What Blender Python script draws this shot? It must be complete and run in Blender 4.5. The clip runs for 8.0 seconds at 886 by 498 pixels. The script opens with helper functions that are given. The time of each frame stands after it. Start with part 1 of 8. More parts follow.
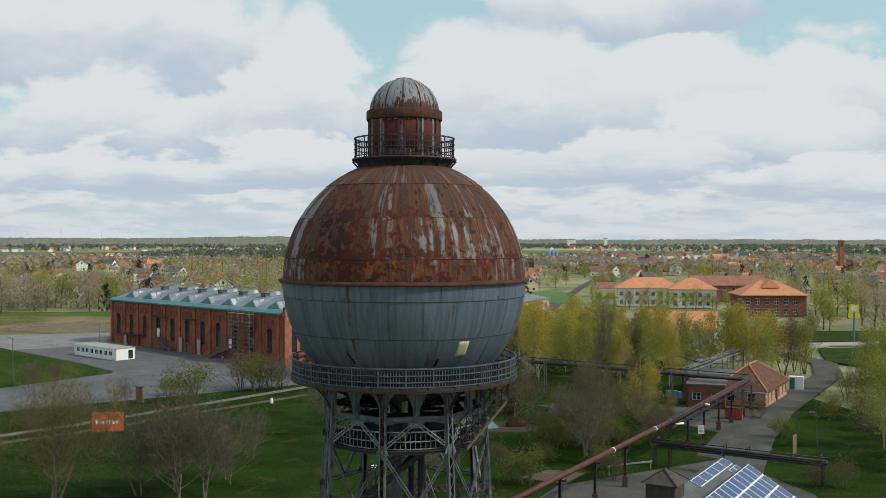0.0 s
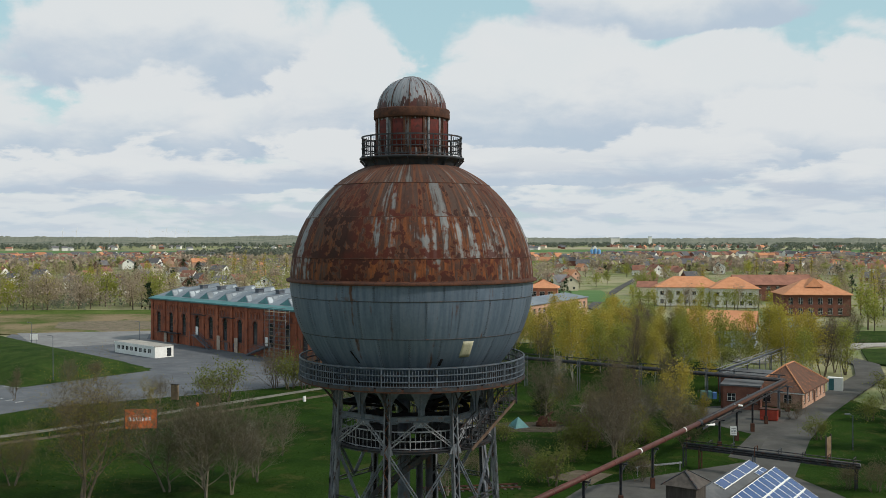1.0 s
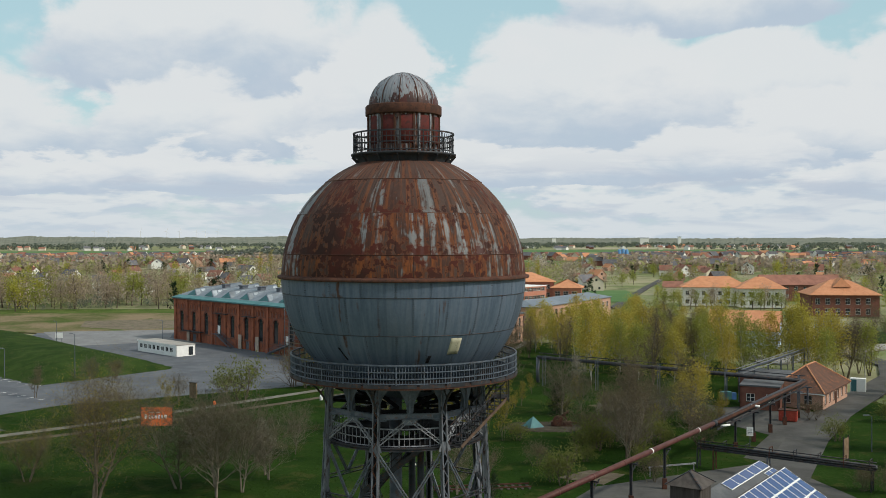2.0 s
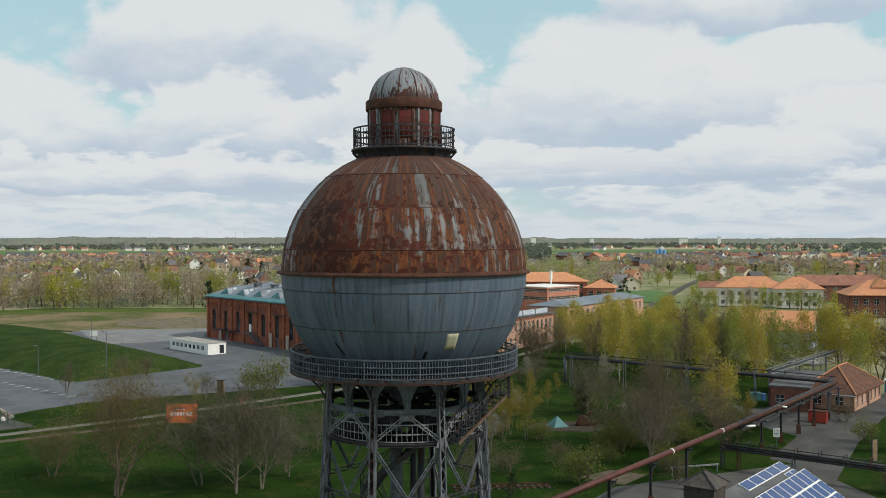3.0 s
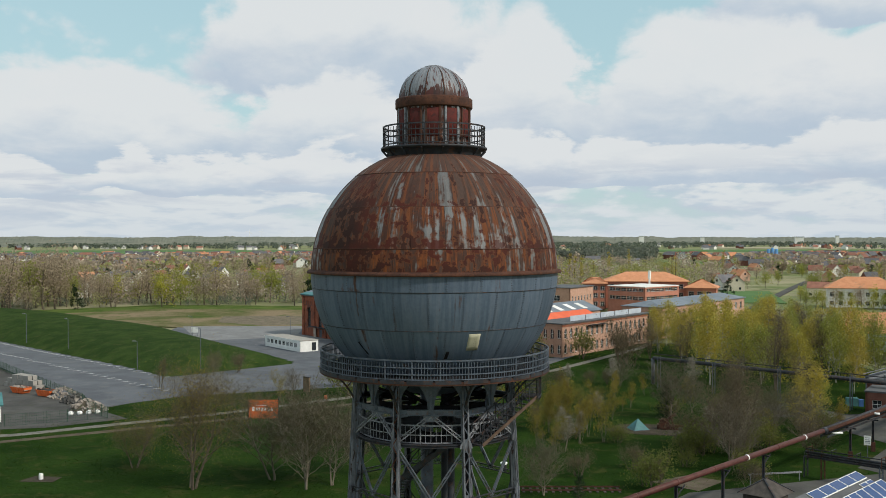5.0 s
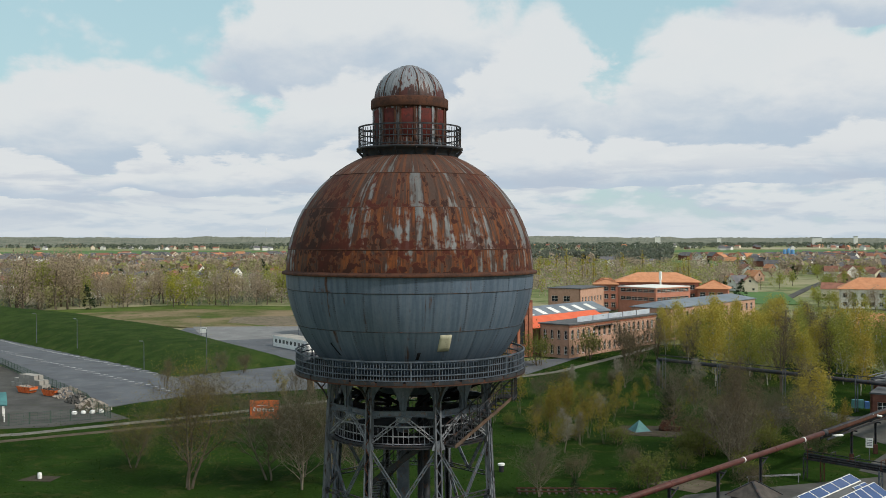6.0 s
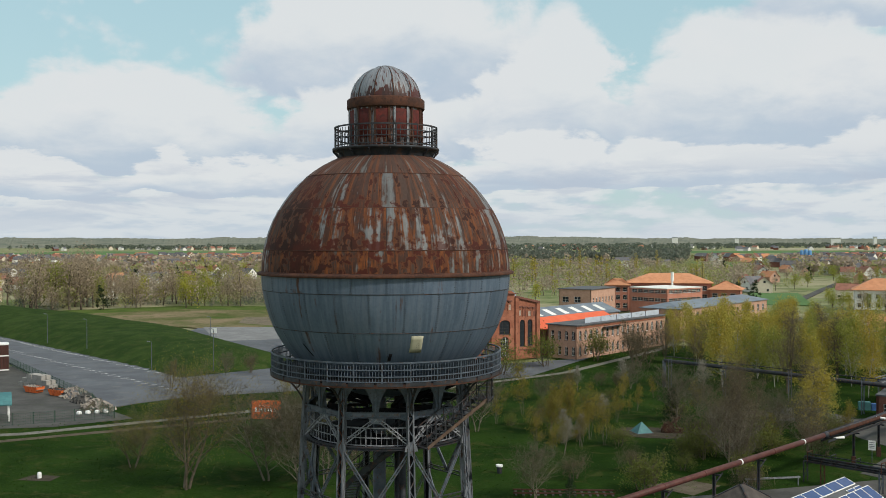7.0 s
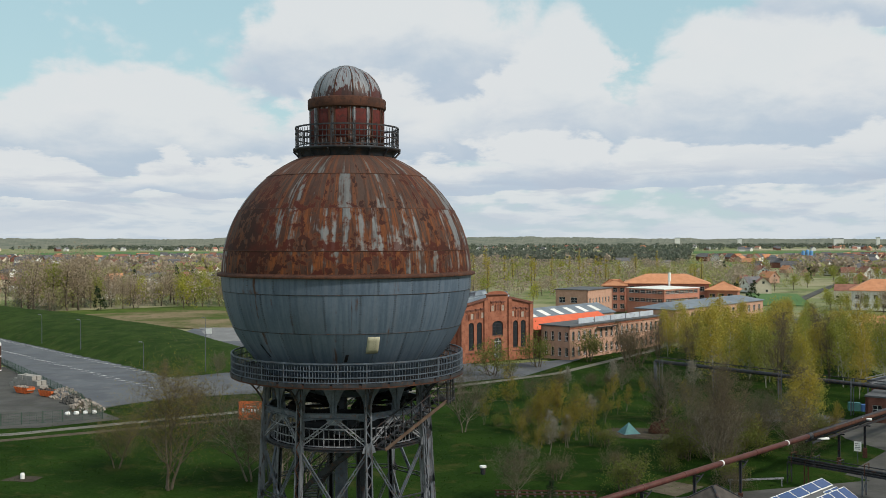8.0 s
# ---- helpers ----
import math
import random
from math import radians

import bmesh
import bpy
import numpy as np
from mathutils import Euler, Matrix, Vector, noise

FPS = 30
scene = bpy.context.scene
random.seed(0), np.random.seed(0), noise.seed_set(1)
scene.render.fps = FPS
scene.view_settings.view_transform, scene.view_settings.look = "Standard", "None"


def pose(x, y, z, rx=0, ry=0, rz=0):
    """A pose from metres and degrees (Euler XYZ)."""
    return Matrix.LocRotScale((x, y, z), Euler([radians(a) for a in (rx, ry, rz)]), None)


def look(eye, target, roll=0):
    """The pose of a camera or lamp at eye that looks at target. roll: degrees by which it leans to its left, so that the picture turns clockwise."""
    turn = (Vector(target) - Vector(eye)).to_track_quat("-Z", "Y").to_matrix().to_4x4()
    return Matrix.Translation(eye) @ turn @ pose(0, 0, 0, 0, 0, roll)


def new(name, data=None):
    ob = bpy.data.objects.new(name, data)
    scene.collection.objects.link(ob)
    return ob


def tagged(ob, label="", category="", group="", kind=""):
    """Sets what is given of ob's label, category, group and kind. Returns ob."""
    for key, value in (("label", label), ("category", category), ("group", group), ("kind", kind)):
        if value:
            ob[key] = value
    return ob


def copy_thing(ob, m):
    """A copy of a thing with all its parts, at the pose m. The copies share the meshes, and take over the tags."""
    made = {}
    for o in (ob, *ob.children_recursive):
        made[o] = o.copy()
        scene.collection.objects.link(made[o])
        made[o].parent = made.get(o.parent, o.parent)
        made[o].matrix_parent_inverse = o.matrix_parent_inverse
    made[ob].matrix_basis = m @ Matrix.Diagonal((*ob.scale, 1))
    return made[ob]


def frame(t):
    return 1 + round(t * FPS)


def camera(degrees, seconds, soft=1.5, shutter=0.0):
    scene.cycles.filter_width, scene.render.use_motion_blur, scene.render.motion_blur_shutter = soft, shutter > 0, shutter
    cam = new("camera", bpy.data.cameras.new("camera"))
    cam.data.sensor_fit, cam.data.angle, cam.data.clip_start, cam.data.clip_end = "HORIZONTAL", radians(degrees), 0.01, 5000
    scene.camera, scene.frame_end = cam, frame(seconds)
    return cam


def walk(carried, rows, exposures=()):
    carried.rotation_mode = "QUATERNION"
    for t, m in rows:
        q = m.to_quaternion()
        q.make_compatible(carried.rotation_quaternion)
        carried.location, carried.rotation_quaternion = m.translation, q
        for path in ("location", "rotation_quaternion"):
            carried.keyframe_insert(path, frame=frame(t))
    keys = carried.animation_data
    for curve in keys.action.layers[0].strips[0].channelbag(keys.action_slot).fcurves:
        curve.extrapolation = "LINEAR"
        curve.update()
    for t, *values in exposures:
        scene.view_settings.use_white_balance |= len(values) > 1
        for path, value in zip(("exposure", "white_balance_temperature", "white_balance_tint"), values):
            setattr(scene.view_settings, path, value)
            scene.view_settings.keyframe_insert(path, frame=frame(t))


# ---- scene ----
cam = camera(48.4, 8.0, 0.75)
METRES, EYE, TILT, LEAN, TURN = 17.5, 28.3, -0.65, 0.0, 0.0
ROWS = [
    (0.0, 0.0, 0.0, 0.0, -0.0, 0.0, 0.0),
    (0.5, 0.0574, 0.0054, 0.0023, 1.33, -0.03, 0.04),
    (1.0, 0.116, 0.0144, 0.0017, 2.53, -0.07, 0.03),
    (1.5, 0.1747, 0.0248, -0.0026, 3.44, -0.07, 0.03),
    (3.0, 0.3521, 0.0635, -0.0248, 6.4, -0.04, 0.02),
    (3.5, 0.4102, 0.0792, -0.0287, 8.27, -0.04, 0.0),
    (4.0, 0.469, 0.0964, -0.0284, 10.19, -0.05, -0.01),
    (4.5, 0.5289, 0.1157, -0.0256, 11.72, -0.08, -0.01),
    (6.0, 0.7132, 0.174, -0.0242, 13.57, -0.06, -0.02),
    (6.5, 0.7745, 0.1948, -0.0254, 14.15, -0.04, -0.04),
    (7.0, 0.8361, 0.216, -0.0241, 14.56, -0.02, -0.02),
    (7.5, 0.8986, 0.2386, -0.0241, 14.68, -0.01, -0.02),
    (8.0, 0.9609, 0.2602, -0.024, 14.74, 0.01, -0.01),
]
SKY_BANKS = [(13.5, 6.2, 9.5, 5.4), (-13, 5.5, 5.5, 4.2), (9.9, 12.0, 8, 4.5), (-17.8, 9.0, 9.5, 7), (-8.2, 5.0, 4.6, 8.5), (21, 5.6, 3.8, 5.6), (16, 4.4, 8, 3.6), (-32.5, 4.6, 9.5, 5.2), (-19.1, 5.0, 6, 4.4),
             (3.9, 5.9, 9.5, 6.9), (10.7, 3.6, 5.5, 2.8), (-18, 2.9, 8, 2.4), (1.0, 3.2, 8, 2.3), (-9, 3.3, 5, 2.4), (-28, 2.7, 5, 1.9), (-38, 2.6, 6, 2.2), (22, 2.6, 7, 2.4)]
walk(cam, [(t, pose(0, 0, EYE, TILT, LEAN, TURN) @ pose(METRES * x, METRES * y, METRES * z, 90 + pitch, roll, yaw)) for t, x, y, z, yaw, pitch, roll in ROWS])

# ---- light ----
SUN_AZ, SUN_EL = math.atan2(0.95, -0.32), radians(40)   # azimuth from +y towards +x
SUN_WAY = Vector((math.sin(SUN_AZ) * math.cos(SUN_EL), math.cos(SUN_AZ) * math.cos(SUN_EL), math.sin(SUN_EL)))
sun = new("sun", bpy.data.lights.new("sun", "SUN"))
sun.data.energy, sun.data.angle, sun.data.color = 3.0, radians(4), (1.0, 0.935, 0.82)
sun.matrix_world = look(SUN_WAY * 100, (0, 0, 0))
scene.view_settings.exposure = 0.0


class Nodes:
    """Short hand for a node tree."""

    def __init__(self, tree):
        self.t = tree
        tree.nodes.clear()

    def add(self, kind, ins=None, **props):
        n = self.t.nodes.new(kind)
        for k, v in props.items():
            setattr(n, k, v)
        for k, v in (ins or {}).items():
            if isinstance(v, bpy.types.NodeSocket):
                self.t.links.new(v, n.inputs[k])
            else:
                n.inputs[k].default_value = v
        return n

    def math(self, op, a, b=0.0, c=None, clamp=False):
        ins = {0: a, 1: b}
        if c is not None:
            ins[2] = c
        return self.add("ShaderNodeMath", ins, operation=op, use_clamp=clamp).outputs[0]

    def noise(self, vec, scale, detail=4.0, rough=0.55, dist=0.0):
        return self.add("ShaderNodeTexNoise", {"Vector": vec, "Scale": scale, "Detail": detail, "Roughness": rough, "Distortion": dist}).outputs["Fac"]

    def step(self, v, lo, hi):
        return self.add("ShaderNodeMapRange", {0: v, 1: lo, 2: hi, 3: 0.0, 4: 1.0}, interpolation_type="SMOOTHSTEP").outputs[0]

    def mix(self, f, a, b, kind="MIX"):
        n = self.add("ShaderNodeMix", {0: f}, data_type="RGBA", blend_type=kind)
        for i, v in ((6, a), (7, b)):
            if isinstance(v, bpy.types.NodeSocket):
                self.t.links.new(v, n.inputs[i])
            else:
                n.inputs[i].default_value = (*v[:3], 1.0)
        return n.outputs[2]


# sky: clear blue with rows of broken cumulus
world = bpy.data.worlds.new("world")
world.use_nodes = True
scene.world = world
w = Nodes(world.node_tree)
way = w.add("ShaderNodeTexCoord").outputs["Generated"]
sky = w.add("ShaderNodeTexSky", sky_type="NISHITA", sun_disc=False, sun_elevation=SUN_EL, sun_rotation=SUN_AZ, altitude=50.0,
            air_density=1.0, dust_density=1.5, ozone_density=1.0).outputs[0]
sep = w.add("ShaderNodeSeparateXYZ", {0: way})
up = w.math("MAXIMUM", sep.outputs[2], 0.0)
side = w.math("ARCTAN2", sep.outputs[0], sep.outputs[1])
# cloud coordinates: azimuth, and height stretched so that low rows lie flat
lift = w.math("MULTIPLY", w.math("LOGARITHM", w.math("ADD", up, 0.085), 2.718), 0.44)
cv = w.add("ShaderNodeCombineXYZ", {0: side, 1: lift, 2: 0.37}).outputs[0]
cv_above = w.add("ShaderNodeVectorMath", {0: cv, 1: (0.008, 0.032, 0.0)}, operation="ADD").outputs[0]


def billow(v):
    """Heaped cloud: broad masses with rounded lumps."""
    soft = w.noise(v, 5.5, 8.0, 0.58, 0.3)
    lump = w.add("ShaderNodeTexVoronoi", {"Vector": v, "Scale": 16.0, "Detail": 3.0, "Roughness": 0.55, "Smoothness": 0.7}, feature="SMOOTH_F1").outputs["Distance"]
    return w.math("ADD", soft, w.math("MULTIPLY", w.math("SUBTRACT", 0.42, lump), 0.22))


big = billow(cv)
above = billow(cv_above)


# heaped clouds: lumpy bright tops over flat grey bases; azimuth, base, half width and height in degrees
lump_a = w.noise(cv, 13.0, 7.0, 0.56, 0.2)
lump_b = w.noise(w.add("ShaderNodeVectorMath", {0: cv, 1: (3.1, 1.7, 5.0)}, operation="ADD").outputs[0], 13.0, 7.0, 0.56, 0.2)
wide_a = w.noise(cv, 4.0, 2.0, 0.5)
az_l = w.math("ADD", side, w.math("ADD", w.math("MULTIPLY", w.math("SUBTRACT", lump_a, 0.5), 0.16), w.math("MULTIPLY", w.math("SUBTRACT", wide_a, 0.5), 0.10)))
el = w.math("ARCSINE", up)
el_l = w.math("ADD", el, w.math("MULTIPLY", w.math("SUBTRACT", lump_b, 0.5), 0.085))
el_s = w.math("ADD", el, w.math("MULTIPLY", w.math("SUBTRACT", lump_b, 0.5), 0.03))
WHITE, GREY = (0.725, 0.752, 0.765), (0.43, 0.53, 0.645)

blue = w.mix(1.0, sky, (0.21, 0.175, 0.135), "MULTIPLY")
blue = w.mix(0.78, blue, (0.40, 0.625, 0.70))
# thin veil, and broken cloud over the rest of the sky
cover = w.math("ADD", big, w.math("MULTIPLY", w.step(up, 0.10, 0.03), 0.06))
beyond = w.math("MAXIMUM", w.step(w.math("ABSOLUTE", w.math("ADD", side, radians(7))), radians(37), radians(43)), w.step(up, 0.27, 0.36))
open_sky = w.math("ADD", w.math("MULTIPLY", beyond, 0.13), w.math("MULTIPLY", w.step(up, 0.11, 0.05), 0.15))
mask = w.step(w.math("ADD", cover, open_sky), 0.40, 0.58)
base = w.step(w.math("SUBTRACT", above, big), -0.03, 0.13)
colour = w.mix(w.math("MULTIPLY", mask, 0.92), blue, w.mix(w.math("MULTIPLY", base, 0.8), WHITE, GREY))
for az, foot, wide, tall in SKY_BANKS:
    a = w.math("DIVIDE", w.math("SUBTRACT", az_l, radians(az)), radians(wide))
    b = w.math("DIVIDE", w.math("SUBTRACT", el_l, radians(foot)), radians(tall))
    f = w.math("DIVIDE", w.math("SUBTRACT", el_s, radians(foot)), radians(tall))
    under = w.math("MULTIPLY", w.math("MINIMUM", f, 0.0), 5.0)
    b2 = w.math("ADD", w.math("MULTIPLY", w.math("MAXIMUM", b, 0.0), w.math("MAXIMUM", b, 0.0)), w.math("MULTIPLY", under, under))
    d = w.math("SUBTRACT", 1.0, w.math("ADD", w.math("MULTIPLY", a, a), b2))
    body = w.step(d, -0.04, 0.30)
    shade = w.math("MULTIPLY", w.step(w.math("ADD", f, w.math("MULTIPLY", w.math("SUBTRACT", lump_a, 0.5), 0.9)), 0.46, -0.12), 0.85)
    colour = w.mix(w.math("MULTIPLY", body, 0.96), colour, w.mix(shade, WHITE, GREY))
rows = w.step(w.noise(w.add("ShaderNodeCombineXYZ", {0: side, 1: w.math("MULTIPLY", up, 6.5), 2: 2.2}).outputs[0], 6.0, 6.0, 0.58, 0.4), 0.50, 0.62)
rows = w.math("MULTIPLY", rows, w.step(up, 0.095, 0.05))
colour = w.mix(w.math("MULTIPLY", rows, 0.6), colour, (0.47, 0.535, 0.63))
haze = w.step(up, 0.06, 0.0)
colour = w.mix(w.math("MULTIPLY", haze, 0.55), colour, (0.60, 0.665, 0.72))
w.add("ShaderNodeOutputWorld", {0: w.add("ShaderNodeBackground", {0: colour, 1: 1.0}).outputs[0]})


# ---- materials ----
def surf(name, a, b, size=1.0, rough=0.8, metal=0.0, bump=0.15, grain=0.35, stain=None, amount=0.5, own=0.0, stretch=(1, 1, 1), fine=9.0, shine=0.3):
    """A weathered surface: two base colours mixed in patches of about size metres, fine grain, relief, stains of a third colour, and a tone of each piece's own."""
    m = bpy.data.materials.new(name)
    m.use_nodes = True
    n = Nodes(m.node_tree)
    info = n.add("ShaderNodeObjectInfo").outputs["Random"]
    at = n.add("ShaderNodeTexCoord").outputs["Object"]
    at = n.add("ShaderNodeVectorMath", {0: at, 1: stretch}, operation="MULTIPLY").outputs[0]
    at = n.add("ShaderNodeVectorMath", {0: at, 1: n.add("ShaderNodeCombineXYZ", {0: n.math("MULTIPLY", info, 37.0), 1: n.math("MULTIPLY", info, 11.0)}).outputs[0]}, operation="ADD").outputs[0]
    patch = n.noise(at, 1.0 / size, 5.0, 0.6)
    dust = n.noise(at, fine / size, 4.0, 0.6)
    col = n.mix(n.step(patch, 0.32, 0.68), a, b)
    if stain:
        col = n.mix(n.math("MULTIPLY", n.step(n.noise(at, 2.3 / size, 6.0, 0.65, 0.6), 0.52, 0.66), amount), col, stain)
    tone = n.math("ADD", 1.0 - grain * 0.5, n.math("MULTIPLY", dust, grain))
    tone = n.math("MULTIPLY", tone, n.math("ADD", 1.0 - own * 0.5, n.math("MULTIPLY", info, own)))
    col = n.mix(1.0, col, n.add("ShaderNodeCombineColor", {0: tone, 1: tone, 2: tone}).outputs[0], "MULTIPLY")
    ins = {"Base Color": col, "Roughness": rough, "Metallic": metal, "Specular IOR Level": shine}
    if bump:
        ins["Normal"] = n.add("ShaderNodeBump", {"Height": dust, "Strength": bump, "Distance": 0.02 * size}).outputs[0]
    n.add("ShaderNodeOutputMaterial", {0: n.add("ShaderNodeBsdfPrincipled", ins).outputs[0]})
    return m


def foliage(name, a, b, c):
    """Leaves or twigs: each piece of the crown takes a tone between the colours."""
    m = bpy.data.materials.new(name)
    m.use_nodes = True
    n = Nodes(m.node_tree)
    isl = n.add("ShaderNodeNewGeometry").outputs["Random Per Island"]
    info = n.add("ShaderNodeObjectInfo").outputs["Random"]
    col = n.mix(isl, a, b)
    col = n.mix(n.math("MULTIPLY", info, 0.6), col, c)
    p = n.add("ShaderNodeBsdfPrincipled", {"Base Color": col, "Roughness": 0.7, "Specular IOR Level": 0.08})
    t = n.add("ShaderNodeBsdfTranslucent", {"Color": col})
    n.add("ShaderNodeOutputMaterial", {0: n.add("ShaderNodeMixShader", {0: 0.45, 1: p.outputs[0], 2: t.outputs[0]}).outputs[0]})
    return m


def rusted_plate(name, z0, z1, paint_a, paint_b, cover, scab_at, foot=0.12, head=0.0, orange=0.5, patch=0.10, dull=0.0):
    """One ring of painted steel plates between two seam heights: paint worn through in vertical bands, brown stain and orange runs below, and dark
    blistered scabs that gather along the seams. cover and scab_at: the less, the more stain and scabs; foot, head: more scabs at the lower and upper seam."""
    m = bpy.data.materials.new(name)
    m.use_nodes = True
    n = Nodes(m.node_tree)
    info = n.add("ShaderNodeObjectInfo").outputs["Random"]
    at = n.add("ShaderNodeTexCoord").outputs["Object"]
    s = n.add("ShaderNodeSeparateXYZ", {0: at})
    az = n.math("MULTIPLY", n.math("ARCTAN2", s.outputs[0], n.math("MULTIPLY", s.outputs[1], -1.0)), 6.0)
    z = s.outputs[2]
    level = n.math("DIVIDE", n.math("SUBTRACT", z, z0), z1 - z0)
    flow = n.add("ShaderNodeCombineXYZ", {0: az, 1: n.math("MULTIPLY", z, 0.07), 2: 21.3 + z0}).outputs[0]
    spot = n.add("ShaderNodeCombineXYZ", {0: az, 1: n.math("MULTIPLY", z, 0.8), 2: 12.7}).outputs[0]
    band = n.noise(flow, 1.5, 4.0, 0.64)
    line = n.noise(flow, 4.5, 4.0, 0.6)
    blot = n.noise(spot, 0.5, 4.0, 0.55)
    lump = n.noise(spot, 3.1, 4.0, 0.56, 0.2)
    fine = n.noise(spot, 9.0, 5.0, 0.65)
    lean = n.math("SUBTRACT", info, 0.5)
    # one broad burnt patch to the left of the light plates
    burnt = n.step(n.math("ABSOLUTE", n.math("ADD", az, 2.9)), 2.0, 0.3)
    stain = n.math("ADD", n.math("MULTIPLY", band, 0.80), n.math("ADD", n.math("MULTIPLY", blot, 0.38), n.math("MULTIPLY", lump, 0.16)))
    stain = n.math("ADD", stain, n.math("ADD", n.math("MULTIPLY", lean, 0.10), n.math("MULTIPLY", burnt, patch)))
    low = n.math("MULTIPLY", n.step(level, 0.42, 0.0), foot)
    high = n.math("MULTIPLY", n.step(level, 0.55, 1.0), head)
    scab = n.math("ADD", n.math("MULTIPLY", lump, 0.58), n.math("ADD", n.math("MULTIPLY", band, 0.22), n.math("MULTIPLY", line, 0.12)))
    scab = n.math("ADD", scab, n.math("ADD", n.math("ADD", low, high), n.math("MULTIPLY", burnt, patch * 0.75)))
    scab = n.math("ADD", scab, n.math("MULTIPLY", lean, 0.04))
    paint = n.mix(n.step(line, 0.35, 0.65), paint_a, paint_b)
    paint = n.mix(n.math("MULTIPLY", n.step(line, 0.50, 0.68), min(0.55, 0.8 * orange)), paint, (0.105, 0.070, 0.052))
    stained = n.mix(n.step(blot, 0.36, 0.64), (0.054, 0.023, 0.016), (0.070, 0.042, 0.033))
    stained = n.mix(n.math("MULTIPLY", n.step(line, 0.46, 0.60), orange), stained, (0.180, 0.054, 0.015))
    stained = n.mix(n.math("MULTIPLY", n.step(n.noise(flow, 7.5, 3.0, 0.6), 0.52, 0.62), 0.5), stained, (0.028, 0.013, 0.010))
    col = n.mix(n.step(stain, cover - 0.035, cover + 0.035), paint, stained)
    fringe = n.math("MULTIPLY", n.step(scab, scab_at - 0.06, scab_at - 0.01), orange)
    col = n.mix(n.math("MULTIPLY", fringe, 0.7), col, (0.115, 0.036, 0.013))
    raw = n.mix(n.step(blot, 0.40, 0.60), (0.062, 0.0115, 0.0065), (0.030, 0.0105, 0.0075))
    flake = n.step(scab, scab_at - 0.006, scab_at + 0.008)
    col = n.mix(n.math("MULTIPLY", flake, 0.94), col, raw)
    tone = n.math("ADD", 0.72, n.math("MULTIPLY", fine, 0.56))
    tone = n.math("MULTIPLY", tone, n.math("ADD", 0.90 - dull, n.math("MULTIPLY", info, 0.2)))
    col = n.mix(1.0, col, n.add("ShaderNodeCombineColor", {0: tone, 1: tone, 2: tone}).outputs[0], "MULTIPLY")
    rough = n.math("ADD", 0.48, n.math("MULTIPLY", n.step(stain, cover - 0.05, cover + 0.05), 0.38))
    nor = n.add("ShaderNodeBump", {"Height": n.math("ADD", n.math("MULTIPLY", fine, 0.5), n.math("MULTIPLY", flake, 0.5)), "Strength": 0.4, "Distance": 0.02}).outputs[0]
    n.add("ShaderNodeOutputMaterial", {0: n.add("ShaderNodeBsdfPrincipled", {"Base Color": col, "Roughness": rough, "Metallic": 0.0, "Normal": nor, "Specular IOR Level": 0.3}).outputs[0]})
    return m


def glossy(name, col, rough=0.12, metal=0.0):
    m = bpy.data.materials.new(name)
    m.use_nodes = True
    n = Nodes(m.node_tree)
    at = n.add("ShaderNodeTexCoord").outputs["Object"]
    tone = n.noise(at, 0.8, 3.0)
    c = n.mix(tone, [v * 0.75 for v in col], [min(1, v * 1.25) for v in col])
    n.add("ShaderNodeOutputMaterial", {0: n.add("ShaderNodeBsdfPrincipled", {"Base Color": c, "Roughness": rough, "Metallic": metal}).outputs[0]})
    return m


# cloud shade over the near lawn is put into this very dark green
GRASS = surf("grass", (0.010, 0.026, 0.004), (0.020, 0.043, 0.007), 9.0, 0.95, bump=0.8, grain=1.0, stain=(0.055, 0.055, 0.018), amount=0.5, fine=22.0, shine=0.02)
MOUND_GRASS = surf("mown_grass", (0.020, 0.040, 0.010), (0.036, 0.060, 0.015), 5.0, 0.95, bump=0.9, grain=1.1, stain=(0.07, 0.07, 0.028), amount=0.35, fine=18.0, shine=0.02)
MEADOW = surf("dry_meadow", (0.070, 0.088, 0.026), (0.215, 0.165, 0.105), 26.0, 0.95, bump=0.3, grain=0.6, stain=(0.060, 0.095, 0.022), amount=0.8, fine=16.0, shine=0.02)
FIELD_G = surf("green_field", (0.080, 0.150, 0.060), (0.11, 0.185, 0.075), 60.0, 0.95, bump=0, grain=0.2, shine=0.02)
FIELD_B = surf("ploughed_field", (0.30, 0.28, 0.19), (0.36, 0.33, 0.23), 60.0, 0.95, bump=0, grain=0.2, shine=0.02)
LAND = surf("open_land", (0.135, 0.175, 0.065), (0.29, 0.265, 0.170), 45.0, 0.95, bump=0, grain=0.6, stain=(0.06, 0.085, 0.035), amount=0.7, shine=0.02)
ASPHALT = surf("asphalt", (0.086, 0.092, 0.104), (0.120, 0.127, 0.141), 7.0, 0.9, bump=0.2, grain=0.3, stain=(0.16, 0.157, 0.152), amount=0.45, fine=20, shine=0.12)
CONCRETE = surf("concrete_yard", (0.058, 0.056, 0.053), (0.094, 0.091, 0.086), 5.0, 0.9, bump=0.3, grain=0.3, stain=(0.07, 0.072, 0.055), amount=0.6, shine=0.12)
PAVED = surf("pale_paving", (0.28, 0.265, 0.24), (0.35, 0.33, 0.30), 3.0, 0.9, bump=0.2, grain=0.3, stain=(0.25, 0.24, 0.22), amount=0.5, shine=0.12)
PATH = surf("worn_path_slabs", (0.135, 0.128, 0.112), (0.20, 0.19, 0.165), 2.0, 0.9, bump=0.2, grain=0.4, stain=(0.08, 0.095, 0.045), amount=0.6, shine=0.1)
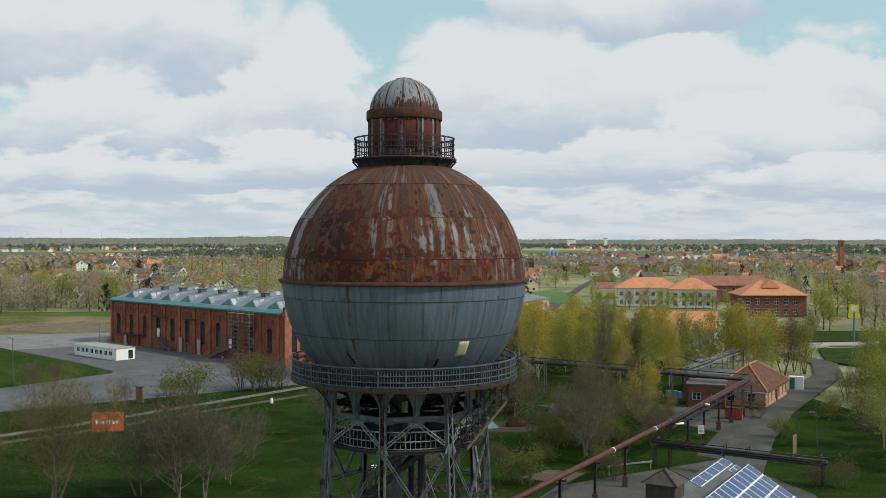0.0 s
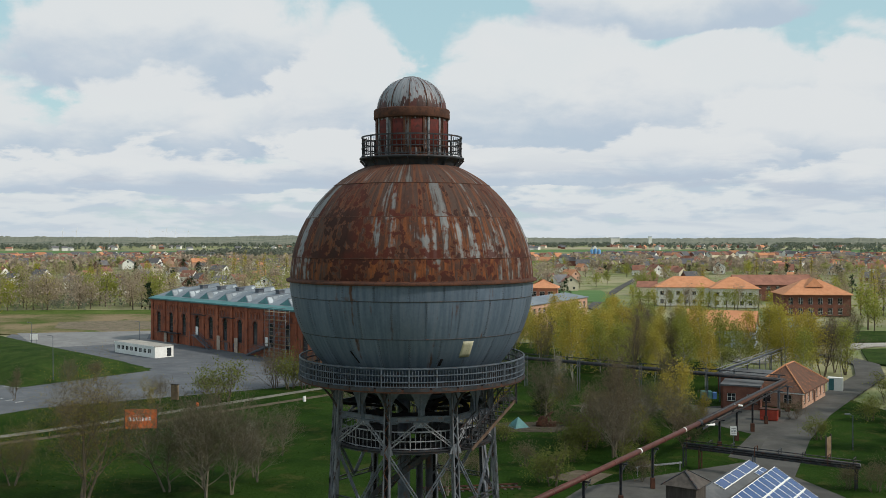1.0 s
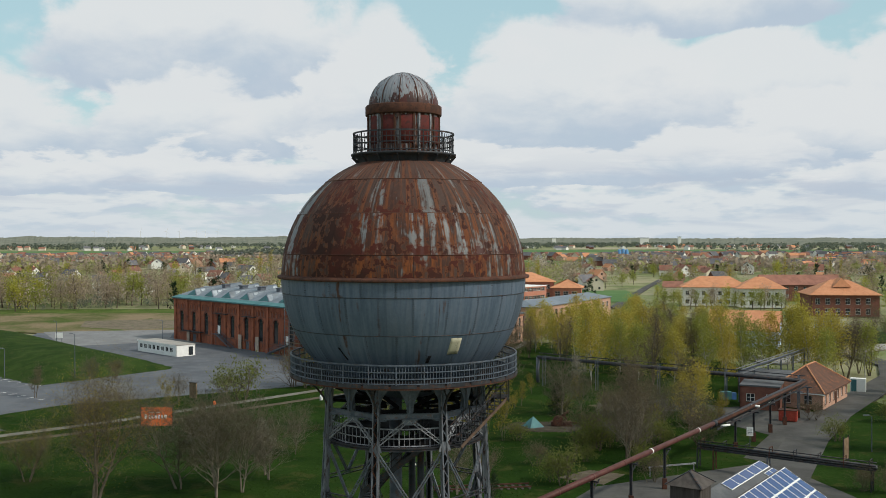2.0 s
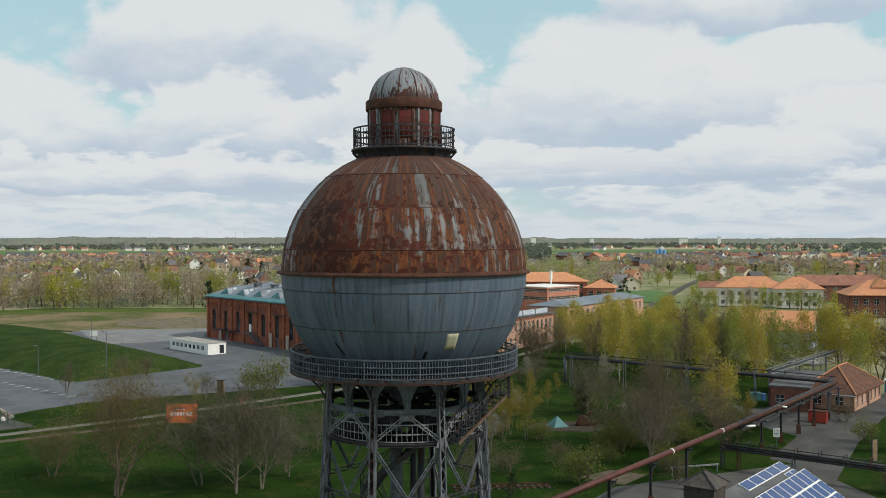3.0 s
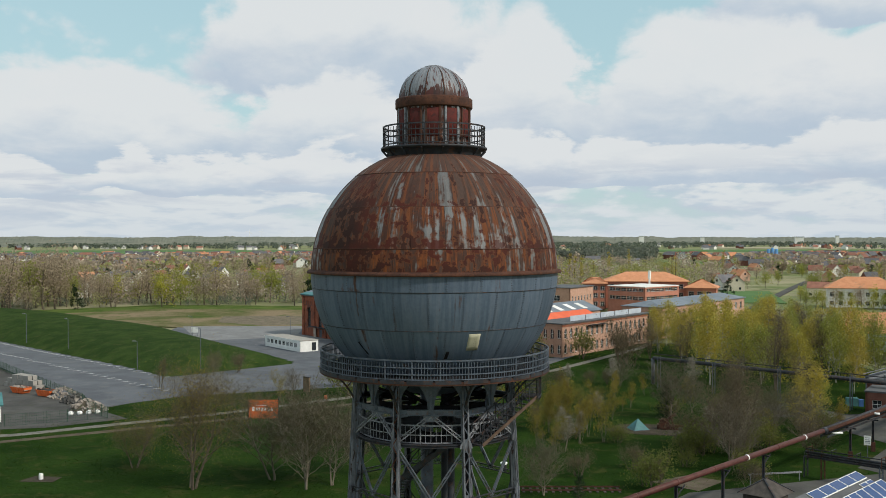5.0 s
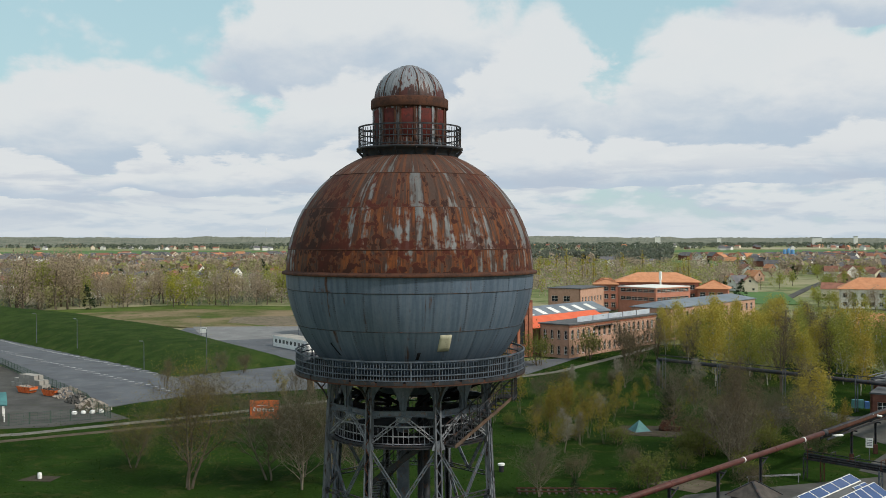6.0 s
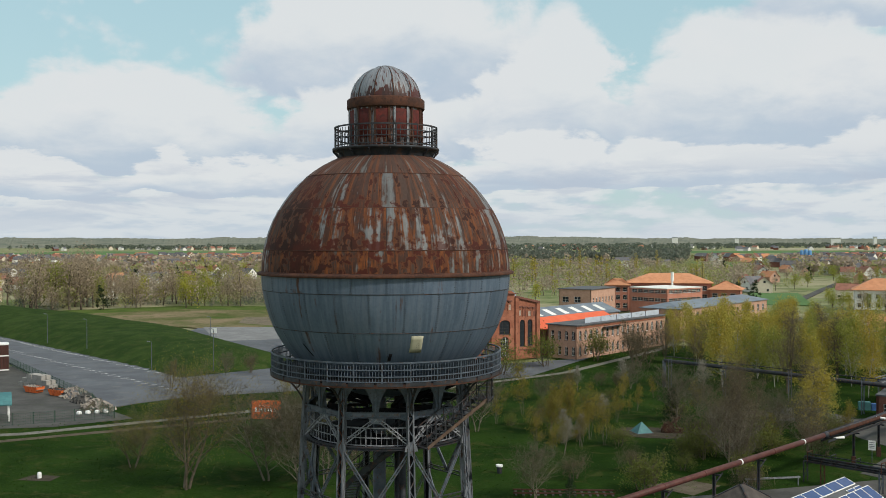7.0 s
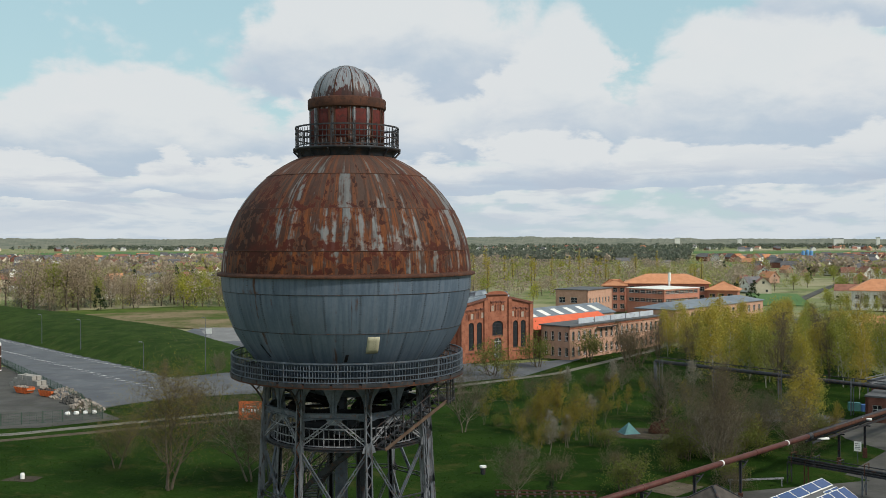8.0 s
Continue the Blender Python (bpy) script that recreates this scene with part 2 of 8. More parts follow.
BARE = surf("trodden_earth", (0.13, 0.108, 0.08), (0.19, 0.158, 0.12), 3.0, 0.95, bump=0.4, grain=0.5, stain=(0.08, 0.10, 0.04), amount=0.7, shine=0.02)
DIRT = surf("bare_earth", (0.075, 0.062, 0.046), (0.125, 0.103, 0.078), 2.0, 0.95, bump=0.4, grain=0.5, stain=(0.08, 0.10, 0.04), amount=0.6, shine=0.02)
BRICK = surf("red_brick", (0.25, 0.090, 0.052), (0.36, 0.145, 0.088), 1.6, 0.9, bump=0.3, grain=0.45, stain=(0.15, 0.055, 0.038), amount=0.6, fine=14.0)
# darker and more mottled than BRICK, for the hall's long front
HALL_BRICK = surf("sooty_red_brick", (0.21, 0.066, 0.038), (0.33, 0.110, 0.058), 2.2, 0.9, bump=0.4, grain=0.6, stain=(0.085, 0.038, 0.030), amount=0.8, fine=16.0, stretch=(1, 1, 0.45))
BRICK_D = surf("dark_brick", (0.15, 0.062, 0.045), (0.20, 0.085, 0.060), 1.2, 0.9, bump=0.3, grain=0.45, stain=(0.09, 0.045, 0.035), amount=0.5)
BRICK_P = surf("pale_brick", (0.42, 0.25, 0.18), (0.50, 0.31, 0.23), 1.5, 0.9, bump=0.2, grain=0.35, stain=(0.30, 0.17, 0.12), amount=0.5)
RENDER = surf("white_render", (0.70, 0.69, 0.65), (0.78, 0.77, 0.73), 2.0, 0.9, bump=0.05, grain=0.12, stain=(0.58, 0.56, 0.51), amount=0.4, own=0.15)
CREAM = surf("cream_render", (0.60, 0.52, 0.40), (0.66, 0.58, 0.46), 2.0, 0.9, bump=0.05, grain=0.12, own=0.2)
TILE_O = surf("orange_roof_tile", (0.46, 0.20, 0.10), (0.54, 0.25, 0.13), 2.5, 0.85, bump=0.4, grain=0.35, stain=(0.36, 0.16, 0.09), amount=0.5, own=0.2)
TILE_R = surf("red_roof_tile", (0.20, 0.090, 0.064), (0.27, 0.125, 0.088), 2.5, 0.85, bump=0.4, grain=0.35, own=0.4)
TILE_G = surf("grey_roof_tile", (0.085, 0.085, 0.095), (0.13, 0.125, 0.13), 2.5, 0.8, bump=0.3, grain=0.3, own=0.5)
TILE_OLD = surf("old_clay_tile", (0.065, 0.036, 0.026), (0.105, 0.052, 0.034), 1.3, 0.9, bump=0.6, grain=0.6, stain=(0.25, 0.085, 0.034), amount=0.65, own=0.3)
ROOF_FELT = surf("roofing_felt", (0.075, 0.078, 0.085), (0.11, 0.115, 0.12), 3.0, 0.85, bump=0.2, grain=0.3, stain=(0.16, 0.16, 0.155), amount=0.4)
ROOF_SLATE = surf("grey_sheet_roof", (0.125, 0.150, 0.178), (0.18, 0.21, 0.24), 4.0, 0.55, bump=0.1, grain=0.2, stain=(0.09, 0.105, 0.125), amount=0.5)
COPPER = surf("verdigris_sheet", (0.045, 0.14, 0.15), (0.07, 0.20, 0.205), 2.5, 0.6, bump=0.1, grain=0.25, stain=(0.05, 0.12, 0.13), amount=0.5)
STEEL_D = surf("dark_painted_steel", (0.018, 0.020, 0.025), (0.038, 0.042, 0.050), 0.7, 0.6, 0.1, bump=0.2, grain=0.5, stain=(0.10, 0.042, 0.022), amount=0.6)
STEEL_G = surf("grey_painted_steel", (0.070, 0.084, 0.106), (0.12, 0.138, 0.165), 0.6, 0.55, 0.1, bump=0.2, grain=0.4, stain=(0.115, 0.055, 0.03), amount=0.65)
COLUMN = surf("flaking_column_paint", (0.060, 0.068, 0.082), (0.17, 0.182, 0.205), 0.45, 0.65, 0.0, bump=0.3, grain=0.6, stain=(0.034, 0.015, 0.010), amount=0.95, stretch=(1, 1, 0.3))
STEEL_B = surf("blue_grey_steel", (0.045, 0.060, 0.080), (0.095, 0.115, 0.145), 0.6, 0.55, 0.0, bump=0.2, grain=0.4, stain=(0.05, 0.035, 0.03), amount=0.7)
STEEL_P = surf("pale_weathered_steel", (0.13, 0.138, 0.155), (0.25, 0.26, 0.28), 0.35, 0.65, 0.0, bump=0.2, grain=0.6, stain=(0.035, 0.022, 0.018), amount=0.9)
RUST = surf("rusted_steel", (0.046, 0.021, 0.015), (0.090, 0.036, 0.021), 0.5, 0.9, 0.0, bump=0.4, grain=0.5, stain=(0.022, 0.014, 0.012), amount=0.7)
PIPE_RED = surf("red_oxide_paint", (0.062, 0.020, 0.016), (0.098, 0.031, 0.025), 0.8, 0.6, bump=0.1, grain=0.3, stain=(0.10, 0.045, 0.03), amount=0.4)
PLATE_CROWN = rusted_plate("crown_tank_plate", 5.2, 6.3, (0.085, 0.080, 0.076), (0.13, 0.125, 0.12), 0.585, 0.560, 0.02, 0.02, 0.4, 0.02)
PLATE_TOP = rusted_plate("rusted_tank_plate", 3.4, 5.2, (0.105, 0.105, 0.106), (0.165, 0.166, 0.168), 0.600, 0.530, 0.06, 0.02, 0.55, 0.08, 0.10)
PLATE_MID = rusted_plate("flaking_tank_plate", 1.3, 3.4, (0.125, 0.130, 0.135), (0.205, 0.212, 0.22), 0.605, 0.525, 0.09, 0.03, 0.8, 0.10, 0.13)
PLATE_RIM = rusted_plate("rust_run_plate", 0.0, 1.3, (0.12, 0.12, 0.12), (0.19, 0.19, 0.19), 0.565, 0.505, 0.05, 0.05, 1.0, 0.04, 0.10)
PLATE_DRUM = rusted_plate("drum_plate", 33.0, 35.2, (0.10, 0.11, 0.12), (0.22, 0.23, 0.25), 0.66, 0.50, 0.04, 0.04, 0.7, 0.0)
PLATE_LOW = rusted_plate("painted_tank_plate", -6.0, 0.0, (0.062, 0.089, 0.128), (0.098, 0.130, 0.178), 0.825, 0.72, 0.0, 0.0, 0.12, 0.06)
PLATE_DOME = rusted_plate("dome_plate", 0.0, 1.9, (0.14, 0.155, 0.175), (0.24, 0.255, 0.28), 0.74, 0.50, 0.15, 0.0, 0.2, -0.14)
# near-black base colour carries the shade under gallery, decks and tank
SHADE_RUST = surf("sooty_decking", (0.006, 0.0065, 0.008), (0.014, 0.014, 0.016), 0.8, 0.9, 0.0, bump=0.2, grain=0.5, stain=(0.03, 0.014, 0.010), amount=0.5, shine=0.1)
GLASS_D = glossy("window_glass", (0.025, 0.03, 0.035), 0.08)
GLASS_RED = surf("red_lead_panel", (0.10, 0.014, 0.010), (0.065, 0.012, 0.010), 0.6, 0.8, bump=0.1, grain=0.5, stain=(0.025, 0.010, 0.009), amount=0.7)
SOLAR = glossy("solar_cell", (0.018, 0.050, 0.16), 0.10)
COURT = surf("court_paving", (0.17, 0.17, 0.172), (0.22, 0.22, 0.22), 6.0, 0.9, bump=0.1, grain=0.3, stain=(0.13, 0.13, 0.13), amount=0.5, shine=0.1)
SOIL = surf("dark_soil", (0.045, 0.038, 0.030), (0.075, 0.064, 0.050), 1.5, 0.95, bump=0.5, grain=0.6, stain=(0.03, 0.05, 0.012), amount=0.6, shine=0.02)
BLADE = foliage("grass_blade", (0.022, 0.050, 0.009), (0.040, 0.072, 0.013), (0.05, 0.06, 0.018))
PIPE_BRIGHT = surf("red_skip_paint", (0.36, 0.045, 0.03), (0.44, 0.07, 0.04), 1.0, 0.6, bump=0.1, grain=0.3, stain=(0.2, 0.06, 0.04), amount=0.5)
FENCE_G = surf("green_fence_paint", (0.04, 0.075, 0.055), (0.055, 0.095, 0.07), 1.0, 0.6, bump=0, grain=0.2)
STONE_D = surf("dark_rubble", (0.09, 0.095, 0.105), (0.15, 0.155, 0.165), 0.6, 0.95, bump=0.6, grain=0.6)
PAINT = surf("worn_road_paint", (0.50, 0.50, 0.49), (0.62, 0.62, 0.60), 0.8, 0.9, bump=0, grain=0.3, stain=(0.25, 0.25, 0.25), amount=0.6)
BLUE_SILO = surf("silo_blue", (0.10, 0.26, 0.48), (0.13, 0.31, 0.55), 3.0, 0.6, bump=0, grain=0.1)
# lightened, greyed base colour stands in for haze over the hills
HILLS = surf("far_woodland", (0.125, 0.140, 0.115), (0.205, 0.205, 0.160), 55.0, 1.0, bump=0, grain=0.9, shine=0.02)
SKYLIGHT = surf("dusty_glass", (0.22, 0.25, 0.275), (0.36, 0.39, 0.415), 2.0, 0.3, bump=0.0, grain=0.2, own=0.8)
RAILGLASS = surf("pale_screen", (0.40, 0.45, 0.52), (0.50, 0.55, 0.60), 2.0, 0.4, bump=0.0, grain=0.2)
FRAME_W = surf("white_paint", (0.72, 0.72, 0.70), (0.80, 0.80, 0.78), 0.8, 0.6, bump=0.05, grain=0.1)
ORANGE = surf("orange_sheet", (0.62, 0.13, 0.035), (0.68, 0.16, 0.045), 2.0, 0.6, bump=0.02, grain=0.1, stain=(0.52, 0.11, 0.04), amount=0.4)
BLUE = surf("blue_paint", (0.05, 0.13, 0.33), (0.07, 0.17, 0.40), 1.0, 0.5, bump=0.02, grain=0.1)
BLUE_PALE = surf("pale_blue_cladding", (0.42, 0.52, 0.68), (0.50, 0.60, 0.74), 1.5, 0.7, bump=0.05, grain=0.1)
YELLOW = surf("yellow_panel", (0.75, 0.62, 0.03), (0.80, 0.68, 0.05), 1.0, 0.5, bump=0.0, grain=0.05)
WOOD_D = surf("dark_boards", (0.045, 0.038, 0.034), (0.075, 0.064, 0.056), 0.5, 0.85, bump=0.4, grain=0.5, stretch=(1, 1, 0.15), own=0.4)
TEAL = surf("teal_boards", (0.13, 0.29, 0.26), (0.19, 0.36, 0.32), 0.6, 0.8, bump=0.2, grain=0.3, stretch=(1, 1, 0.2), own=0.3)
WOOD = surf("weathered_wood", (0.15, 0.10, 0.06), (0.23, 0.16, 0.10), 0.5, 0.85, bump=0.3, grain=0.5)
RUBBLE = surf("rubble", (0.22, 0.19, 0.16), (0.34, 0.30, 0.26), 0.8, 0.95, bump=0.6, grain=0.5, stain=(0.15, 0.14, 0.14), amount=0.6, shine=0.02)
BARK = surf("bark", (0.085, 0.068, 0.050), (0.14, 0.115, 0.09), 0.4, 0.95, bump=0.5, grain=0.5, stain=(0.11, 0.12, 0.06), amount=0.5, shine=0.02)
BARK_WARM = surf("pale_warm_bark", (0.125, 0.105, 0.078), (0.20, 0.172, 0.13), 0.4, 0.9, bump=0.4, grain=0.4, stain=(0.10, 0.10, 0.06), amount=0.5)
BARK_PALE = surf("birch_bark", (0.30, 0.285, 0.25), (0.42, 0.40, 0.36), 0.5, 0.85, bump=0.2, grain=0.3, stain=(0.08, 0.07, 0.06), amount=0.8)
LEAF_OLIVE = foliage("olive_young_leaf", (0.30, 0.27, 0.045), (0.50, 0.42, 0.085), (0.40, 0.29, 0.06))
LEAF_GREEN = foliage("green_young_leaf", (0.20, 0.23, 0.045), (0.37, 0.37, 0.085), (0.22, 0.24, 0.06))
LEAF_LIME = foliage("lime_young_leaf", (0.30, 0.31, 0.045), (0.42, 0.40, 0.07), (0.30, 0.26, 0.05))
LEAF_DARK = foliage("conifer_needles", (0.018, 0.035, 0.017), (0.035, 0.06, 0.025), (0.03, 0.05, 0.03))
LEAF_BROWN = foliage("brown_buds", (0.28, 0.215, 0.155), (0.44, 0.35, 0.25), (0.34, 0.28, 0.19))
LEAF_OCHRE = foliage("ochre_catkins", (0.19, 0.145, 0.026), (0.31, 0.235, 0.050), (0.20, 0.18, 0.035))
LEAF_BUD = foliage("small_brown_buds", (0.11, 0.088, 0.052), (0.19, 0.15, 0.09), (0.13, 0.12, 0.06))
LEAF_BUSH = foliage("shrub_young_leaf", (0.10, 0.125, 0.028), (0.21, 0.22, 0.055), (0.13, 0.14, 0.04))
TWIG = foliage("bare_twigs", (0.10, 0.080, 0.056), (0.19, 0.150, 0.105), (0.13, 0.105, 0.065))
TWIG_PALE = foliage("pale_twigs", (0.085, 0.074, 0.052), (0.165, 0.142, 0.10), (0.10, 0.09, 0.05))
TWIG_WHITE = foliage("whitish_twigs", (0.26, 0.24, 0.20), (0.38, 0.35, 0.30), (0.26, 0.23, 0.18))
# far crowns: haze and sunshine put into lighter, greyer base colours
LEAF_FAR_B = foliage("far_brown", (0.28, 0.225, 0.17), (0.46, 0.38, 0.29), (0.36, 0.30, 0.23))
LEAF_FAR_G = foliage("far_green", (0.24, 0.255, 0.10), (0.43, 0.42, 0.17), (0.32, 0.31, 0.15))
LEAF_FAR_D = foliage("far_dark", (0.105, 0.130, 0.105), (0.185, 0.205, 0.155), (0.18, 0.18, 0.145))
BLOSSOM = foliage("white_blossom", (0.55, 0.53, 0.48), (0.70, 0.68, 0.62), (0.5, 0.5, 0.42))


# ---- mesh helpers ----
class Geo:
    """Collects points and faces of one mesh."""

    def __init__(self):
        self.v, self.f = [], []

    def face(self, *pts):
        i = len(self.v)
        self.v += [tuple(p) for p in pts]
        self.f.append(tuple(range(i, i + len(pts))))
        return self

    def box(self, lo, hi, m=None):
        i = len(self.v)
        for x in (lo[0], hi[0]):
            for y in (lo[1], hi[1]):
                for z in (lo[2], hi[2]):
                    p = Vector((x, y, z))
                    self.v.append(tuple(m @ p if m else p))
        self.f += [tuple(i + k for k in q) for q in ((0, 1, 3, 2), (4, 6, 7, 5), (0, 4, 5, 1), (2, 3, 7, 6), (0, 2, 6, 4), (1, 5, 7, 3))]
        return self

    def rod(self, p, q, r, r2=None, n=6, caps=True):
        """A round bar from p to q."""
        p, q = Vector(p), Vector(q)
        d = (q - p).normalized()
        s = d.cross(Vector((0, 0, 1)) if abs(d.z) < 0.9 else Vector((1, 0, 0))).normalized()
        t = d.cross(s)
        r2 = r if r2 is None else r2
        i = len(self.v)
        for k in range(n):
            a = 2 * math.pi * k / n
            o = s * math.cos(a) + t * math.sin(a)
            self.v.append(tuple(p + o * r))
            self.v.append(tuple(q + o * r2))
        for k in range(n):
            a, b = i + 2 * k, i + 2 * ((k + 1) % n)
            self.f.append((a, b, b + 1, a + 1))
        if caps:
            self.f.append(tuple(i + 2 * k for k in range(n))[::-1])
            self.f.append(tuple(i + 2 * k + 1 for k in range(n)))
        return self

    def bar(self, p, q, wide, deep, upright=Vector((0, 0, 1))):
        """A flat or square bar from p to q; deep is measured along upright as far as it can be."""
        p, q = Vector(p), Vector(q)
        d = (q - p)
        length = d.length
        d.normalize()
        s = d.cross(upright)
        s = s.normalized() if s.length > 1e-4 else Vector((1, 0, 0))
        t = s.cross(d)
        m = Matrix(((s.x, d.x, t.x, p.x), (s.y, d.y, t.y, p.y), (s.z, d.z, t.z, p.z), (0, 0, 0, 1)))
        return self.box((-wide / 2, 0, -deep / 2), (wide / 2, length, deep / 2), m)

    def turn(self, profile, n=48, centre=(0, 0), a0=0.0, a1=2 * math.pi):
        """A turned body from (radius, height) pairs."""
        full = abs(a1 - a0 - 2 * math.pi) < 1e-6
        cols = n if full else n + 1
        i = len(self.v)
        for k in range(cols):
            a = a0 + (a1 - a0) * k / n
            for r, z in profile:
                self.v.append((centre[0] + r * math.sin(a), centre[1] - r * math.cos(a), z))
        h = len(profile)
        for k in range(n):
            a, b = i + k * h, i + ((k + 1) % cols) * h
            for j in range(h - 1):
                self.f.append((a + j, b + j, b + j + 1, a + j + 1))
        return self

    def slab(self, poly, z0, z1):
        """An upright prism over a plan."""
        i, n = len(self.v), len(poly)
        self.v += [(x, y, z0) for x, y in poly] + [(x, y, z1) for x, y in poly]
        for k in range(n):
            a, b = i + k, i + (k + 1) % n
            self.f.append((a, b, b + n, a + n))
        self.f += [tuple(range(i + n, i + 2 * n)), tuple(range(i, i + n))[::-1]]
        return self

    def mesh(self, name, mat, smooth=False):
        me = bpy.data.meshes.new(name)
        me.from_pydata(self.v, [], self.f)
        me.materials.append(mat)
        if smooth:
            me.polygons.foreach_set("use_smooth", [True] * len(me.polygons))
        me.update()
        return me


def part(name, geo, mat, parent=None, label="", smooth=False, m=None):
    """Links one mesh object, under a thing where one is given."""
    me = geo if isinstance(geo, bpy.types.Mesh) else geo.mesh(name, mat, smooth)
    ob = new(name, me)
    if parent is not None:
        ob.parent = parent
    if m is not None:
        ob.matrix_basis = m
    return tagged(ob, label)


def thing(name, m, label, category, group="", kind=""):
    ob = new(name)
    ob.matrix_basis = m
    ob.empty_display_size = 0.2
    return tagged(ob, label, category, group, kind)


def structure(name, geo, mat, label, category, smooth=False):
    return tagged(part(name, geo, mat, None, "", smooth), label, category, "", "structure")


def along(o, d):
    """A pose at the plan point o with its x axis along the plan direction d."""
    return pose(o[0], o[1], o[2] if len(o) > 2 else 0, 0, 0, math.degrees(math.atan2(d[1], d[0])))

# ---- ground ----
U, V = Vector((0.515, 0.857, 0)), Vector((-0.857, 0.515, 0))   # the works' own grid


def sheet(name, poly, z, mat, label, category, thick=0.3):
    """A flat area of ground with a small edge."""
    g = Geo().slab(poly, z - thick, z)
    return structure(name, g, mat, label, category)


def strip(points, width):
    """The plan outline of a road or path of constant width along a line."""
    left, right = [], []
    for i, p in enumerate(points):
        a, b = Vector(points[max(i - 1, 0)]), Vector(points[min(i + 1, len(points) - 1)])
        d = (b - a).normalized()
        s = Vector((-d.y, d.x)) * width / 2
        left.append(tuple(Vector(p) + s))
        right.append(tuple(Vector(p) - s))
    return left + right[::-1]


def ribbon(name, points, width, z, mat, label, category):
    """A road laid as a chain of quads, with low edges."""
    o = strip(points, width)
    n = len(points)
    g = Geo()
    for i in range(n - 1):
        g.slab([o[i], o[i + 1], o[2 * n - 2 - i], o[2 * n - 1 - i]], z - 0.3, z)
    return structure(name, g, mat, label, category)


# the one ground sheet, coarse far off and gently uneven near the tower
g = Geo()
xs = [-4800, -2500, -1200, -600] + [-400 + 25 * i for i in range(33)] + [600, 1200, 2500, 4800]
ys = [-1500, -500, -100] + [25 * i for i in range(-2, 21)] + [700, 1000, 1800, 3000, 4900]
for x in xs:
    for y in ys:
        lo = 0.0 if abs(x) > 380 or y < 20 or y > 480 else 0.25 * noise.noise(Vector((x / 60, y / 60, 0)))
        g.v.append((x, y, -0.35 + lo))
for i in range(len(xs) - 1):
    for j in range(len(ys) - 1):
        a = i * len(ys) + j
        g.f.append((a, a + len(ys), a + len(ys) + 1, a + 1))
ground = structure("ground", g, LAND, "open land with spring grass and scrub reaching the horizon", "ground", True)

lawn_poly = [(-140, 40), (60, 40), (75, 120), (62, 190), (40, 262), (6, 264), (-16, 238), (-20, 200), (-32, 190), (-73, 163), (-79, 146), (-73, 138.6), (-105, 116), (-140, 104)]
sheet("lawn", lawn_poly, 0.0, GRASS, "spring lawn round the water tower, cloud shade in its dark green", "lawn")
sheet("forecourt", [(-69, 206), (-86, 181), (-72, 160), (-30, 188), (-18, 200), (-10, 232), (-30, 215), (-88, 266), (-97, 292), (-135, 283), (-104, 256)], 0.02,
      ASPHALT, "worn grey asphalt forecourt before the brick hall", "forecourt")
sheet("forecourt", [(-66, 207), (-104, 257), (-137, 284), (-131, 262), (-107, 237)], 0.012, ASPHALT, "worn grey asphalt at the foot of the grass bank", "forecourt")
car_park_poly = [(-270, 300), (-177, 243), (-100, 192.5), (-86, 181), (-72, 160), (-80, 147), (-84, 150), (-130, 189), (-225, 268)]
sheet("car_park", car_park_poly, 0.024, ASPHALT, "empty grey asphalt car park with white bays", "car park")
sheet("yard", [(-84, 149), (-70, 139), (-78, 130), (-105, 118), (-150, 130), (-180, 190), (-130, 188)], 0.02, CONCRETE, "storage yard of bare gravel and concrete behind a fence", "yard")
sheet("meadow", [(-104, 272), (-96, 296), (-60, 330), (-110, 380), (-190, 372), (-230, 330), (-150, 285)], 0.03, MEADOW, "dry yellow-green meadow behind the forecourt", "meadow")
ribbon("pavement", [(-140, 86), (-100, 112.5), (-78.6, 124.5), (-57, 147), (-42, 166), (-28, 184), (-12, 206), (4.4, 251), (8, 268)], 1.8, 0.05, PATH, "pale paved footpath", "path")
ribbon("track", [(-140, 80), (-98, 108), (-78, 119.5), (-54, 142), (-40, 159), (-24, 178)], 1.6, 0.04, DIRT, "sandy worn track beside the footpath", "track")
for poly in ([(6, 80), (3, 92), (13, 112), (36, 126), (41, 108), (34, 80)], [(33, 128), (36, 125), (47, 143), (52.5, 161), (46, 168), (34, 164), (36, 150), (40, 143)], [(24, 160), (34, 163), (38, 166), (30, 174), (24, 168)]):
    sheet("yard", poly, 0.026, CONCRETE, "patched grey concrete yard", "yard")
ribbon("road", [(29, 84), (33, 112), (44.3, 140), (54, 160), (68, 184), (80, 204), (86, 222), (84, 240)], 5.6, 0.04, CONCRETE, "narrow patched concrete works road", "road")
ribbon("road", [(60, 225), (100, 262), (150, 271), (260, 268)], 7.0, 0.05, PAVED, "pale town road past the green", "road")
ribbon("road", [(60, 225), (52, 300), (44, 400), (78, 560), (110, 700)], 4.0, 0.045, CONCRETE, "narrow grey town street between the trees", "road")
sheet("green", [(88, 226), (96, 252), (150, 264), (250, 260), (230, 200), (100, 200)], 0.01, MOUND_GRASS, "bright mown green by the town road", "lawn")
sheet("green", [(92, 268), (98, 300), (180, 300), (200, 276), (150, 275)], 0.012, MOUND_GRASS, "bright mown green across the road", "lawn")
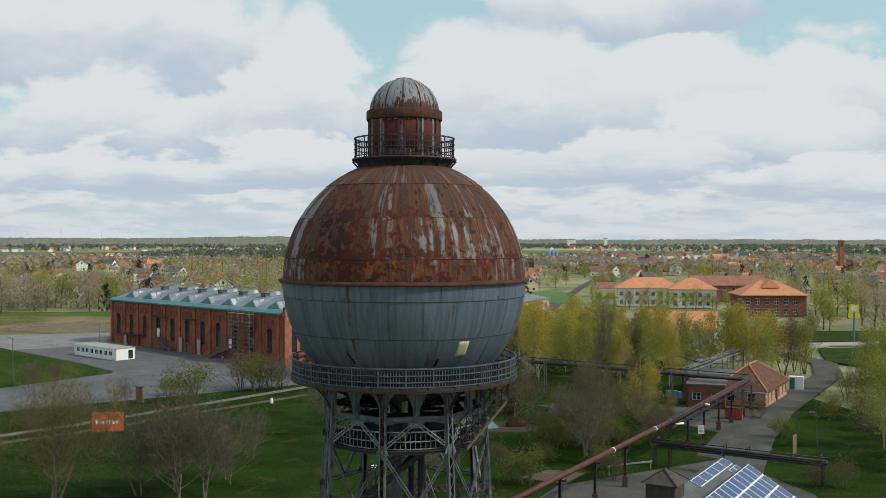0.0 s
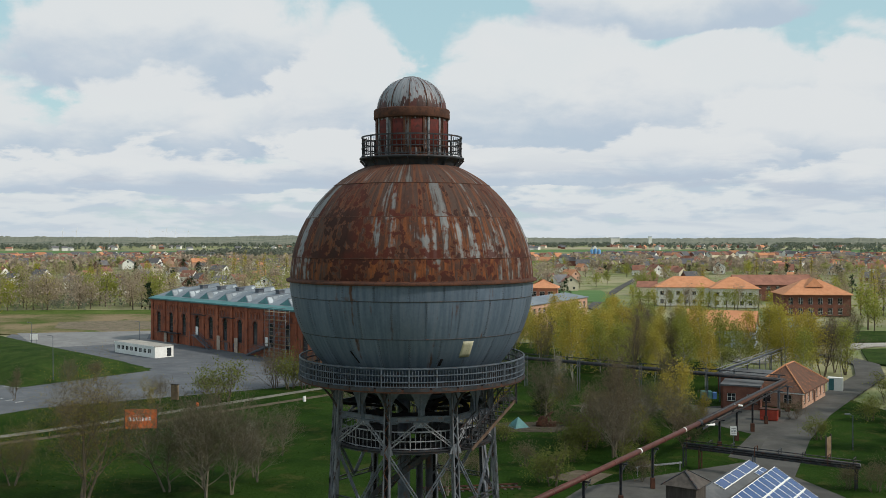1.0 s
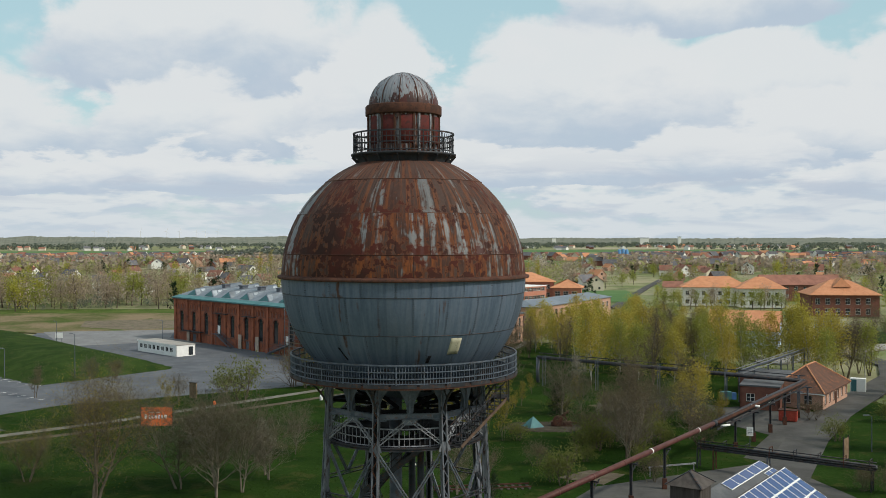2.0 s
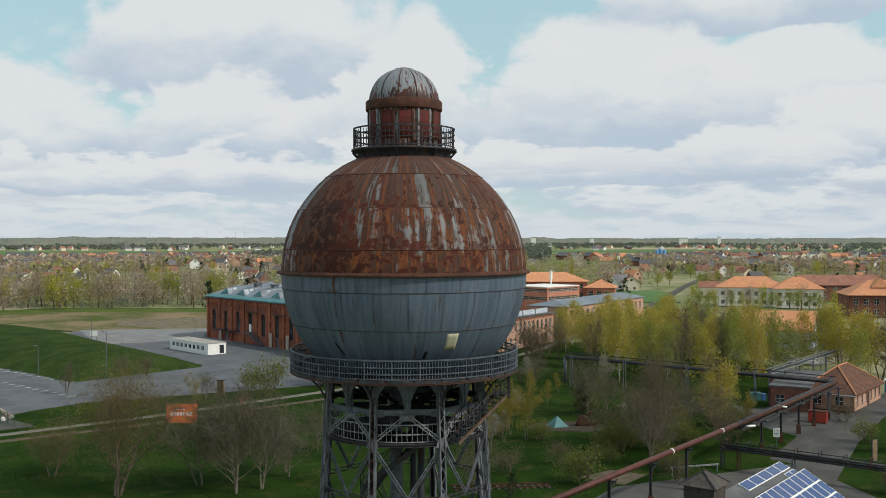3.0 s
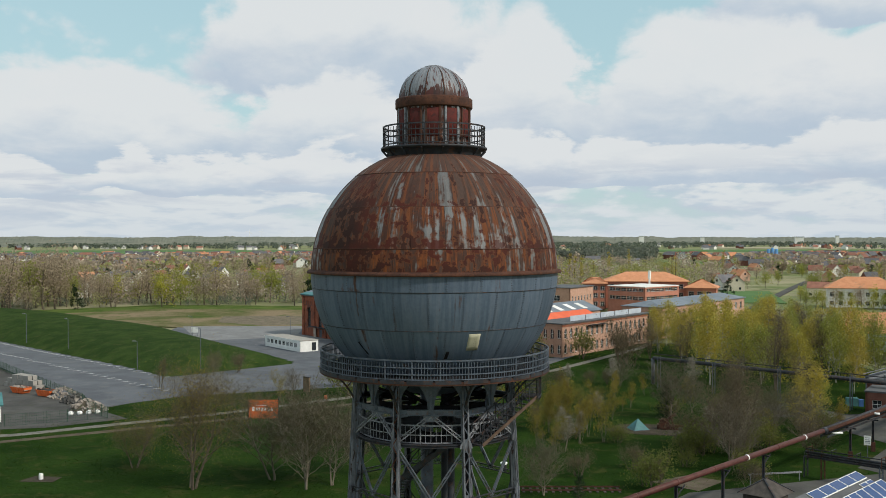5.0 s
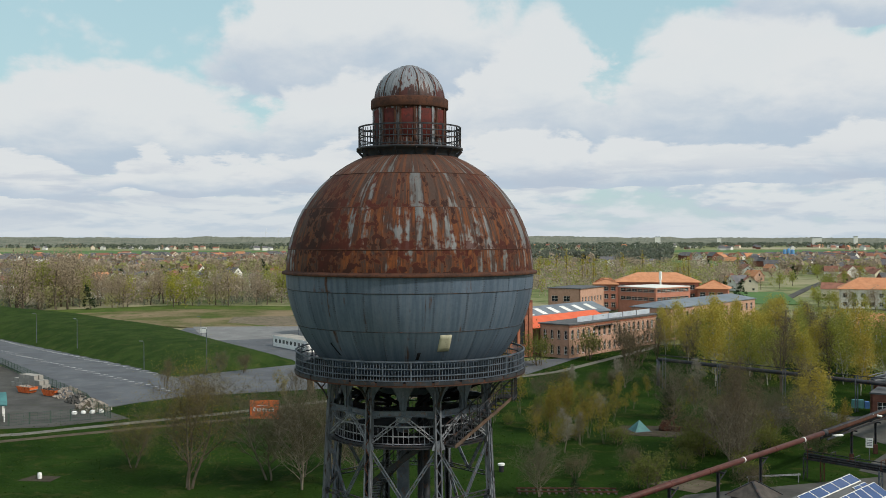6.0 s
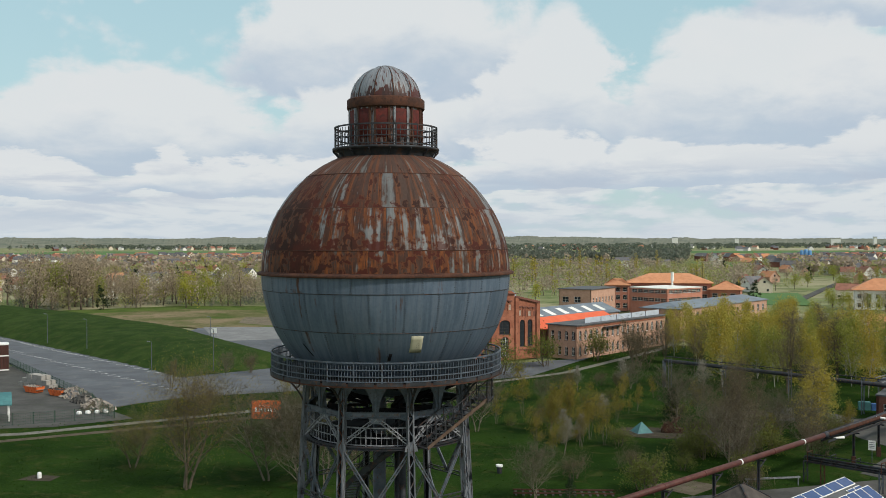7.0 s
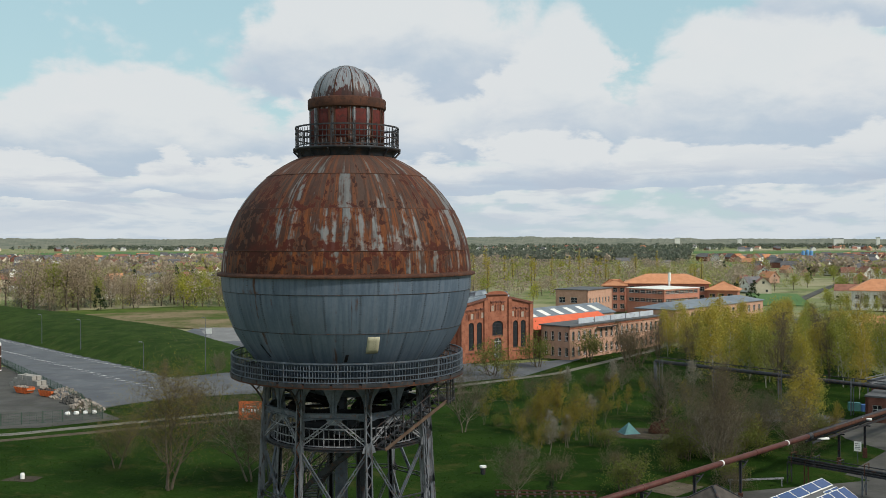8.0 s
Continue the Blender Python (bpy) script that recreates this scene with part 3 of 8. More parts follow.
for poly, mat, label in (
    ([(-1300, 1460), (-200, 1520), (-180, 1990), (-1300, 1900)], FIELD_G, "wide green field before the wood"),
    ([(-40, 980), (-20, 1150), (90, 1130), (80, 980)], FIELD_G, "green field beyond the trees"),
    ([(250, 1500), (900, 1450), (1000, 1750), (240, 1700)], FIELD_G, "green field behind the town"),
    ([(0, 1820), (1200, 1790), (1300, 2060), (0, 2080)], FIELD_G, "long green field beyond the town"),
    ([(100, 2300), (1200, 2100), (1400, 2500), (100, 2600)], FIELD_B, "pale ploughed field far off"),
    ([(40, 430), (38, 520), (62, 520), (60, 430)], FIELD_G, "small green paddock"),
):
    sheet("field", poly, 0.06, mat, label, "field")

sheet("paved_court", [(-136, 284), (-99, 293), (-92, 269), (-78, 256), (-84, 250), (-96, 256), (-112, 246), (-122, 262)], 0.032, COURT, "pale concrete paving beside the hall", "paving")
VERGE = surf("green_verge", (0.055, 0.090, 0.020), (0.095, 0.128, 0.034), 9.0, 0.95, bump=0.3, grain=0.6, stain=(0.13, 0.115, 0.055), amount=0.5, fine=16.0, shine=0.02)
sheet("verge", [(-60, 330), (-110, 380), (-190, 372), (-230, 330), (-206, 322), (-180, 353), (-116, 358), (-74, 322)], 0.036, VERGE, "strip of bright green grass along the meadow", "verge")
sheet("bare_ground", [(-112, 292), (-100, 300), (-96, 316), (-118, 330), (-140, 322), (-132, 300)], 0.038, BARE, "trodden bare earth in the meadow", "bare ground")
# grassed bank between car park and forecourt
BANK = [(-69.5, 207.5), (-86, 181.5), (-100.5, 193), (-177, 243.5), (-285, 312), (-270, 345), (-180, 300), (-126, 263), (-104, 241)]


def inside(p, poly):
    hit = False
    for i in range(len(poly)):
        (x0, y0), (x1, y1) = poly[i - 1], poly[i]
        if (y0 > p[1]) != (y1 > p[1]) and p[0] < (x1 - x0) * (p[1] - y0) / (y1 - y0) + x0:
            hit = not hit
    return hit


def edge_distance(p, poly):
    best = 1e9
    for i in range(len(poly)):
        a, b, q = Vector(poly[i - 1]), Vector(poly[i]), Vector(p)
        d = b - a
        k = min(1, max(0, (q - a).dot(d) / d.length_squared))
        best = min(best, (a + d * k - q).length)
    return best


g = Geo()
index = {}
STEP = 3.0
for i in range(-96, -22):
    for j in range(59, 117):
        p = (i * STEP, j * STEP)
        if inside(p, BANK):
            d = edge_distance(p, BANK)
            tall = 4.6 + 0.5 * noise.noise(Vector((p[0] / 30, p[1] / 30, 3)))
            z = tall * (1 - math.exp(-d / 9.0) ) * min(1, d / 4.0 + 0.35)
        else:
            z = -0.25
        index[i, j] = len(g.v)
        g.v.append((p[0], p[1], z))
for i in range(-96, -23):
    for j in range(59, 116):
        q = [index[i, j], index[i + 1, j], index[i + 1, j + 1], index[i, j + 1]]
        if any(g.v[k][2] > 0 for k in q):
            g.f.append(tuple(q))
structure("grass_bank", g, MOUND_GRASS, "long mown grass bank beside the car park", "bank", True)

# ---- the water tower ----
TX, TY, TZ, R = -2.19, 56.0, 25.92, 6.84
tower = thing("water_tower", pose(TX, TY, 0), "rust-streaked spherical steel water tower on a riveted lattice frame", "water tower")
FACE = radians(-12)   # azimuth of the first column


def ring_at(a, r, z):
    return Vector((r * math.sin(a), -r * math.cos(a), z))


# inner shell, a hand's width behind the plates, so that no gap shows through
shell = part("tank_shell", Geo().turn([((R - 0.03) * math.cos(radians(a)), (R - 0.03) * math.sin(radians(a))) for a in range(-80, 69, 4)], 64), STEEL_D, tower, "dark steel shell", True, pose(0, 0, TZ))
RINGS = [-76, -42, -24.2, -7.2, 0, 10.9, 30, 50, 67.2]
for k in range(len(RINGS) - 1):
    lo, hi = radians(RINGS[k]), radians(RINGS[k + 1])
    n = 24 if k < 6 else 16 if k == 6 else 12
    if k == 0:
        n = 12
    top = k >= 4
    lap = 0.012 if k % 2 else 0.0
    g = Geo()
    half = math.pi / n - 0.006 / (R * max(0.4, math.cos((lo + hi) / 2)))
    cols, rows = 5, 4
    for i in range(cols + 1):
        a = -half + 2 * half * i / cols
        for j in range(rows + 1):
            e = lo + 0.0012 + (hi - lo - 0.0024) * j / rows
            edge = 0.0
            r = R + lap + edge
            g.v.append((r * math.cos(e) * math.sin(a), -r * math.cos(e) * math.cos(a), r * math.sin(e)))
    for i in range(cols):
        for j in range(rows):
            q = i * (rows + 1) + j
            g.f.append((q, q + rows + 1, q + rows + 2, q + 1))
    # turned-in edges
    rim = [i * (rows + 1) for i in range(cols + 1)] + [cols * (rows + 1) + j for j in range(1, rows + 1)] + [i * (rows + 1) + rows for i in range(cols - 1, -1, -1)] + [j for j in range(rows - 1, 0, -1)]
    base = len(g.v)
    for q in rim:
        g.v.append(g.v[q])
        g.v.append(tuple(Vector(g.v[q]) * ((R - 0.05) / R)))
    for i in range(len(rim)):
        j = (i + 1) % len(rim)
        g.f.append((base + 2 * j, base + 2 * i, base + 2 * i + 1, base + 2 * j + 1))
    for i in range(n):
        turn_by = 2 * math.pi * (i + (0.5 if k % 2 else 0.0)) / n + radians(3)
        # each plate has its mesh turned in place, so that the streaks run on round the tank
        c, s = math.cos(turn_by), math.sin(turn_by)
        h = Geo()
        h.v = [(x * c - y * s, x * s + y * c, z) for x, y, z in g.v]
        h.f = g.f
        part("plate", h, (PLATE_RIM, PLATE_MID, PLATE_TOP, PLATE_CROWN)[k - 4] if top else PLATE_LOW, tower, "", True, pose(0, 0, TZ))
# rivet rows along the lower seams
g = Geo()
for k in range(1, 4):
    lo, hi = radians(RINGS[k]), radians(RINGS[k + 1])
    for i in range(24):
        az = 2 * math.pi * (i + 0.5 + (0.5 if k % 2 else 0.0)) / 24 + radians(3)
        rows = int((hi - lo) * R / 0.11)
        for s in (-0.045, 0.045):
            for j in range(rows):
                e = lo + (hi - lo) * (j + 0.5) / rows
                n = Vector((math.cos(e) * math.sin(az), -math.cos(e) * math.cos(az), math.sin(e)))
                t = Vector((math.cos(az), math.sin(az), 0))
                b = n.cross(t)
                c = n * (R + 0.012) + t * s
                g.face(c + t * 0.022, c + b * 0.022, c + n * 0.02)
                g.face(c + b * 0.022, c - t * 0.022, c + n * 0.02)
                g.face(c - t * 0.022, c - b * 0.022, c + n * 0.02)
                g.face(c - b * 0.022, c + t * 0.022, c + n * 0.02)
tagged(part("rivets", g, STEEL_D, tower, "rows of small steel rivets", False, pose(0, 0, TZ)), kind="stuff")
part("equator_flange", Geo().turn([(R - 0.02, -0.06), (R + 0.20, -0.06), (R + 0.22, -0.02), (R + 0.22, 0.06), (R + 0.17, 0.09), (R + 0.03, 0.10), (R + 0.02, 0.16), (R - 0.02, 0.16)], 96), RUST, tower, "rusty riveted flange", True, pose(0, 0, TZ))
for lat in (10.9, 30, 50, -7.2, -24.2):
    e = radians(lat)
    r, z = (R + 0.004) * math.cos(e), (R + 0.004) * math.sin(e)
    part("seam_strap", Geo().turn([(r - 0.01, z - 0.025), (r + 0.014, z - 0.02), (r + 0.014, z + 0.02), (r - 0.02, z + 0.025)], 96), RUST if lat > 0 else STEEL_D, tower, "", True, pose(0, 0, TZ))
# a bare light plate let into the lower tank, and two dark openings
def plate_on(az, lat, wide, tall, lift, mat, name, label, lean=0.0):
    a0, e0 = radians(az), radians(lat)
    g = Geo()
    n = 4
    for side_r in (lift, -0.02):
        for i in range(n + 1):
            for j in range(n + 1):
                x, z = (i / n - 0.5) * wide, (j / n - 0.5) * tall
                x += lean * z
                e = e0 + z / R
                a = a0 + x / (R * math.cos(e))
                r = R + side_r
                g.v.append((r * math.cos(e) * math.sin(a), -r * math.cos(e) * math.cos(a), r * math.sin(e)))
    h = (n + 1) ** 2
    for i in range(n):
        for j in range(n):
            q = i * (n + 1) + j
            g.f.append((q, q + n + 1, q + n + 2, q + 1))
    rim = [i * (n + 1) for i in range(n + 1)] + [n * (n + 1) + j for j in range(1, n + 1)] + [i * (n + 1) + n for i in range(n - 1, -1, -1)] + [j for j in range(n - 1, 0, -1)]
    for i in range(len(rim)):
        a, b = rim[i], rim[(i + 1) % len(rim)]
        g.f.append((b, a, a + h, b + h))
    return part(name, g, mat, tower, label, True, pose(0, 0, TZ))


CREAM_PLATE = surf("cream_primer", (0.36, 0.34, 0.25), (0.43, 0.41, 0.31), 0.5, 0.6, bump=0.1, grain=0.2)
plate_on(32.3, -29.8, 0.62, 1.0, 0.02, CREAM_PLATE, "repair_plate", "pale cream repair plate")
plate_on(-27, -34.0, 0.10, 0.8, 0.018, SHADE_RUST, "scar", "dark rusted scar", -0.35)
plate_on(19.5, -36.5, 0.16, 0.5, 0.018, SHADE_RUST, "slot", "dark open slot", 0.2)

# collar, upper gallery, drum and dome
part("collar", Geo().turn([(2.62, 31.8), (2.62, 32.55), (2.86, 32.60), (2.96, 32.66), (2.96, 32.75), (2.60, 32.79), (2.0, 32.80)], 64), STEEL_D, tower, "dark stained steel collar", True)
for i in range(16):
    a = 2 * math.pi * i / 16
    g = Geo().bar(ring_at(a, 2.6, 32.25), ring_at(a, 2.94, 32.62), 0.05, 0.10)
    part("collar_bracket", g, STEEL_D, tower)
part("drum", Geo().turn([(2.0, 32.75), (2.0, 35.0)], 48), PLATE_DRUM, tower, "rust-streaked drum", True)
for i in range(12):
    a0 = 2 * math.pi * i / 12 + radians(12)
    wide = radians(9.5)
    part("drum_window", Geo().turn([(2.0, 33.25), (2.03, 33.27), (2.03, 34.78), (2.0, 34.80)], 6, (0, 0), a0 - wide, a0 + wide), GLASS_RED, tower, "boarded red window panel", True)
    for s in (-1, 1):
        p = a0 + s * (wide + 0.02)
        part("window_post", Geo().bar(ring_at(p, 2.03, 32.80), ring_at(p, 2.03, 34.95), 0.10, 0.07, ring_at(p, 1, 0)), (RUST, STEEL_P, RUST)[i % 3], tower)
part("dome_ring", Geo().turn([(1.98, 34.88), (2.13, 34.92), (2.15, 34.96), (2.15, 35.40), (2.10, 35.46), (1.95, 35.48)], 64), RUST, tower, "rusty rim band", True)
for i in range(12):
    a0, a1 = 2 * math.pi * i / 12 + 0.004, 2 * math.pi * (i + 1) / 12 - 0.004
    prof = [(1.97 * math.cos(e) + 0.0, 35.40 + 1.92 * math.sin(e)) for e in [radians(v) for v in range(0, 85, 7)]]
    g = Geo().turn(prof + [(prof[-1][0] - 0.02, prof[-1][1] - 0.03)], 5, (0, 0), a0, a1)
    h = Geo()
    h.v = [(x, y, z - 35.40) for x, y, z in g.v]
    h.f = g.f
    part("dome_plate", h, PLATE_DOME, tower, "", True, pose(0, 0, 35.40))
    part("dome_rib", Geo().turn([(r + 0.025, z + 0.02) for r, z in prof], 1, (0, 0), a0 - 0.02, a0 + 0.012), RUST if i in (0, 1, 10, 11) else STEEL_G, tower, "", True)
part("dome_cap", Geo().turn([(0.55, 37.24), (0.5, 37.30), (0.25, 37.36), (0.02, 37.37)], 24), STEEL_P, tower, "pale round cap", True)


def railing(r, z, tall, posts, per, mat, parent_ob, mids=(0.5,), thick=0.02, skip=None):
    """A round railing: hoops, posts and thin bars, each post a part."""
    for h in (tall, *[tall * m for m in mids], 0.10):
        k = thick * (1.4 if h == tall else 1.0)
        part("handrail" if h == tall else "rail", Geo().turn([(r - k, z + h - k), (r + k, z + h - k), (r + k, z + h + k), (r - k, z + h + k), (r - k, z + h - k)], 72), mat, parent_ob)
    for i in range(posts):
        a = 2 * math.pi * i / posts + 0.05
        part("rail_post", Geo().rod(ring_at(a, r, z), ring_at(a, r, z + tall), thick * 1.5, None, 5), mat, parent_ob)
        for j in range(1, per):
            b = a + 2 * math.pi * j / per / posts
            part("baluster", Geo().rod(ring_at(b, r - 0.02, z + 0.1), ring_at(b, r - 0.02, z + tall * 0.92), thick * 0.7, None, 4, False), mat, parent_ob)


railing(2.82, 32.77, 1.12, 14, 5, STEEL_D, tower, (0.45, 0.72), 0.028)
# main gallery
GZ, GR = 20.62, 6.33
part("gallery_floor", Geo().turn([(4.0, GZ - 0.06), (GR, GZ - 0.06), (GR, GZ), (4.0, GZ)], 96), SHADE_RUST, tower, "gallery decking coloured near-black for shade")
part("gallery_edge", Geo().turn([(GR - 0.02, GZ - 0.20), (GR + 0.05, GZ - 0.20), (GR + 0.05, GZ - 0.02), (GR - 0.02, GZ - 0.02), (GR - 0.02, GZ - 0.20)], 96), RUST, tower, "rusty edge channel")
for i in range(28):
    a0 = 2 * math.pi * i / 28
    part("kick_plate", Geo().turn([(GR + 0.055, GZ - 0.12), (GR + 0.07, GZ - 0.12), (GR + 0.07, GZ + 0.06), (GR + 0.055, GZ + 0.06), (GR + 0.055, GZ - 0.12)], 4, (0, 0), a0 + 0.01, a0 + 2 * math.pi / 28 - 0.01), STEEL_D, tower)
railing(GR, GZ, 1.04, 28, 9, STEEL_B, tower, (0.34, 0.66), 0.026)
part("gallery_inner_mesh", Geo().turn([(4.46, GZ + 0.75), (4.5, GZ + 0.75), (4.5, GZ + 0.80), (4.46, GZ + 0.80), (4.46, GZ + 0.75)], 72), STEEL_G, tower)
# ring beams
for r, z, h, mat in ((4.20, 20.30, 0.24, STEEL_D), (4.46, 17.02, 0.16, STEEL_D), (3.3, 20.2, 0.4, STEEL_D)):
    part("ring_beam", Geo().turn([(r - 0.14, z - h / 2), (r + 0.12, z - h / 2), (r + 0.12, z - h / 2 + 0.04), (r, z - h / 2 + 0.05), (r, z + h / 2 - 0.05), (r + 0.12, z + h / 2 - 0.04), (r + 0.12, z + h / 2), (r - 0.14, z + h / 2), (r - 0.14, z - h / 2)], 64), mat, tower)
# inner walkway with its pale railing
part("walkway_floor", Geo().turn([(0.75, 16.98), (4.28, 16.98), (4.28, 17.04), (0.75, 17.04), (0.75, 16.98)], 48), SHADE_RUST, tower, "walkway decking coloured near-black for shade")
railing(4.2, 17.04, 1.0, 16, 6, STEEL_P, tower, (0.5,), 0.026)


def leg_at(a, z):
    """Centre of a column at height z: upright lattice columns that lean out towards the foot."""
    return ring_at(a, 4.48 + max(0.0, 20.4 - z) * 0.055, z)


def lattice_bar(p, q, wide, mat, name="brace", step=0.5):
    """A brace of two flats with lacing between."""
    p, q = Vector(p), Vector(q)
    d = (q - p).normalized()
    out = Vector(((p + q).x, (p + q).y, 0)).normalized()
    s = d.cross(out).normalized()
    g = Geo()
    for k in (-1, 1):
        g.bar(p + s * k * wide / 2, q + s * k * wide / 2, 0.05, 0.09, out)
    n = max(2, int((q - p).length / step))
    for i in range(n):
        a, b = p.lerp(q, i / n), p.lerp(q, (i + 1) / n)
        k = 1 if i % 2 else -1
        g.bar(a + s * k * wide / 2, b - s * k * wide / 2, 0.03, 0.05, out)
    return part(name, g, mat, tower)


LEVELS = [17.05, 14.2, 9.6, 4.9, 0.2]
for i in range(8):
    a, b = FACE + i * math.pi / 4, FACE + (i + 1) * math.pi / 4
    mid = (a + b) / 2
    out = ring_at(a, 1, 0)
    tan = ring_at(a + math.pi / 2, 1, 0)
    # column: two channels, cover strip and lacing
    column = part("column", Geo().bar(leg_at(a, 0.15) - out * 0.03, leg_at(a, 20.4) - out * 0.03, 0.20, 0.05, out), SHADE_RUST, tower, "riveted lattice column with flaking grey paint")
    for s in (-0.14, 0.14):
        for e in (-0.12, 0.12):
            part("corner_angle", Geo().bar(leg_at(a, 0.15) + tan * s + out * e, leg_at(a, 20.4) + tan * s + out * e, 0.07, 0.07, out), COLUMN, column)
        part("side_web", Geo().bar(leg_at(a, 0.15) + tan * s, leg_at(a, 20.4) + tan * s, 0.025, 0.165, out), COLUMN, column)
    g = Geo()
    for j in range(38):
        z0, z1 = 0.4 + j * 0.52, 0.92 + j * 0.52
        k = 1 if j % 2 else -1
        g.bar(leg_at(a, z0) + tan * 0.15 * k + out * 0.14, leg_at(a, z1) - tan * 0.15 * k + out * 0.14, 0.05, 0.02, out)
    tagged(part("lacing", g, RUST if i % 3 == 0 else STEEL_G, column), kind="stuff")
    # head: curved bracket to the gallery and flared gussets to either side
    g = Geo()
    pts = []
    for j in range(9):
        s = j / 8
        pts.append(ring_at(a, 4.56 + 1.74 * s ** 1.3, 18.75 + 1.72 * math.sin(s * math.pi / 2)))
    for p, q in zip(pts, pts[1:]):
        g.bar(p, q, 0.10, 0.09, out)
    for j in (3, 5):
        g.bar(pts[j], ring_at(a, 4.5, 20.35), 0.06, 0.05, tan)
    g.bar(ring_at(a, 4.5, 20.42), ring_at(a, 6.25, 20.46), 0.10, 0.12)
    part("gallery_bracket", g, STEEL_D, tower)
    # radial truss to the middle, under the bowl
    for z0, z1 in ((18.72, 18.72), (20.1, 18.75)):
        part("radial_strut", Geo().bar(ring_at(a, 4.6, z0), ring_at(a, 1.1, z1 - 0.1), 0.16, 0.14), SHADE_RUST, tower)
    part("diaphragm", Geo().bar(ring_at(a, 3.3, 18.72), ring_at(b, 3.3, 18.72), 0.05, 0.34), SHADE_RUST, tower)
    part("hoop_strut", Geo().bar(ring_at(a, 3.3, 20.05), ring_at(b, 3.3, 19.9), 0.08, 0.18), SHADE_RUST, tower)
    # inverted V under the mid-bay hanger
    apex = ring_at(mid, 4.40 * math.cos(math.pi / 8) + 0.06, 18.55)
    for end in (a, b):
        lattice_bar(leg_at(end, 17.2), apex, 0.16, STEEL_P, "brace", 0.32)
    g = Geo()
    tm = ring_at(mid + math.pi / 2, 1, 0)
    om = ring_at(mid, 1, 0)
    for sgn in (0, 1):
        o = om * (0.05 - 0.1 * sgn)
        g.face(apex + tm * 0.55 + o + Vector((0, 0, 0.28)), apex - tm * 0.55 + o + Vector((0, 0, 0.28)), apex - tm * 0.3 + o - Vector((0, 0, 0.3)), apex + tm * 0.3 + o - Vector((0, 0, 0.3)))
    part("gusset", g, STEEL_G, tower)
    # mid-bay hanger, and flared heads on column and hanger alike
    part("hanger", Geo().bar(apex, ring_at(mid, 4.3, 20.4), 0.26, 0.14, om), STEEL_B, tower)
    for at_a, r_h, wide in ((a, 4.62, 0.80), (mid, 4.42, 0.72)):
        o_, t_ = ring_at(at_a, 1, 0), ring_at(at_a + math.pi / 2, 1, 0)
        pts = [(-0.17, 18.95), (0.17, 18.95), (0.20, 19.35), (0.36, 19.75), (wide * 0.86, 20.2), (wide, 20.42), (-wide, 20.42), (-wide * 0.86, 20.2), (-0.36, 19.75), (-0.20, 19.35)]
        f0 = [o_ * r_h + t_ * x + Vector((0, 0, z)) for x, z in pts]
        f1 = [v - o_ * 0.05 for v in f0]
        g = Geo().face(*f0).face(*f1[::-1])
        for j in range(len(pts)):
            g.face(f0[j], f1[j], f1[(j + 1) % len(pts)], f0[(j + 1) % len(pts)])
        part("flared_head", g, STEEL_B, tower, "blue-grey flared gusset")
        part("head_flange", Geo().bar(o_ * (r_h + 0.03) + Vector((0, 0, 18.9)), o_ * (r_h + 0.03) + Vector((0, 0, 20.42)), 0.10, 0.06, o_), STEEL_B, tower)
    # ring girder at the foot of the heads: straight lattice lengths between column and hanger
    for e0 in (leg_at(a, 18.72), leg_at(b, 18.72)):
        e1 = ring_at(mid, 4.40 * math.cos(math.pi / 8) + 0.1, 18.72)
        for dz in (-0.13, 0.13):
            part("girder_flange", Geo().bar(e0 + Vector((0, 0, dz)), e1 + Vector((0, 0, dz)), 0.16, 0.05), STEEL_B, tower)
        part("girder_web", Geo().bar(e0, e1, 0.02, 0.2), STEEL_G, tower)
        part("girder_haunch", Geo().bar(e0 + Vector((0, 0, -0.1)), e0.lerp(e1, 0.3) + Vector((0, 0, -0.05)), 0.06, 0.34), STEEL_B, tower)
    # node plates, struts and crossed braces down the legs
    for z in LEVELS[:-1]:
        n = leg_at(a, z) + out * 0.11
        g = Geo()
        for o in (0.0, -0.03):
            g.face(*[n + out * o + tan * x + Vector((0, 0, y)) for x, y in ((-0.15, -0.36), (0.15, -0.36), (0.18, -0.16), (0.36, -0.14), (0.30, 0.10), (0.14, 0.34), (-0.14, 0.34), (-0.30, 0.10), (-0.36, -0.14), (-0.18, -0.16))])
        part("node_plate", g, COLUMN, tower)
    for z0, z1 in zip(LEVELS, LEVELS[1:]):
        lattice_bar(leg_at(a, z1), leg_at(b, z1), 0.22, STEEL_D, "strut", 0.45)
        m2 = (leg_at(a, z1) + leg_at(b, z1)) / 2
        for end in (a, b):
            lattice_bar(leg_at(end, z0 - 0.1), m2, 0.13, STEEL_G, "brace", 0.4)
    part("footing", Geo().box((-0.7, -0.7, -0.4), (0.7, 0.7, 0.35), Matrix.Translation(leg_at(a, 0)) @ pose(0, 0, 0, 0, 0, math.degrees(a))), CONCRETE, tower, "concrete footing")
# riser pipes in the middle
part("riser_pipe", Geo().rod((-0.5, 0.2, 0), (-0.5, 0.2, 19.6), 0.36, None, 20), STEEL_G, tower, "thick grey riser pipe", True)
part("riser_pipe", Geo().rod((0.95, -0.1, 0), (0.95, -0.1, 19.6), 0.2, None, 16), STEEL_D, tower, "", True)
part("riser_pipe", Geo().rod((0.35, 0.9, 0), (0.35, 0.9, 19.6), 0.2, None, 12), STEEL_D, tower, "", True)
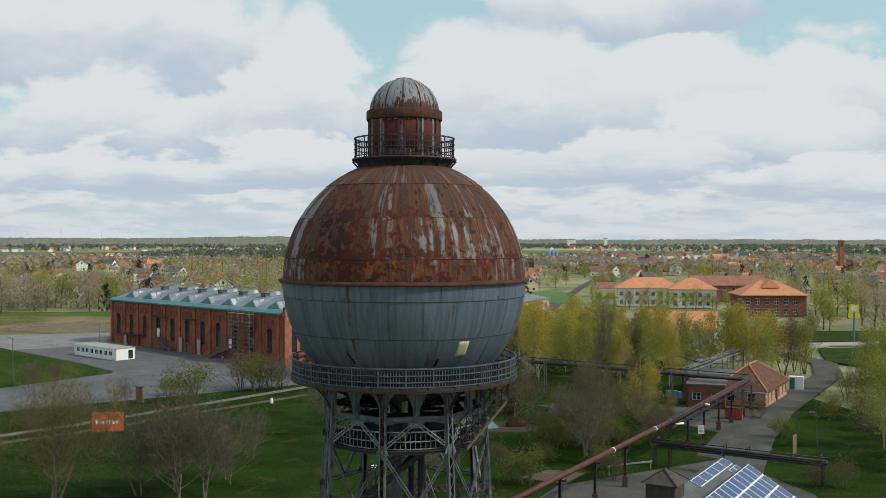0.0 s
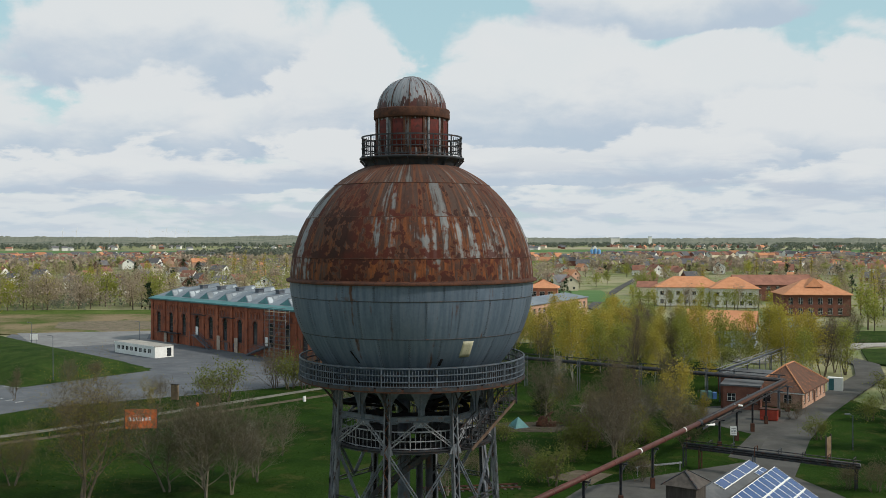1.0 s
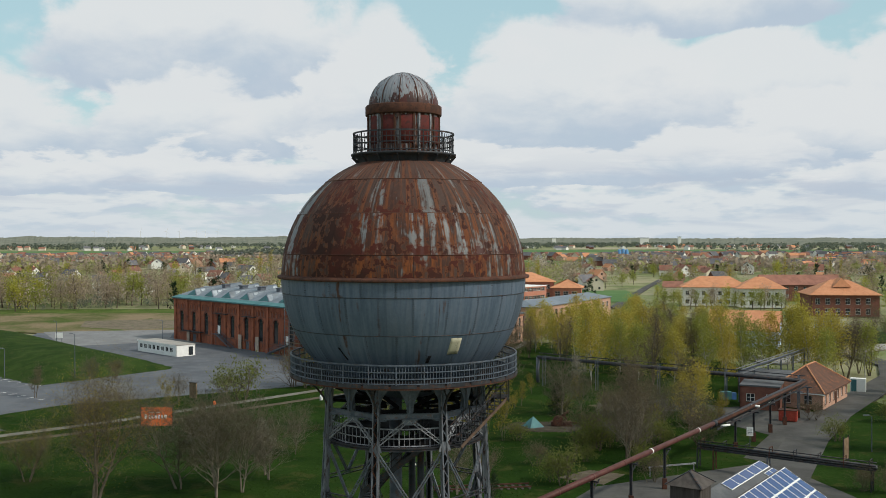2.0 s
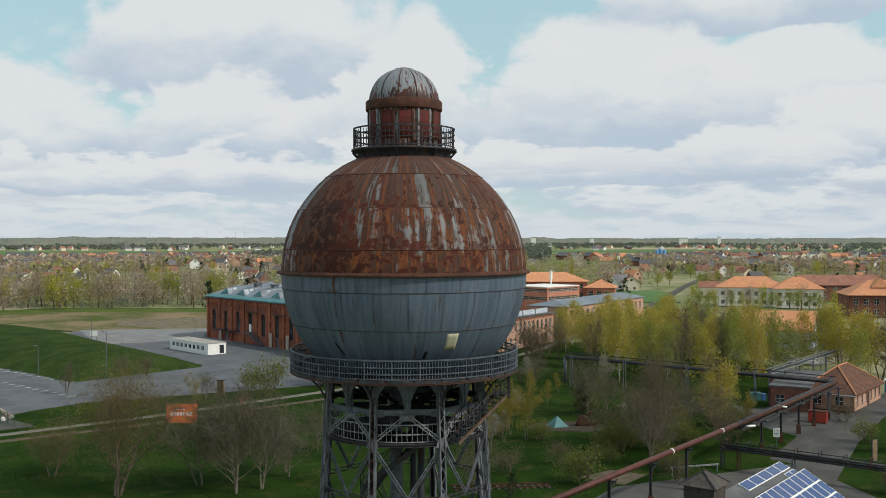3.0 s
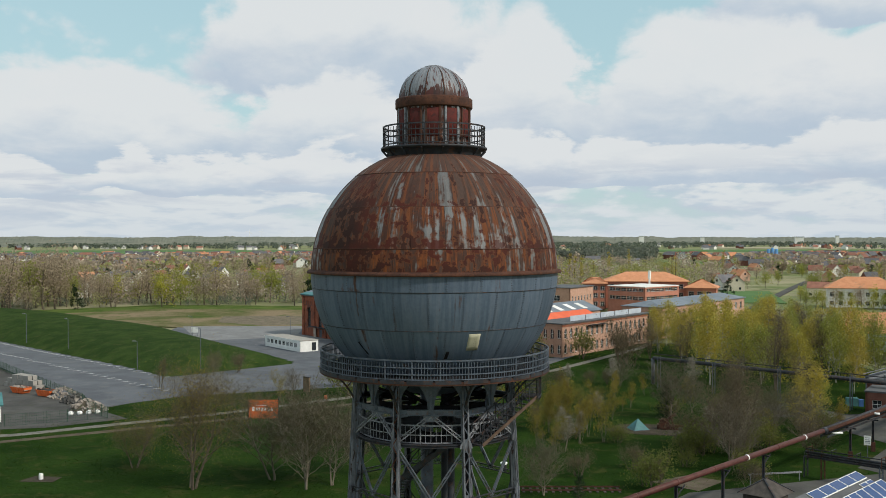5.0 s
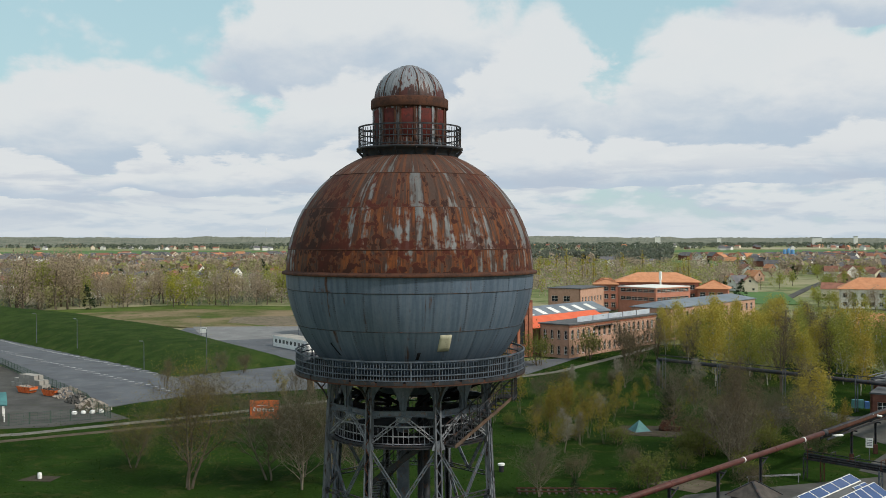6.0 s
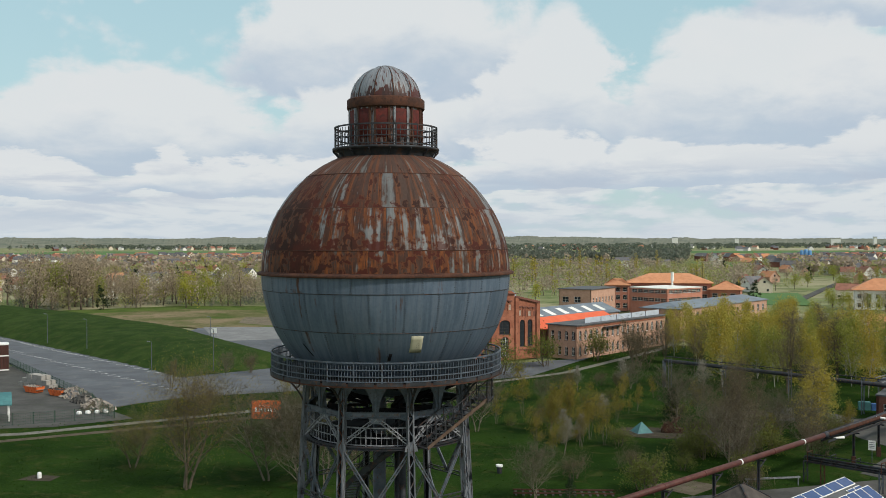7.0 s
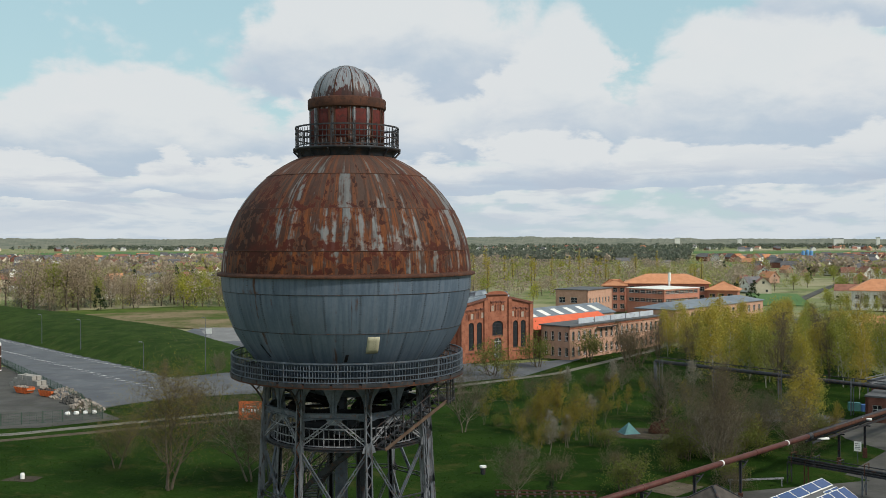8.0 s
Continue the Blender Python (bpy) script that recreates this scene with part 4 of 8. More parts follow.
part("tank_bowl", Geo().turn([(0.0, 19.15), (1.2, 19.2), (2.6, 19.7), (3.4, 20.2), (4.3, 20.75)], 48), SHADE_RUST, tower, "underside of the tank coloured near-black for shade", True)


def stair(name, r, a0, a1, z0, z1, wide, mat, rail_mat):
    """A flight winding round the axis: treads, stringers, posts and handrail, each a part."""
    n = max(3, int(abs(z1 - z0) / 0.2))
    for i in range(n):
        s = i / n
        a, z = a0 + (a1 - a0) * s, z0 + (z1 - z0) * s
        part("tread", Geo().box((-0.14, 0, 0), (0.14, wide, 0.04), Matrix.Translation(ring_at(a, r, z)) @ pose(0, 0, 0, 0, 0, math.degrees(a)) @ pose(0, 0, 0)), mat, tower)
    for rr, mm in ((r, mat), (r - wide, mat)):
        g = Geo()
        h = Geo()
        for i in range(n):
            p, q = [ring_at(a0 + (a1 - a0) * k / n, rr, z0 + (z1 - z0) * k / n) for k in (i, i + 1)]
            g.bar(p, q, 0.05, 0.28)
            h.bar(p + Vector((0, 0, 1.0)), q + Vector((0, 0, 1.0)), 0.05, 0.05)
            if i % 2 == 0:
                h.bar(p + Vector((0, 0, 0.55)), ring_at(a0 + (a1 - a0) * min(i + 2, n) / n, rr, z0 + (z1 - z0) * min(i + 2, n) / n) + Vector((0, 0, 0.55)), 0.03, 0.03)
            if i % 3 == 0:
                h.rod(p, p + Vector((0, 0, 1.0)), 0.02, None, 4)
        part("stringer", g, mm, tower)
        part("handrail", h, rail_mat, tower)




def straight_stair(p, q, wide, steps, tread_mat, outer_mat):
    """A straight flight from p down to q with lattice sides."""
    p, q = Vector(p), Vector(q)
    d = (q - p)
    s = Vector((d.y, -d.x, 0)).normalized()
    if s.dot(p + q) < 0:
        s = -s
    for i in range(steps + 1):
        c = p.lerp(q, i / steps)
        part("tread", Geo().bar(c - s * wide / 2, c + s * wide / 2, 0.22, 0.04), tread_mat, tower)
    for e, mat in ((-1, STEEL_D), (1, outer_mat)):
        o = s * wide / 2 * e
        part("stringer", Geo().bar(p + o, q + o, 0.06, 0.17), mat, tower)
        up = Vector((0, 0, 1.0))
        part("handrail", Geo().bar(p + o + up, q + o + up, 0.05, 0.05), STEEL_D, tower)
        n = 7
        for i in range(n + 1):
            c = p.lerp(q, i / n) + o
            part("rail_post", Geo().bar(c, c + up, 0.04, 0.04, d.normalized()), STEEL_D, tower)
            if i < n:
                part("rail_brace", Geo().bar(c, p.lerp(q, (i + 1) / n) + o + up, 0.03, 0.03), STEEL_D, tower)


RUST_PALE = surf("pale_rusted_channel", (0.065, 0.042, 0.030), (0.115, 0.080, 0.060), 0.5, 0.85, bump=0.2, grain=0.4, stain=(0.10, 0.045, 0.025), amount=0.8)
S0, S1 = ring_at(radians(86), 5.5, 19.15), ring_at(radians(40), 4.85, 17.1)
straight_stair(S0, S1, 0.8, 12, STEEL_D, RUST_PALE)
for a in (84, 88, 92, 97):
    part("hanger_post", Geo().bar(ring_at(radians(a), 5.92, 18.95), ring_at(radians(a), 5.92, 21.5), 0.05, 0.05, Vector((1, 0, 0))), STEEL_D, tower)
for z in (19.1, 19.6, 20.1):
    part("rail", Geo().bar(ring_at(radians(84), 5.92, z), ring_at(radians(97), 5.92, z), 0.04, 0.05), STEEL_D, tower)
part("half_landing", Geo().turn([(4.95, 19.1), (5.95, 19.1), (5.95, 19.16), (4.95, 19.16), (4.95, 19.1)], 4, (0, 0), radians(83), radians(98)), STEEL_D, tower)
for k in range(9):
    z = 19.2 + 0.17 * k
    part("tread", Geo().turn([(5.05, z), (5.85, z), (5.85, z + 0.03), (5.05, z + 0.03), (5.05, z)], 1, (0, 0), radians(98 + 2.4 * k), radians(100.6 + 2.4 * k)), STEEL_D, tower)
stair("stair", 2.5, radians(40), radians(-250), 17.0, 8.0, 0.8, STEEL_D, STEEL_D)
stair("stair", 2.5, radians(-250), radians(-540), 8.0, 0.1, 0.8, STEEL_D, STEEL_D)

# ---- buildings ----
def wall_geo(g, m, length, height, holes, thick=0.35, top=None):
    """An upright wall along local x, its face at y = 0 looking to -y, with holes (x0, x1, z0, z1, arched) cut through."""
    xs = sorted({0.0, length, *[h[0] for h in holes], *[h[1] for h in holes]})
    zs = sorted({0.0, height, *[h[2] for h in holes], *[h[3] for h in holes]})

    def at(x, y, z):
        return m @ Vector((x, y, z))

    for x0, x1 in zip(xs, xs[1:]):
        run = None
        for z0, z1 in [*zip(zs, zs[1:]), (None, None)]:
            free = z0 is not None and not any(h[0] - 1e-6 < x0 and x1 < h[1] + 1e-6 and h[2] - 1e-6 < z0 and z1 < h[3] + 1e-6 for h in holes)
            if free:
                run = (run[0], z1) if run else (z0, z1)
            if run and not free:
                a, b = run
                g.face(at(x0, 0, a), at(x1, 0, a), at(x1, 0, b), at(x0, 0, b))
                g.face(at(x1, thick, a), at(x0, thick, a), at(x0, thick, b), at(x1, thick, b))
                run = None
    for x0, x1, z0, z1, arched in holes:
        for p, q in (((x0, z0), (x1, z0)), ((x1, z0), (x1, z1)), ((x1, z1), (x0, z1)), ((x0, z1), (x0, z0))):
            g.face(at(p[0], 0, p[1]), at(q[0], 0, q[1]), at(q[0], thick, q[1]), at(p[0], thick, p[1]))
        if arched:
            rise = min((x1 - x0) / 2, 0.9)
            c = (x0 + x1) / 2
            n = 6
            for s in (-1, 1):
                arc = [(c + s * (x1 - x0) / 2 * math.cos(math.pi / 2 * k / n), z1 - rise + rise * math.sin(math.pi / 2 * k / n)) for k in range(n + 1)]
                pts = [at(c + s * (x1 - x0) / 2, 0.0, z1)] + [at(x, 0.0, z) for x, z in (arc if s > 0 else arc)]
                g.face(*(pts if s < 0 else pts[::-1]))
                for k in range(n):
                    g.face(at(arc[k][0], 0, arc[k][1]), at(arc[k + 1][0], 0, arc[k + 1][1]), at(arc[k + 1][0], 0.3, arc[k + 1][1]), at(arc[k][0], 0.3, arc[k][1]))
    for x in (0.0, length):
        g.face(at(x, 0, 0), at(x, thick, 0), at(x, thick, height), at(x, 0, height))
    g.face(at(0, 0, height), at(length, 0, height), at(length, thick, height), at(0, thick, height))
    return g


def window(parent_ob, m, hole, frame_mat, bars=1, cross=1, deep=0.16, glass=None, sill=True):
    """A window in a hole: frame with glazing bars, sill, and its pane as a piece of its own."""
    x0, x1, z0, z1, _ = hole
    g = Geo()
    k = 0.07
    for a, b in (((x0, z0), (x0 + k, z1)), ((x1 - k, z0), (x1, z1)), ((x0 + k, z0), (x1 - k, z0 + k)), ((x0 + k, z1 - k), (x1 - k, z1))):
        g.box((a[0], deep, a[1]), (b[0], deep + 0.08, b[1]), m)
    for i in range(1, bars + 1):
        x = x0 + (x1 - x0) * i / (bars + 1)
        g.box((x - 0.03, deep + 0.01, z0 + k), (x + 0.03, deep + 0.07, z1 - k), m)
    for i in range(1, cross + 1):
        z = z0 + (z1 - z0) * i / (cross + 1)
        g.box((x0 + k, deep + 0.012, z - 0.03), (x1 - k, deep + 0.068, z + 0.03), m)
    ob = part("window", g, frame_mat, parent_ob)
    part("pane", Geo().box((x0 + 0.01, deep + 0.03, z0 + 0.01), (x1 - 0.01, deep + 0.05, z1 - 0.01), m), glass or GLASS_D, ob)
    if sill:
        part("sill", Geo().box((x0 - 0.06, -0.08, z0 - 0.1), (x1 + 0.06, deep, z0 - 0.004), m), CONCRETE, ob)
    return ob


def roof_geo(kind, length, width, z, rise, over=0.4, thick=0.18, ridge_cut=None):
    g = Geo()
    a, b, c, d = -over, length + over, -over, width + over
    if kind == "flat":
        g.box((a, c, z), (b, d, z + 0.25))
        return g
    mid = width / 2
    cut = 0.0 if kind == "gable" else (ridge_cut if ridge_cut is not None else width / 2 + over)
    r0, r1 = (a + cut, mid, z + rise), (b - cut, mid, z + rise)
    e = [(a, c, z), (b, c, z), (b, d, z), (a, d, z)]
    down = lambda p: (p[0], p[1], p[2] - thick)
    for pts in ((e[0], e[1], r1, r0), (e[2], e[3], r0, r1)):
        g.face(*pts)
        g.face(*[down(p) for p in pts[::-1]])
    for pts in ((e[1], e[2], r1), (e[3], e[0], r0)):
        if kind == "hip":
            g.face(*pts)
            g.face(*[down(p) for p in pts[::-1]])
    for i in range(4):
        p, q = e[i], e[(i + 1) % 4]
        if kind == "hip" or i in (0, 2):
            g.face(p, down(p), down(q), q)
        else:
            r = r1 if i == 1 else r0
            g.face(p, down(p), down(r), r)
            g.face(r, down(r), down(q), q)
    return g


def block(name, o, d, length, width, height, wall_mat, roof, roof_mat, rise, label, category, rows=(), ends=(), frame_mat=None, over=0.4, group="", arched=False, ridge_cut=None, base=None):
    """A building with cut window holes on all sides. rows: (sill, head, first, pitch, wide) on the long sides, ends: the same on the short sides."""
    m0 = along(o, d)
    ob = thing(name, m0, label, category, group)
    frame_mat = frame_mat or FRAME_W
    for side_no, (m, span, spec) in enumerate(((pose(0, 0, 0), length, rows), (pose(length, 0, 0, 0, 0, 90), width, ends),
                                               (pose(length, width, 0, 0, 0, 180), length, rows), (pose(0, width, 0, 0, 0, 270), width, ends))):
        holes = []
        for z0, z1, first, pitch, wide in spec:
            x = first
            while x + wide < span - 0.3:
                holes.append((x, x + wide, z0, z1, arched))
                x += pitch
        g = wall_geo(Geo(), m, span, height, holes)
        if roof == "gable" and side_no in (1, 3):
            g.face(*[m @ Vector(p) for p in ((0, 0, height), (span, 0, height), (span / 2, 0, height + rise * 0.97))])
        wall = part("wall", g, wall_mat, ob)
        if side_no != 2:
            for h in holes:
                window(wall, m, h, frame_mat, 1 if h[1] - h[0] > 0.8 else 0, 1)
    part("roof", roof_geo(roof, length, width, height, rise, over, ridge_cut=ridge_cut), roof_mat, ob)
    return ob, m0


# -- the engine hall
HA, HB = Vector((-90.55, 268.3)), Vector((-34.85, 216.3))
HD = (HB - HA).normalized()
HL, HW, HH = (HB - HA).length, 19.8, 11.6
hall = thing("engine_hall", along(HA, HD), "long red-brick engine hall with arched windows and sawtooth skylights", "industrial hall")
front = [(4.4 + 6.65 * k - 0.98, 4.4 + 6.65 * k + 0.98, 2.5, 8.1, True) for k in range(11)]
SANDSTONE = surf("plastered_brick", (0.34, 0.28, 0.23), (0.42, 0.35, 0.29), 1.5, 0.9, bump=0.2, grain=0.3, stain=(0.25, 0.12, 0.08), amount=0.5)
I4 = Matrix.Identity(4)
holes = [h for h in front]
lower = [(10.2, 12.2, 0.05, 2.3, False), (13.0, 15.2, 0.05, 2.3, False), (37.0, 38.8, 0.05, 2.3, False), (39.6, 42.2, 0.05, 2.3, False)]
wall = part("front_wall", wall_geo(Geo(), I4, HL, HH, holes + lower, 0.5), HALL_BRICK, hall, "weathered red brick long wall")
for h in holes:
    w1 = window(wall, I4, h, STEEL_D, 2, 5, 0.22)
for i, h in enumerate(lower):
    part("door", Geo().box((h[0], 0.25, h[2]), (h[1], 0.33, h[3])), BLUE if i == 3 else STEEL_G if i != 1 else STEEL_D, wall, "wide steel double door")
# pilasters, cornice, string courses and the blind arcade
for k in range(12):
    x = 4.4 + 6.65 * (k - 0.5)
    x = min(max(x, 0.5), HL - 0.5)
    part("pilaster", Geo().box((x - 0.5, -0.32, 0), (x + 0.5, -0.002, 10.7)).box((x - 0.62, -0.42, 10.7), (x + 0.62, -0.002, 11.1)).box((x - 0.6, -0.40, 0), (x + 0.6, -0.002, 0.9)), HALL_BRICK, wall)
part("cornice", Geo().box((0, -0.5, HH - 0.38), (HL, -0.003, HH + 0.02)).box((0, -0.36, HH - 0.6), (HL, -0.003, HH - 0.384)), BRICK_D, wall, "dark corbelled brick cornice")
for z in (2.1, 8.5):
    part("string_course", Geo().box((0.01, -0.12, z), (HL - 0.01, -0.003, z + 0.22)), BRICK_D, wall)
for k in range(11):
    for j in (-1, 0, 1):
        x = 4.4 + 6.65 * k + j * 1.45
        g = Geo()
        arc = [(x + 0.62 * math.cos(math.pi * i / 8), 9.7 + 0.62 * math.sin(math.pi * i / 8)) for i in range(9)]
        arc2 = [(x + 0.42 * math.cos(math.pi * i / 8), 9.7 + 0.42 * math.sin(math.pi * i / 8)) for i in range(9)]
        for i in range(8):
            (a0, b0), (a1, b1), (c1, d1), (c0, d0) = arc[i], arc[i + 1], arc2[i + 1], arc2[i]
            g.face((a0, -0.14, b0), (a1, -0.14, b1), (c1, -0.14, d1), (c0, -0.14, d0))
            g.face((c0, -0.14, d0), (c1, -0.14, d1), (c1, -0.003, d1), (c0, -0.003, d0))
            g.face((a1, -0.14, b1), (a0, -0.14, b0), (a0, -0.003, b0), (a1, -0.003, b1))
        for s in (-0.52, 0.52):
            g.box((x + s - 0.1, -0.14, 8.6), (x + s + 0.1, -0.003, 9.7))
        arch = part("blind_arch", g, HALL_BRICK, wall)
        part("niche", Geo().box((x - 0.4, -0.02, 8.7), (x + 0.4, -0.004, 9.75)), BRICK_D, arch)
for h in front:
    x = (h[0] + h[1]) / 2
    g = Geo()
    for i in range(8):
        a0, a1 = math.pi * i / 8, math.pi * (i + 1) / 8
        p = [(x + r * math.cos(a), -0.10, 7.12 + r * 1.05 * math.sin(a)) for r, a in ((1.36, a0), (1.36, a1), (1.02, a1), (1.02, a0))]
        g.face(*p)
        g.face(*[(q[0], -0.003 if n in (2, 3) else q[1], q[2]) for n, q in enumerate((p[0], p[1], p[1], p[0]))])
        g.face(*[(q[0], -0.003 if n in (2, 3) else q[1], q[2]) for n, q in enumerate((p[3], p[2], p[2], p[3]))])
    part("window_arch", g, BRICK_D, wall)
for x in (8.7, 35.3, 43.3):
    part("door_pier", Geo().box((x - 0.7, -0.5, 0.0), (x + 0.7, -0.33, 3.6 if x > 10 else 2.6)), SANDSTONE, wall, "plastered pale pier")
part("canopy", Geo().box((7.2, -1.5, 2.75), (17.0, -0.34, 2.95)).box((23.0, -1.2, 8.3), (29.5, -0.43, 8.45)).box((37, -1.2, 8.3), (43, -0.43, 8.45)), STEEL_D, hall, "dark steel canopy")
# gable wall towards the lawn
mg = pose(HL, 0, 0, 0, 0, 90)
gh = [(10.0 + s - 0.72, 10.0 + s + 0.72, 2.9, 9.0, True) for s in (-7.2, -5.0, 5.0, 7.2)] + [(8.5, 11.5, 5.9, 9.1, True), (8.9, 11.1, 0.6, 5.3, True)]
g = wall_geo(Geo(), mg, HW, 12.0, gh, 0.5)
for pts in (((0, 12), (HW, 12), (HW, 12.9), (12.8, 14.4), (12.8, 15.2), (11.8, 15.7), (10, 15.9), (8.1, 15.7), (7.1, 15.2), (7.1, 14.4), (0, 12.9)),):
    g.face(*[mg @ Vector((x, 0, z)) for x, z in pts])
    g.face(*[mg @ Vector((x, 0.5, z)) for x, z in pts[::-1]])
    for p, q in zip(pts[1:], pts[2:]):
        g.face(*[mg @ Vector(v) for v in ((p[0], 0, p[1]), (q[0], 0, q[1]), (q[0], 0.5, q[1]), (p[0], 0.5, p[1]))])
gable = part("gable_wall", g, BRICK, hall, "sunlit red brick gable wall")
for h in gh:
    window(gable, mg, h, STEEL_D if h[0] != 8.9 else FRAME_W, 2, 4, 0.22)
for x in (0.45, 6.6, 13.3, 19.35):
    part("pilaster", Geo().box((x - 0.5, -0.35, 0), (x + 0.5, -0.003, 14.3 if 2 < x < 18 else 12.6), mg), BRICK, gable)
for k in range(13):
    x = 1.55 + k * 1.4
    if any(abs(x - q) < 0.8 for q in (6.6, 13.3)):
        continue
    z = 10.0 + (0.7 - abs(x - 9.9) * 0.08) + (1.2 if 7 < x < 13 else 0)
    g = Geo()
    for i in range(8):
        a0, a1 = math.pi * i / 8, math.pi * (i + 1) / 8
        p = [(x + r * math.cos(a), -0.16, z + 0.75 + r * math.sin(a)) for r, a in ((0.62, a0), (0.62, a1), (0.4, a1), (0.4, a0))]
        g.face(*[mg @ Vector(v) for v in p])
    for s in (-0.51, 0.51):
        g.box((x + s - 0.11, -0.16, z - 0.5), (x + s + 0.11, -0.003, z + 0.75), mg)
    arch = part("blind_arch", g, BRICK, gable)
    part("niche", Geo().box((x - 0.4, -0.03, z - 0.4), (x + 0.4, -0.004, z + 0.8), mg), SANDSTONE if k % 2 else BRICK_D, arch)
    part("corbel", Geo().box((x - 0.6, -0.3, z + 1.55), (x + 0.6, -0.003, z + 1.8), mg).box((x - 0.35, -0.22, z + 1.3), (x + 0.35, -0.003, z + 1.546), mg), BRICK_D, gable)
for sgn, x0, x1 in ((1, 0, 7.0), (-1, 12.9, HW)):
    g = Geo()
    n = 12
    for i in range(n):
        s = i / n
        z = 12.55 + 1.5 * s if sgn > 0 else 14.05 - 1.5 * s
        x = x0 + (x1 - x0) * s
        g.box((x, -0.4, z), (x + (x1 - x0) / n, -0.003, z + 0.5), mg)
    part("gable_cornice", g, BRICK_D, gable)
part("coping", Geo().box((6.9, -0.4, 15.0), (13.0, 0.55, 15.2), mg), BRICK_D, gable)
part("string_course", Geo().box((0, -0.14, 2.0), (HW, -0.004, 2.25), mg), BRICK_D, gable)
part("rear_wall", wall_geo(Geo(), pose(HL, HW, 0, 0, 0, 180), HL, HH, [], 0.5).face((0, 0, 0), (0, HW, 0), (0, HW, HH), (0, HW / 2, 14.2), (0, 0, HH)), BRICK, hall)
RID = 14.3
g = Geo()
for pts in (((0, -0.5, HH + 0.03), (HL - 0.5, -0.5, HH + 0.03), (HL - 0.5, HW / 2, RID), (0, HW / 2, RID)), ((HL - 0.5, HW + 0.4, HH + 0.03), (0, HW + 0.4, HH + 0.03), (0, HW / 2, RID), (HL - 0.5, HW / 2, RID))):
    g.face(*pts)
    g.face(*[(x, y, z - 0.2) for x, y, z in pts[::-1]])
g.face((0, -0.5, HH + 0.03), (0, -0.5, HH - 0.17), (HL - 0.5, -0.5, HH - 0.17), (HL - 0.5, -0.5, HH + 0.03))
part("roof", g, ROOF_SLATE, hall, "grey-blue sheet roof")


def on_roof(y, lift=0.0):
    return HH + 0.03 + (RID - HH - 0.03) * (y + 0.5) / (HW / 2 + 0.5) + lift


part("eave_sheet", Geo().face((-0.1, -0.62, on_roof(-0.62, 0.03)), (HL - 0.4, -0.62, on_roof(-0.62, 0.03)), (HL - 0.4, 1.5, on_roof(1.5, 0.03)), (-0.1, 1.5, on_roof(1.5, 0.03))).box((-0.1, -0.66, on_roof(-0.6, -0.3)), (HL - 0.4, -0.60, on_roof(-0.6, 0.03))), COPPER, hall, "turquoise eave sheeting")
for k in range(8):
    x = 6.6 + 9.0 * k
    y0, y1, h, half = 1.9, 17.4, 1.7, 2.6
    zb = on_roof(y0) - 0.05
    zt = RID + 0.75
    A, B, C = (x - half, y0, zb), (x + half, y0, zb), (x, y0 + 0.9, zb + h)
    D, E, F = (x - half, y1, RID - 1.5), (x + half, y1, RID - 1.5), (x, y1, zt + 0.2)
    mono = part("skylight", Geo().face(A, B, C).face(B, E, F, C).face(D, A, C, F).face(E, D, F), ROOF_SLATE, hall, "gabled ridge skylight with glazed slopes")
    part("skylight_front", Geo().face((x - half + 0.3, y0 - 0.03, zb + 0.1), (x + half - 0.3, y0 - 0.03, zb + 0.1), (x, y0 + 0.78, zb + h - 0.2)), COPPER, mono)
    for s in range(9):
        u0, u1 = (s + 0.12) / 9, (s + 0.88) / 9
        for P0, P1, Q0, Q1, nx in ((Vector(A), Vector(D), Vector(C), Vector(F), -1), (Vector(B), Vector(E), Vector(C), Vector(F), 1)):
            lift = Vector((nx * 0.02, 0, 0.035))
            q = [P0.lerp(P1, u0).lerp(Q0.lerp(Q1, u0), 0.12) + lift, P0.lerp(P1, u1).lerp(Q0.lerp(Q1, u1), 0.12) + lift, P0.lerp(P1, u1).lerp(Q0.lerp(Q1, u1), 0.88) + lift, P0.lerp(P1, u0).lerp(Q0.lerp(Q1, u0), 0.88) + lift]
            part("pane", Geo().face(*(q if nx > 0 else q[::-1])), SKYLIGHT, mono)
    part("ridge_cap", Geo().bar(Vector(C) + Vector((0, 0, 0.05)), Vector(F) + Vector((0, 0, 0.05)), 0.22, 0.1), ROOF_SLATE, mono)
    part("roof_vent", Geo().box((x + 3.8, HW / 2 - 0.8, RID - 0.2), (x + 5.4, HW / 2 + 0.8, RID + 0.7)).box((x + 3.6, HW / 2 - 1.0, RID + 0.7), (x + 5.6, HW / 2 + 1.0, RID + 0.85)), STEEL_G, hall, "small ridge vent")


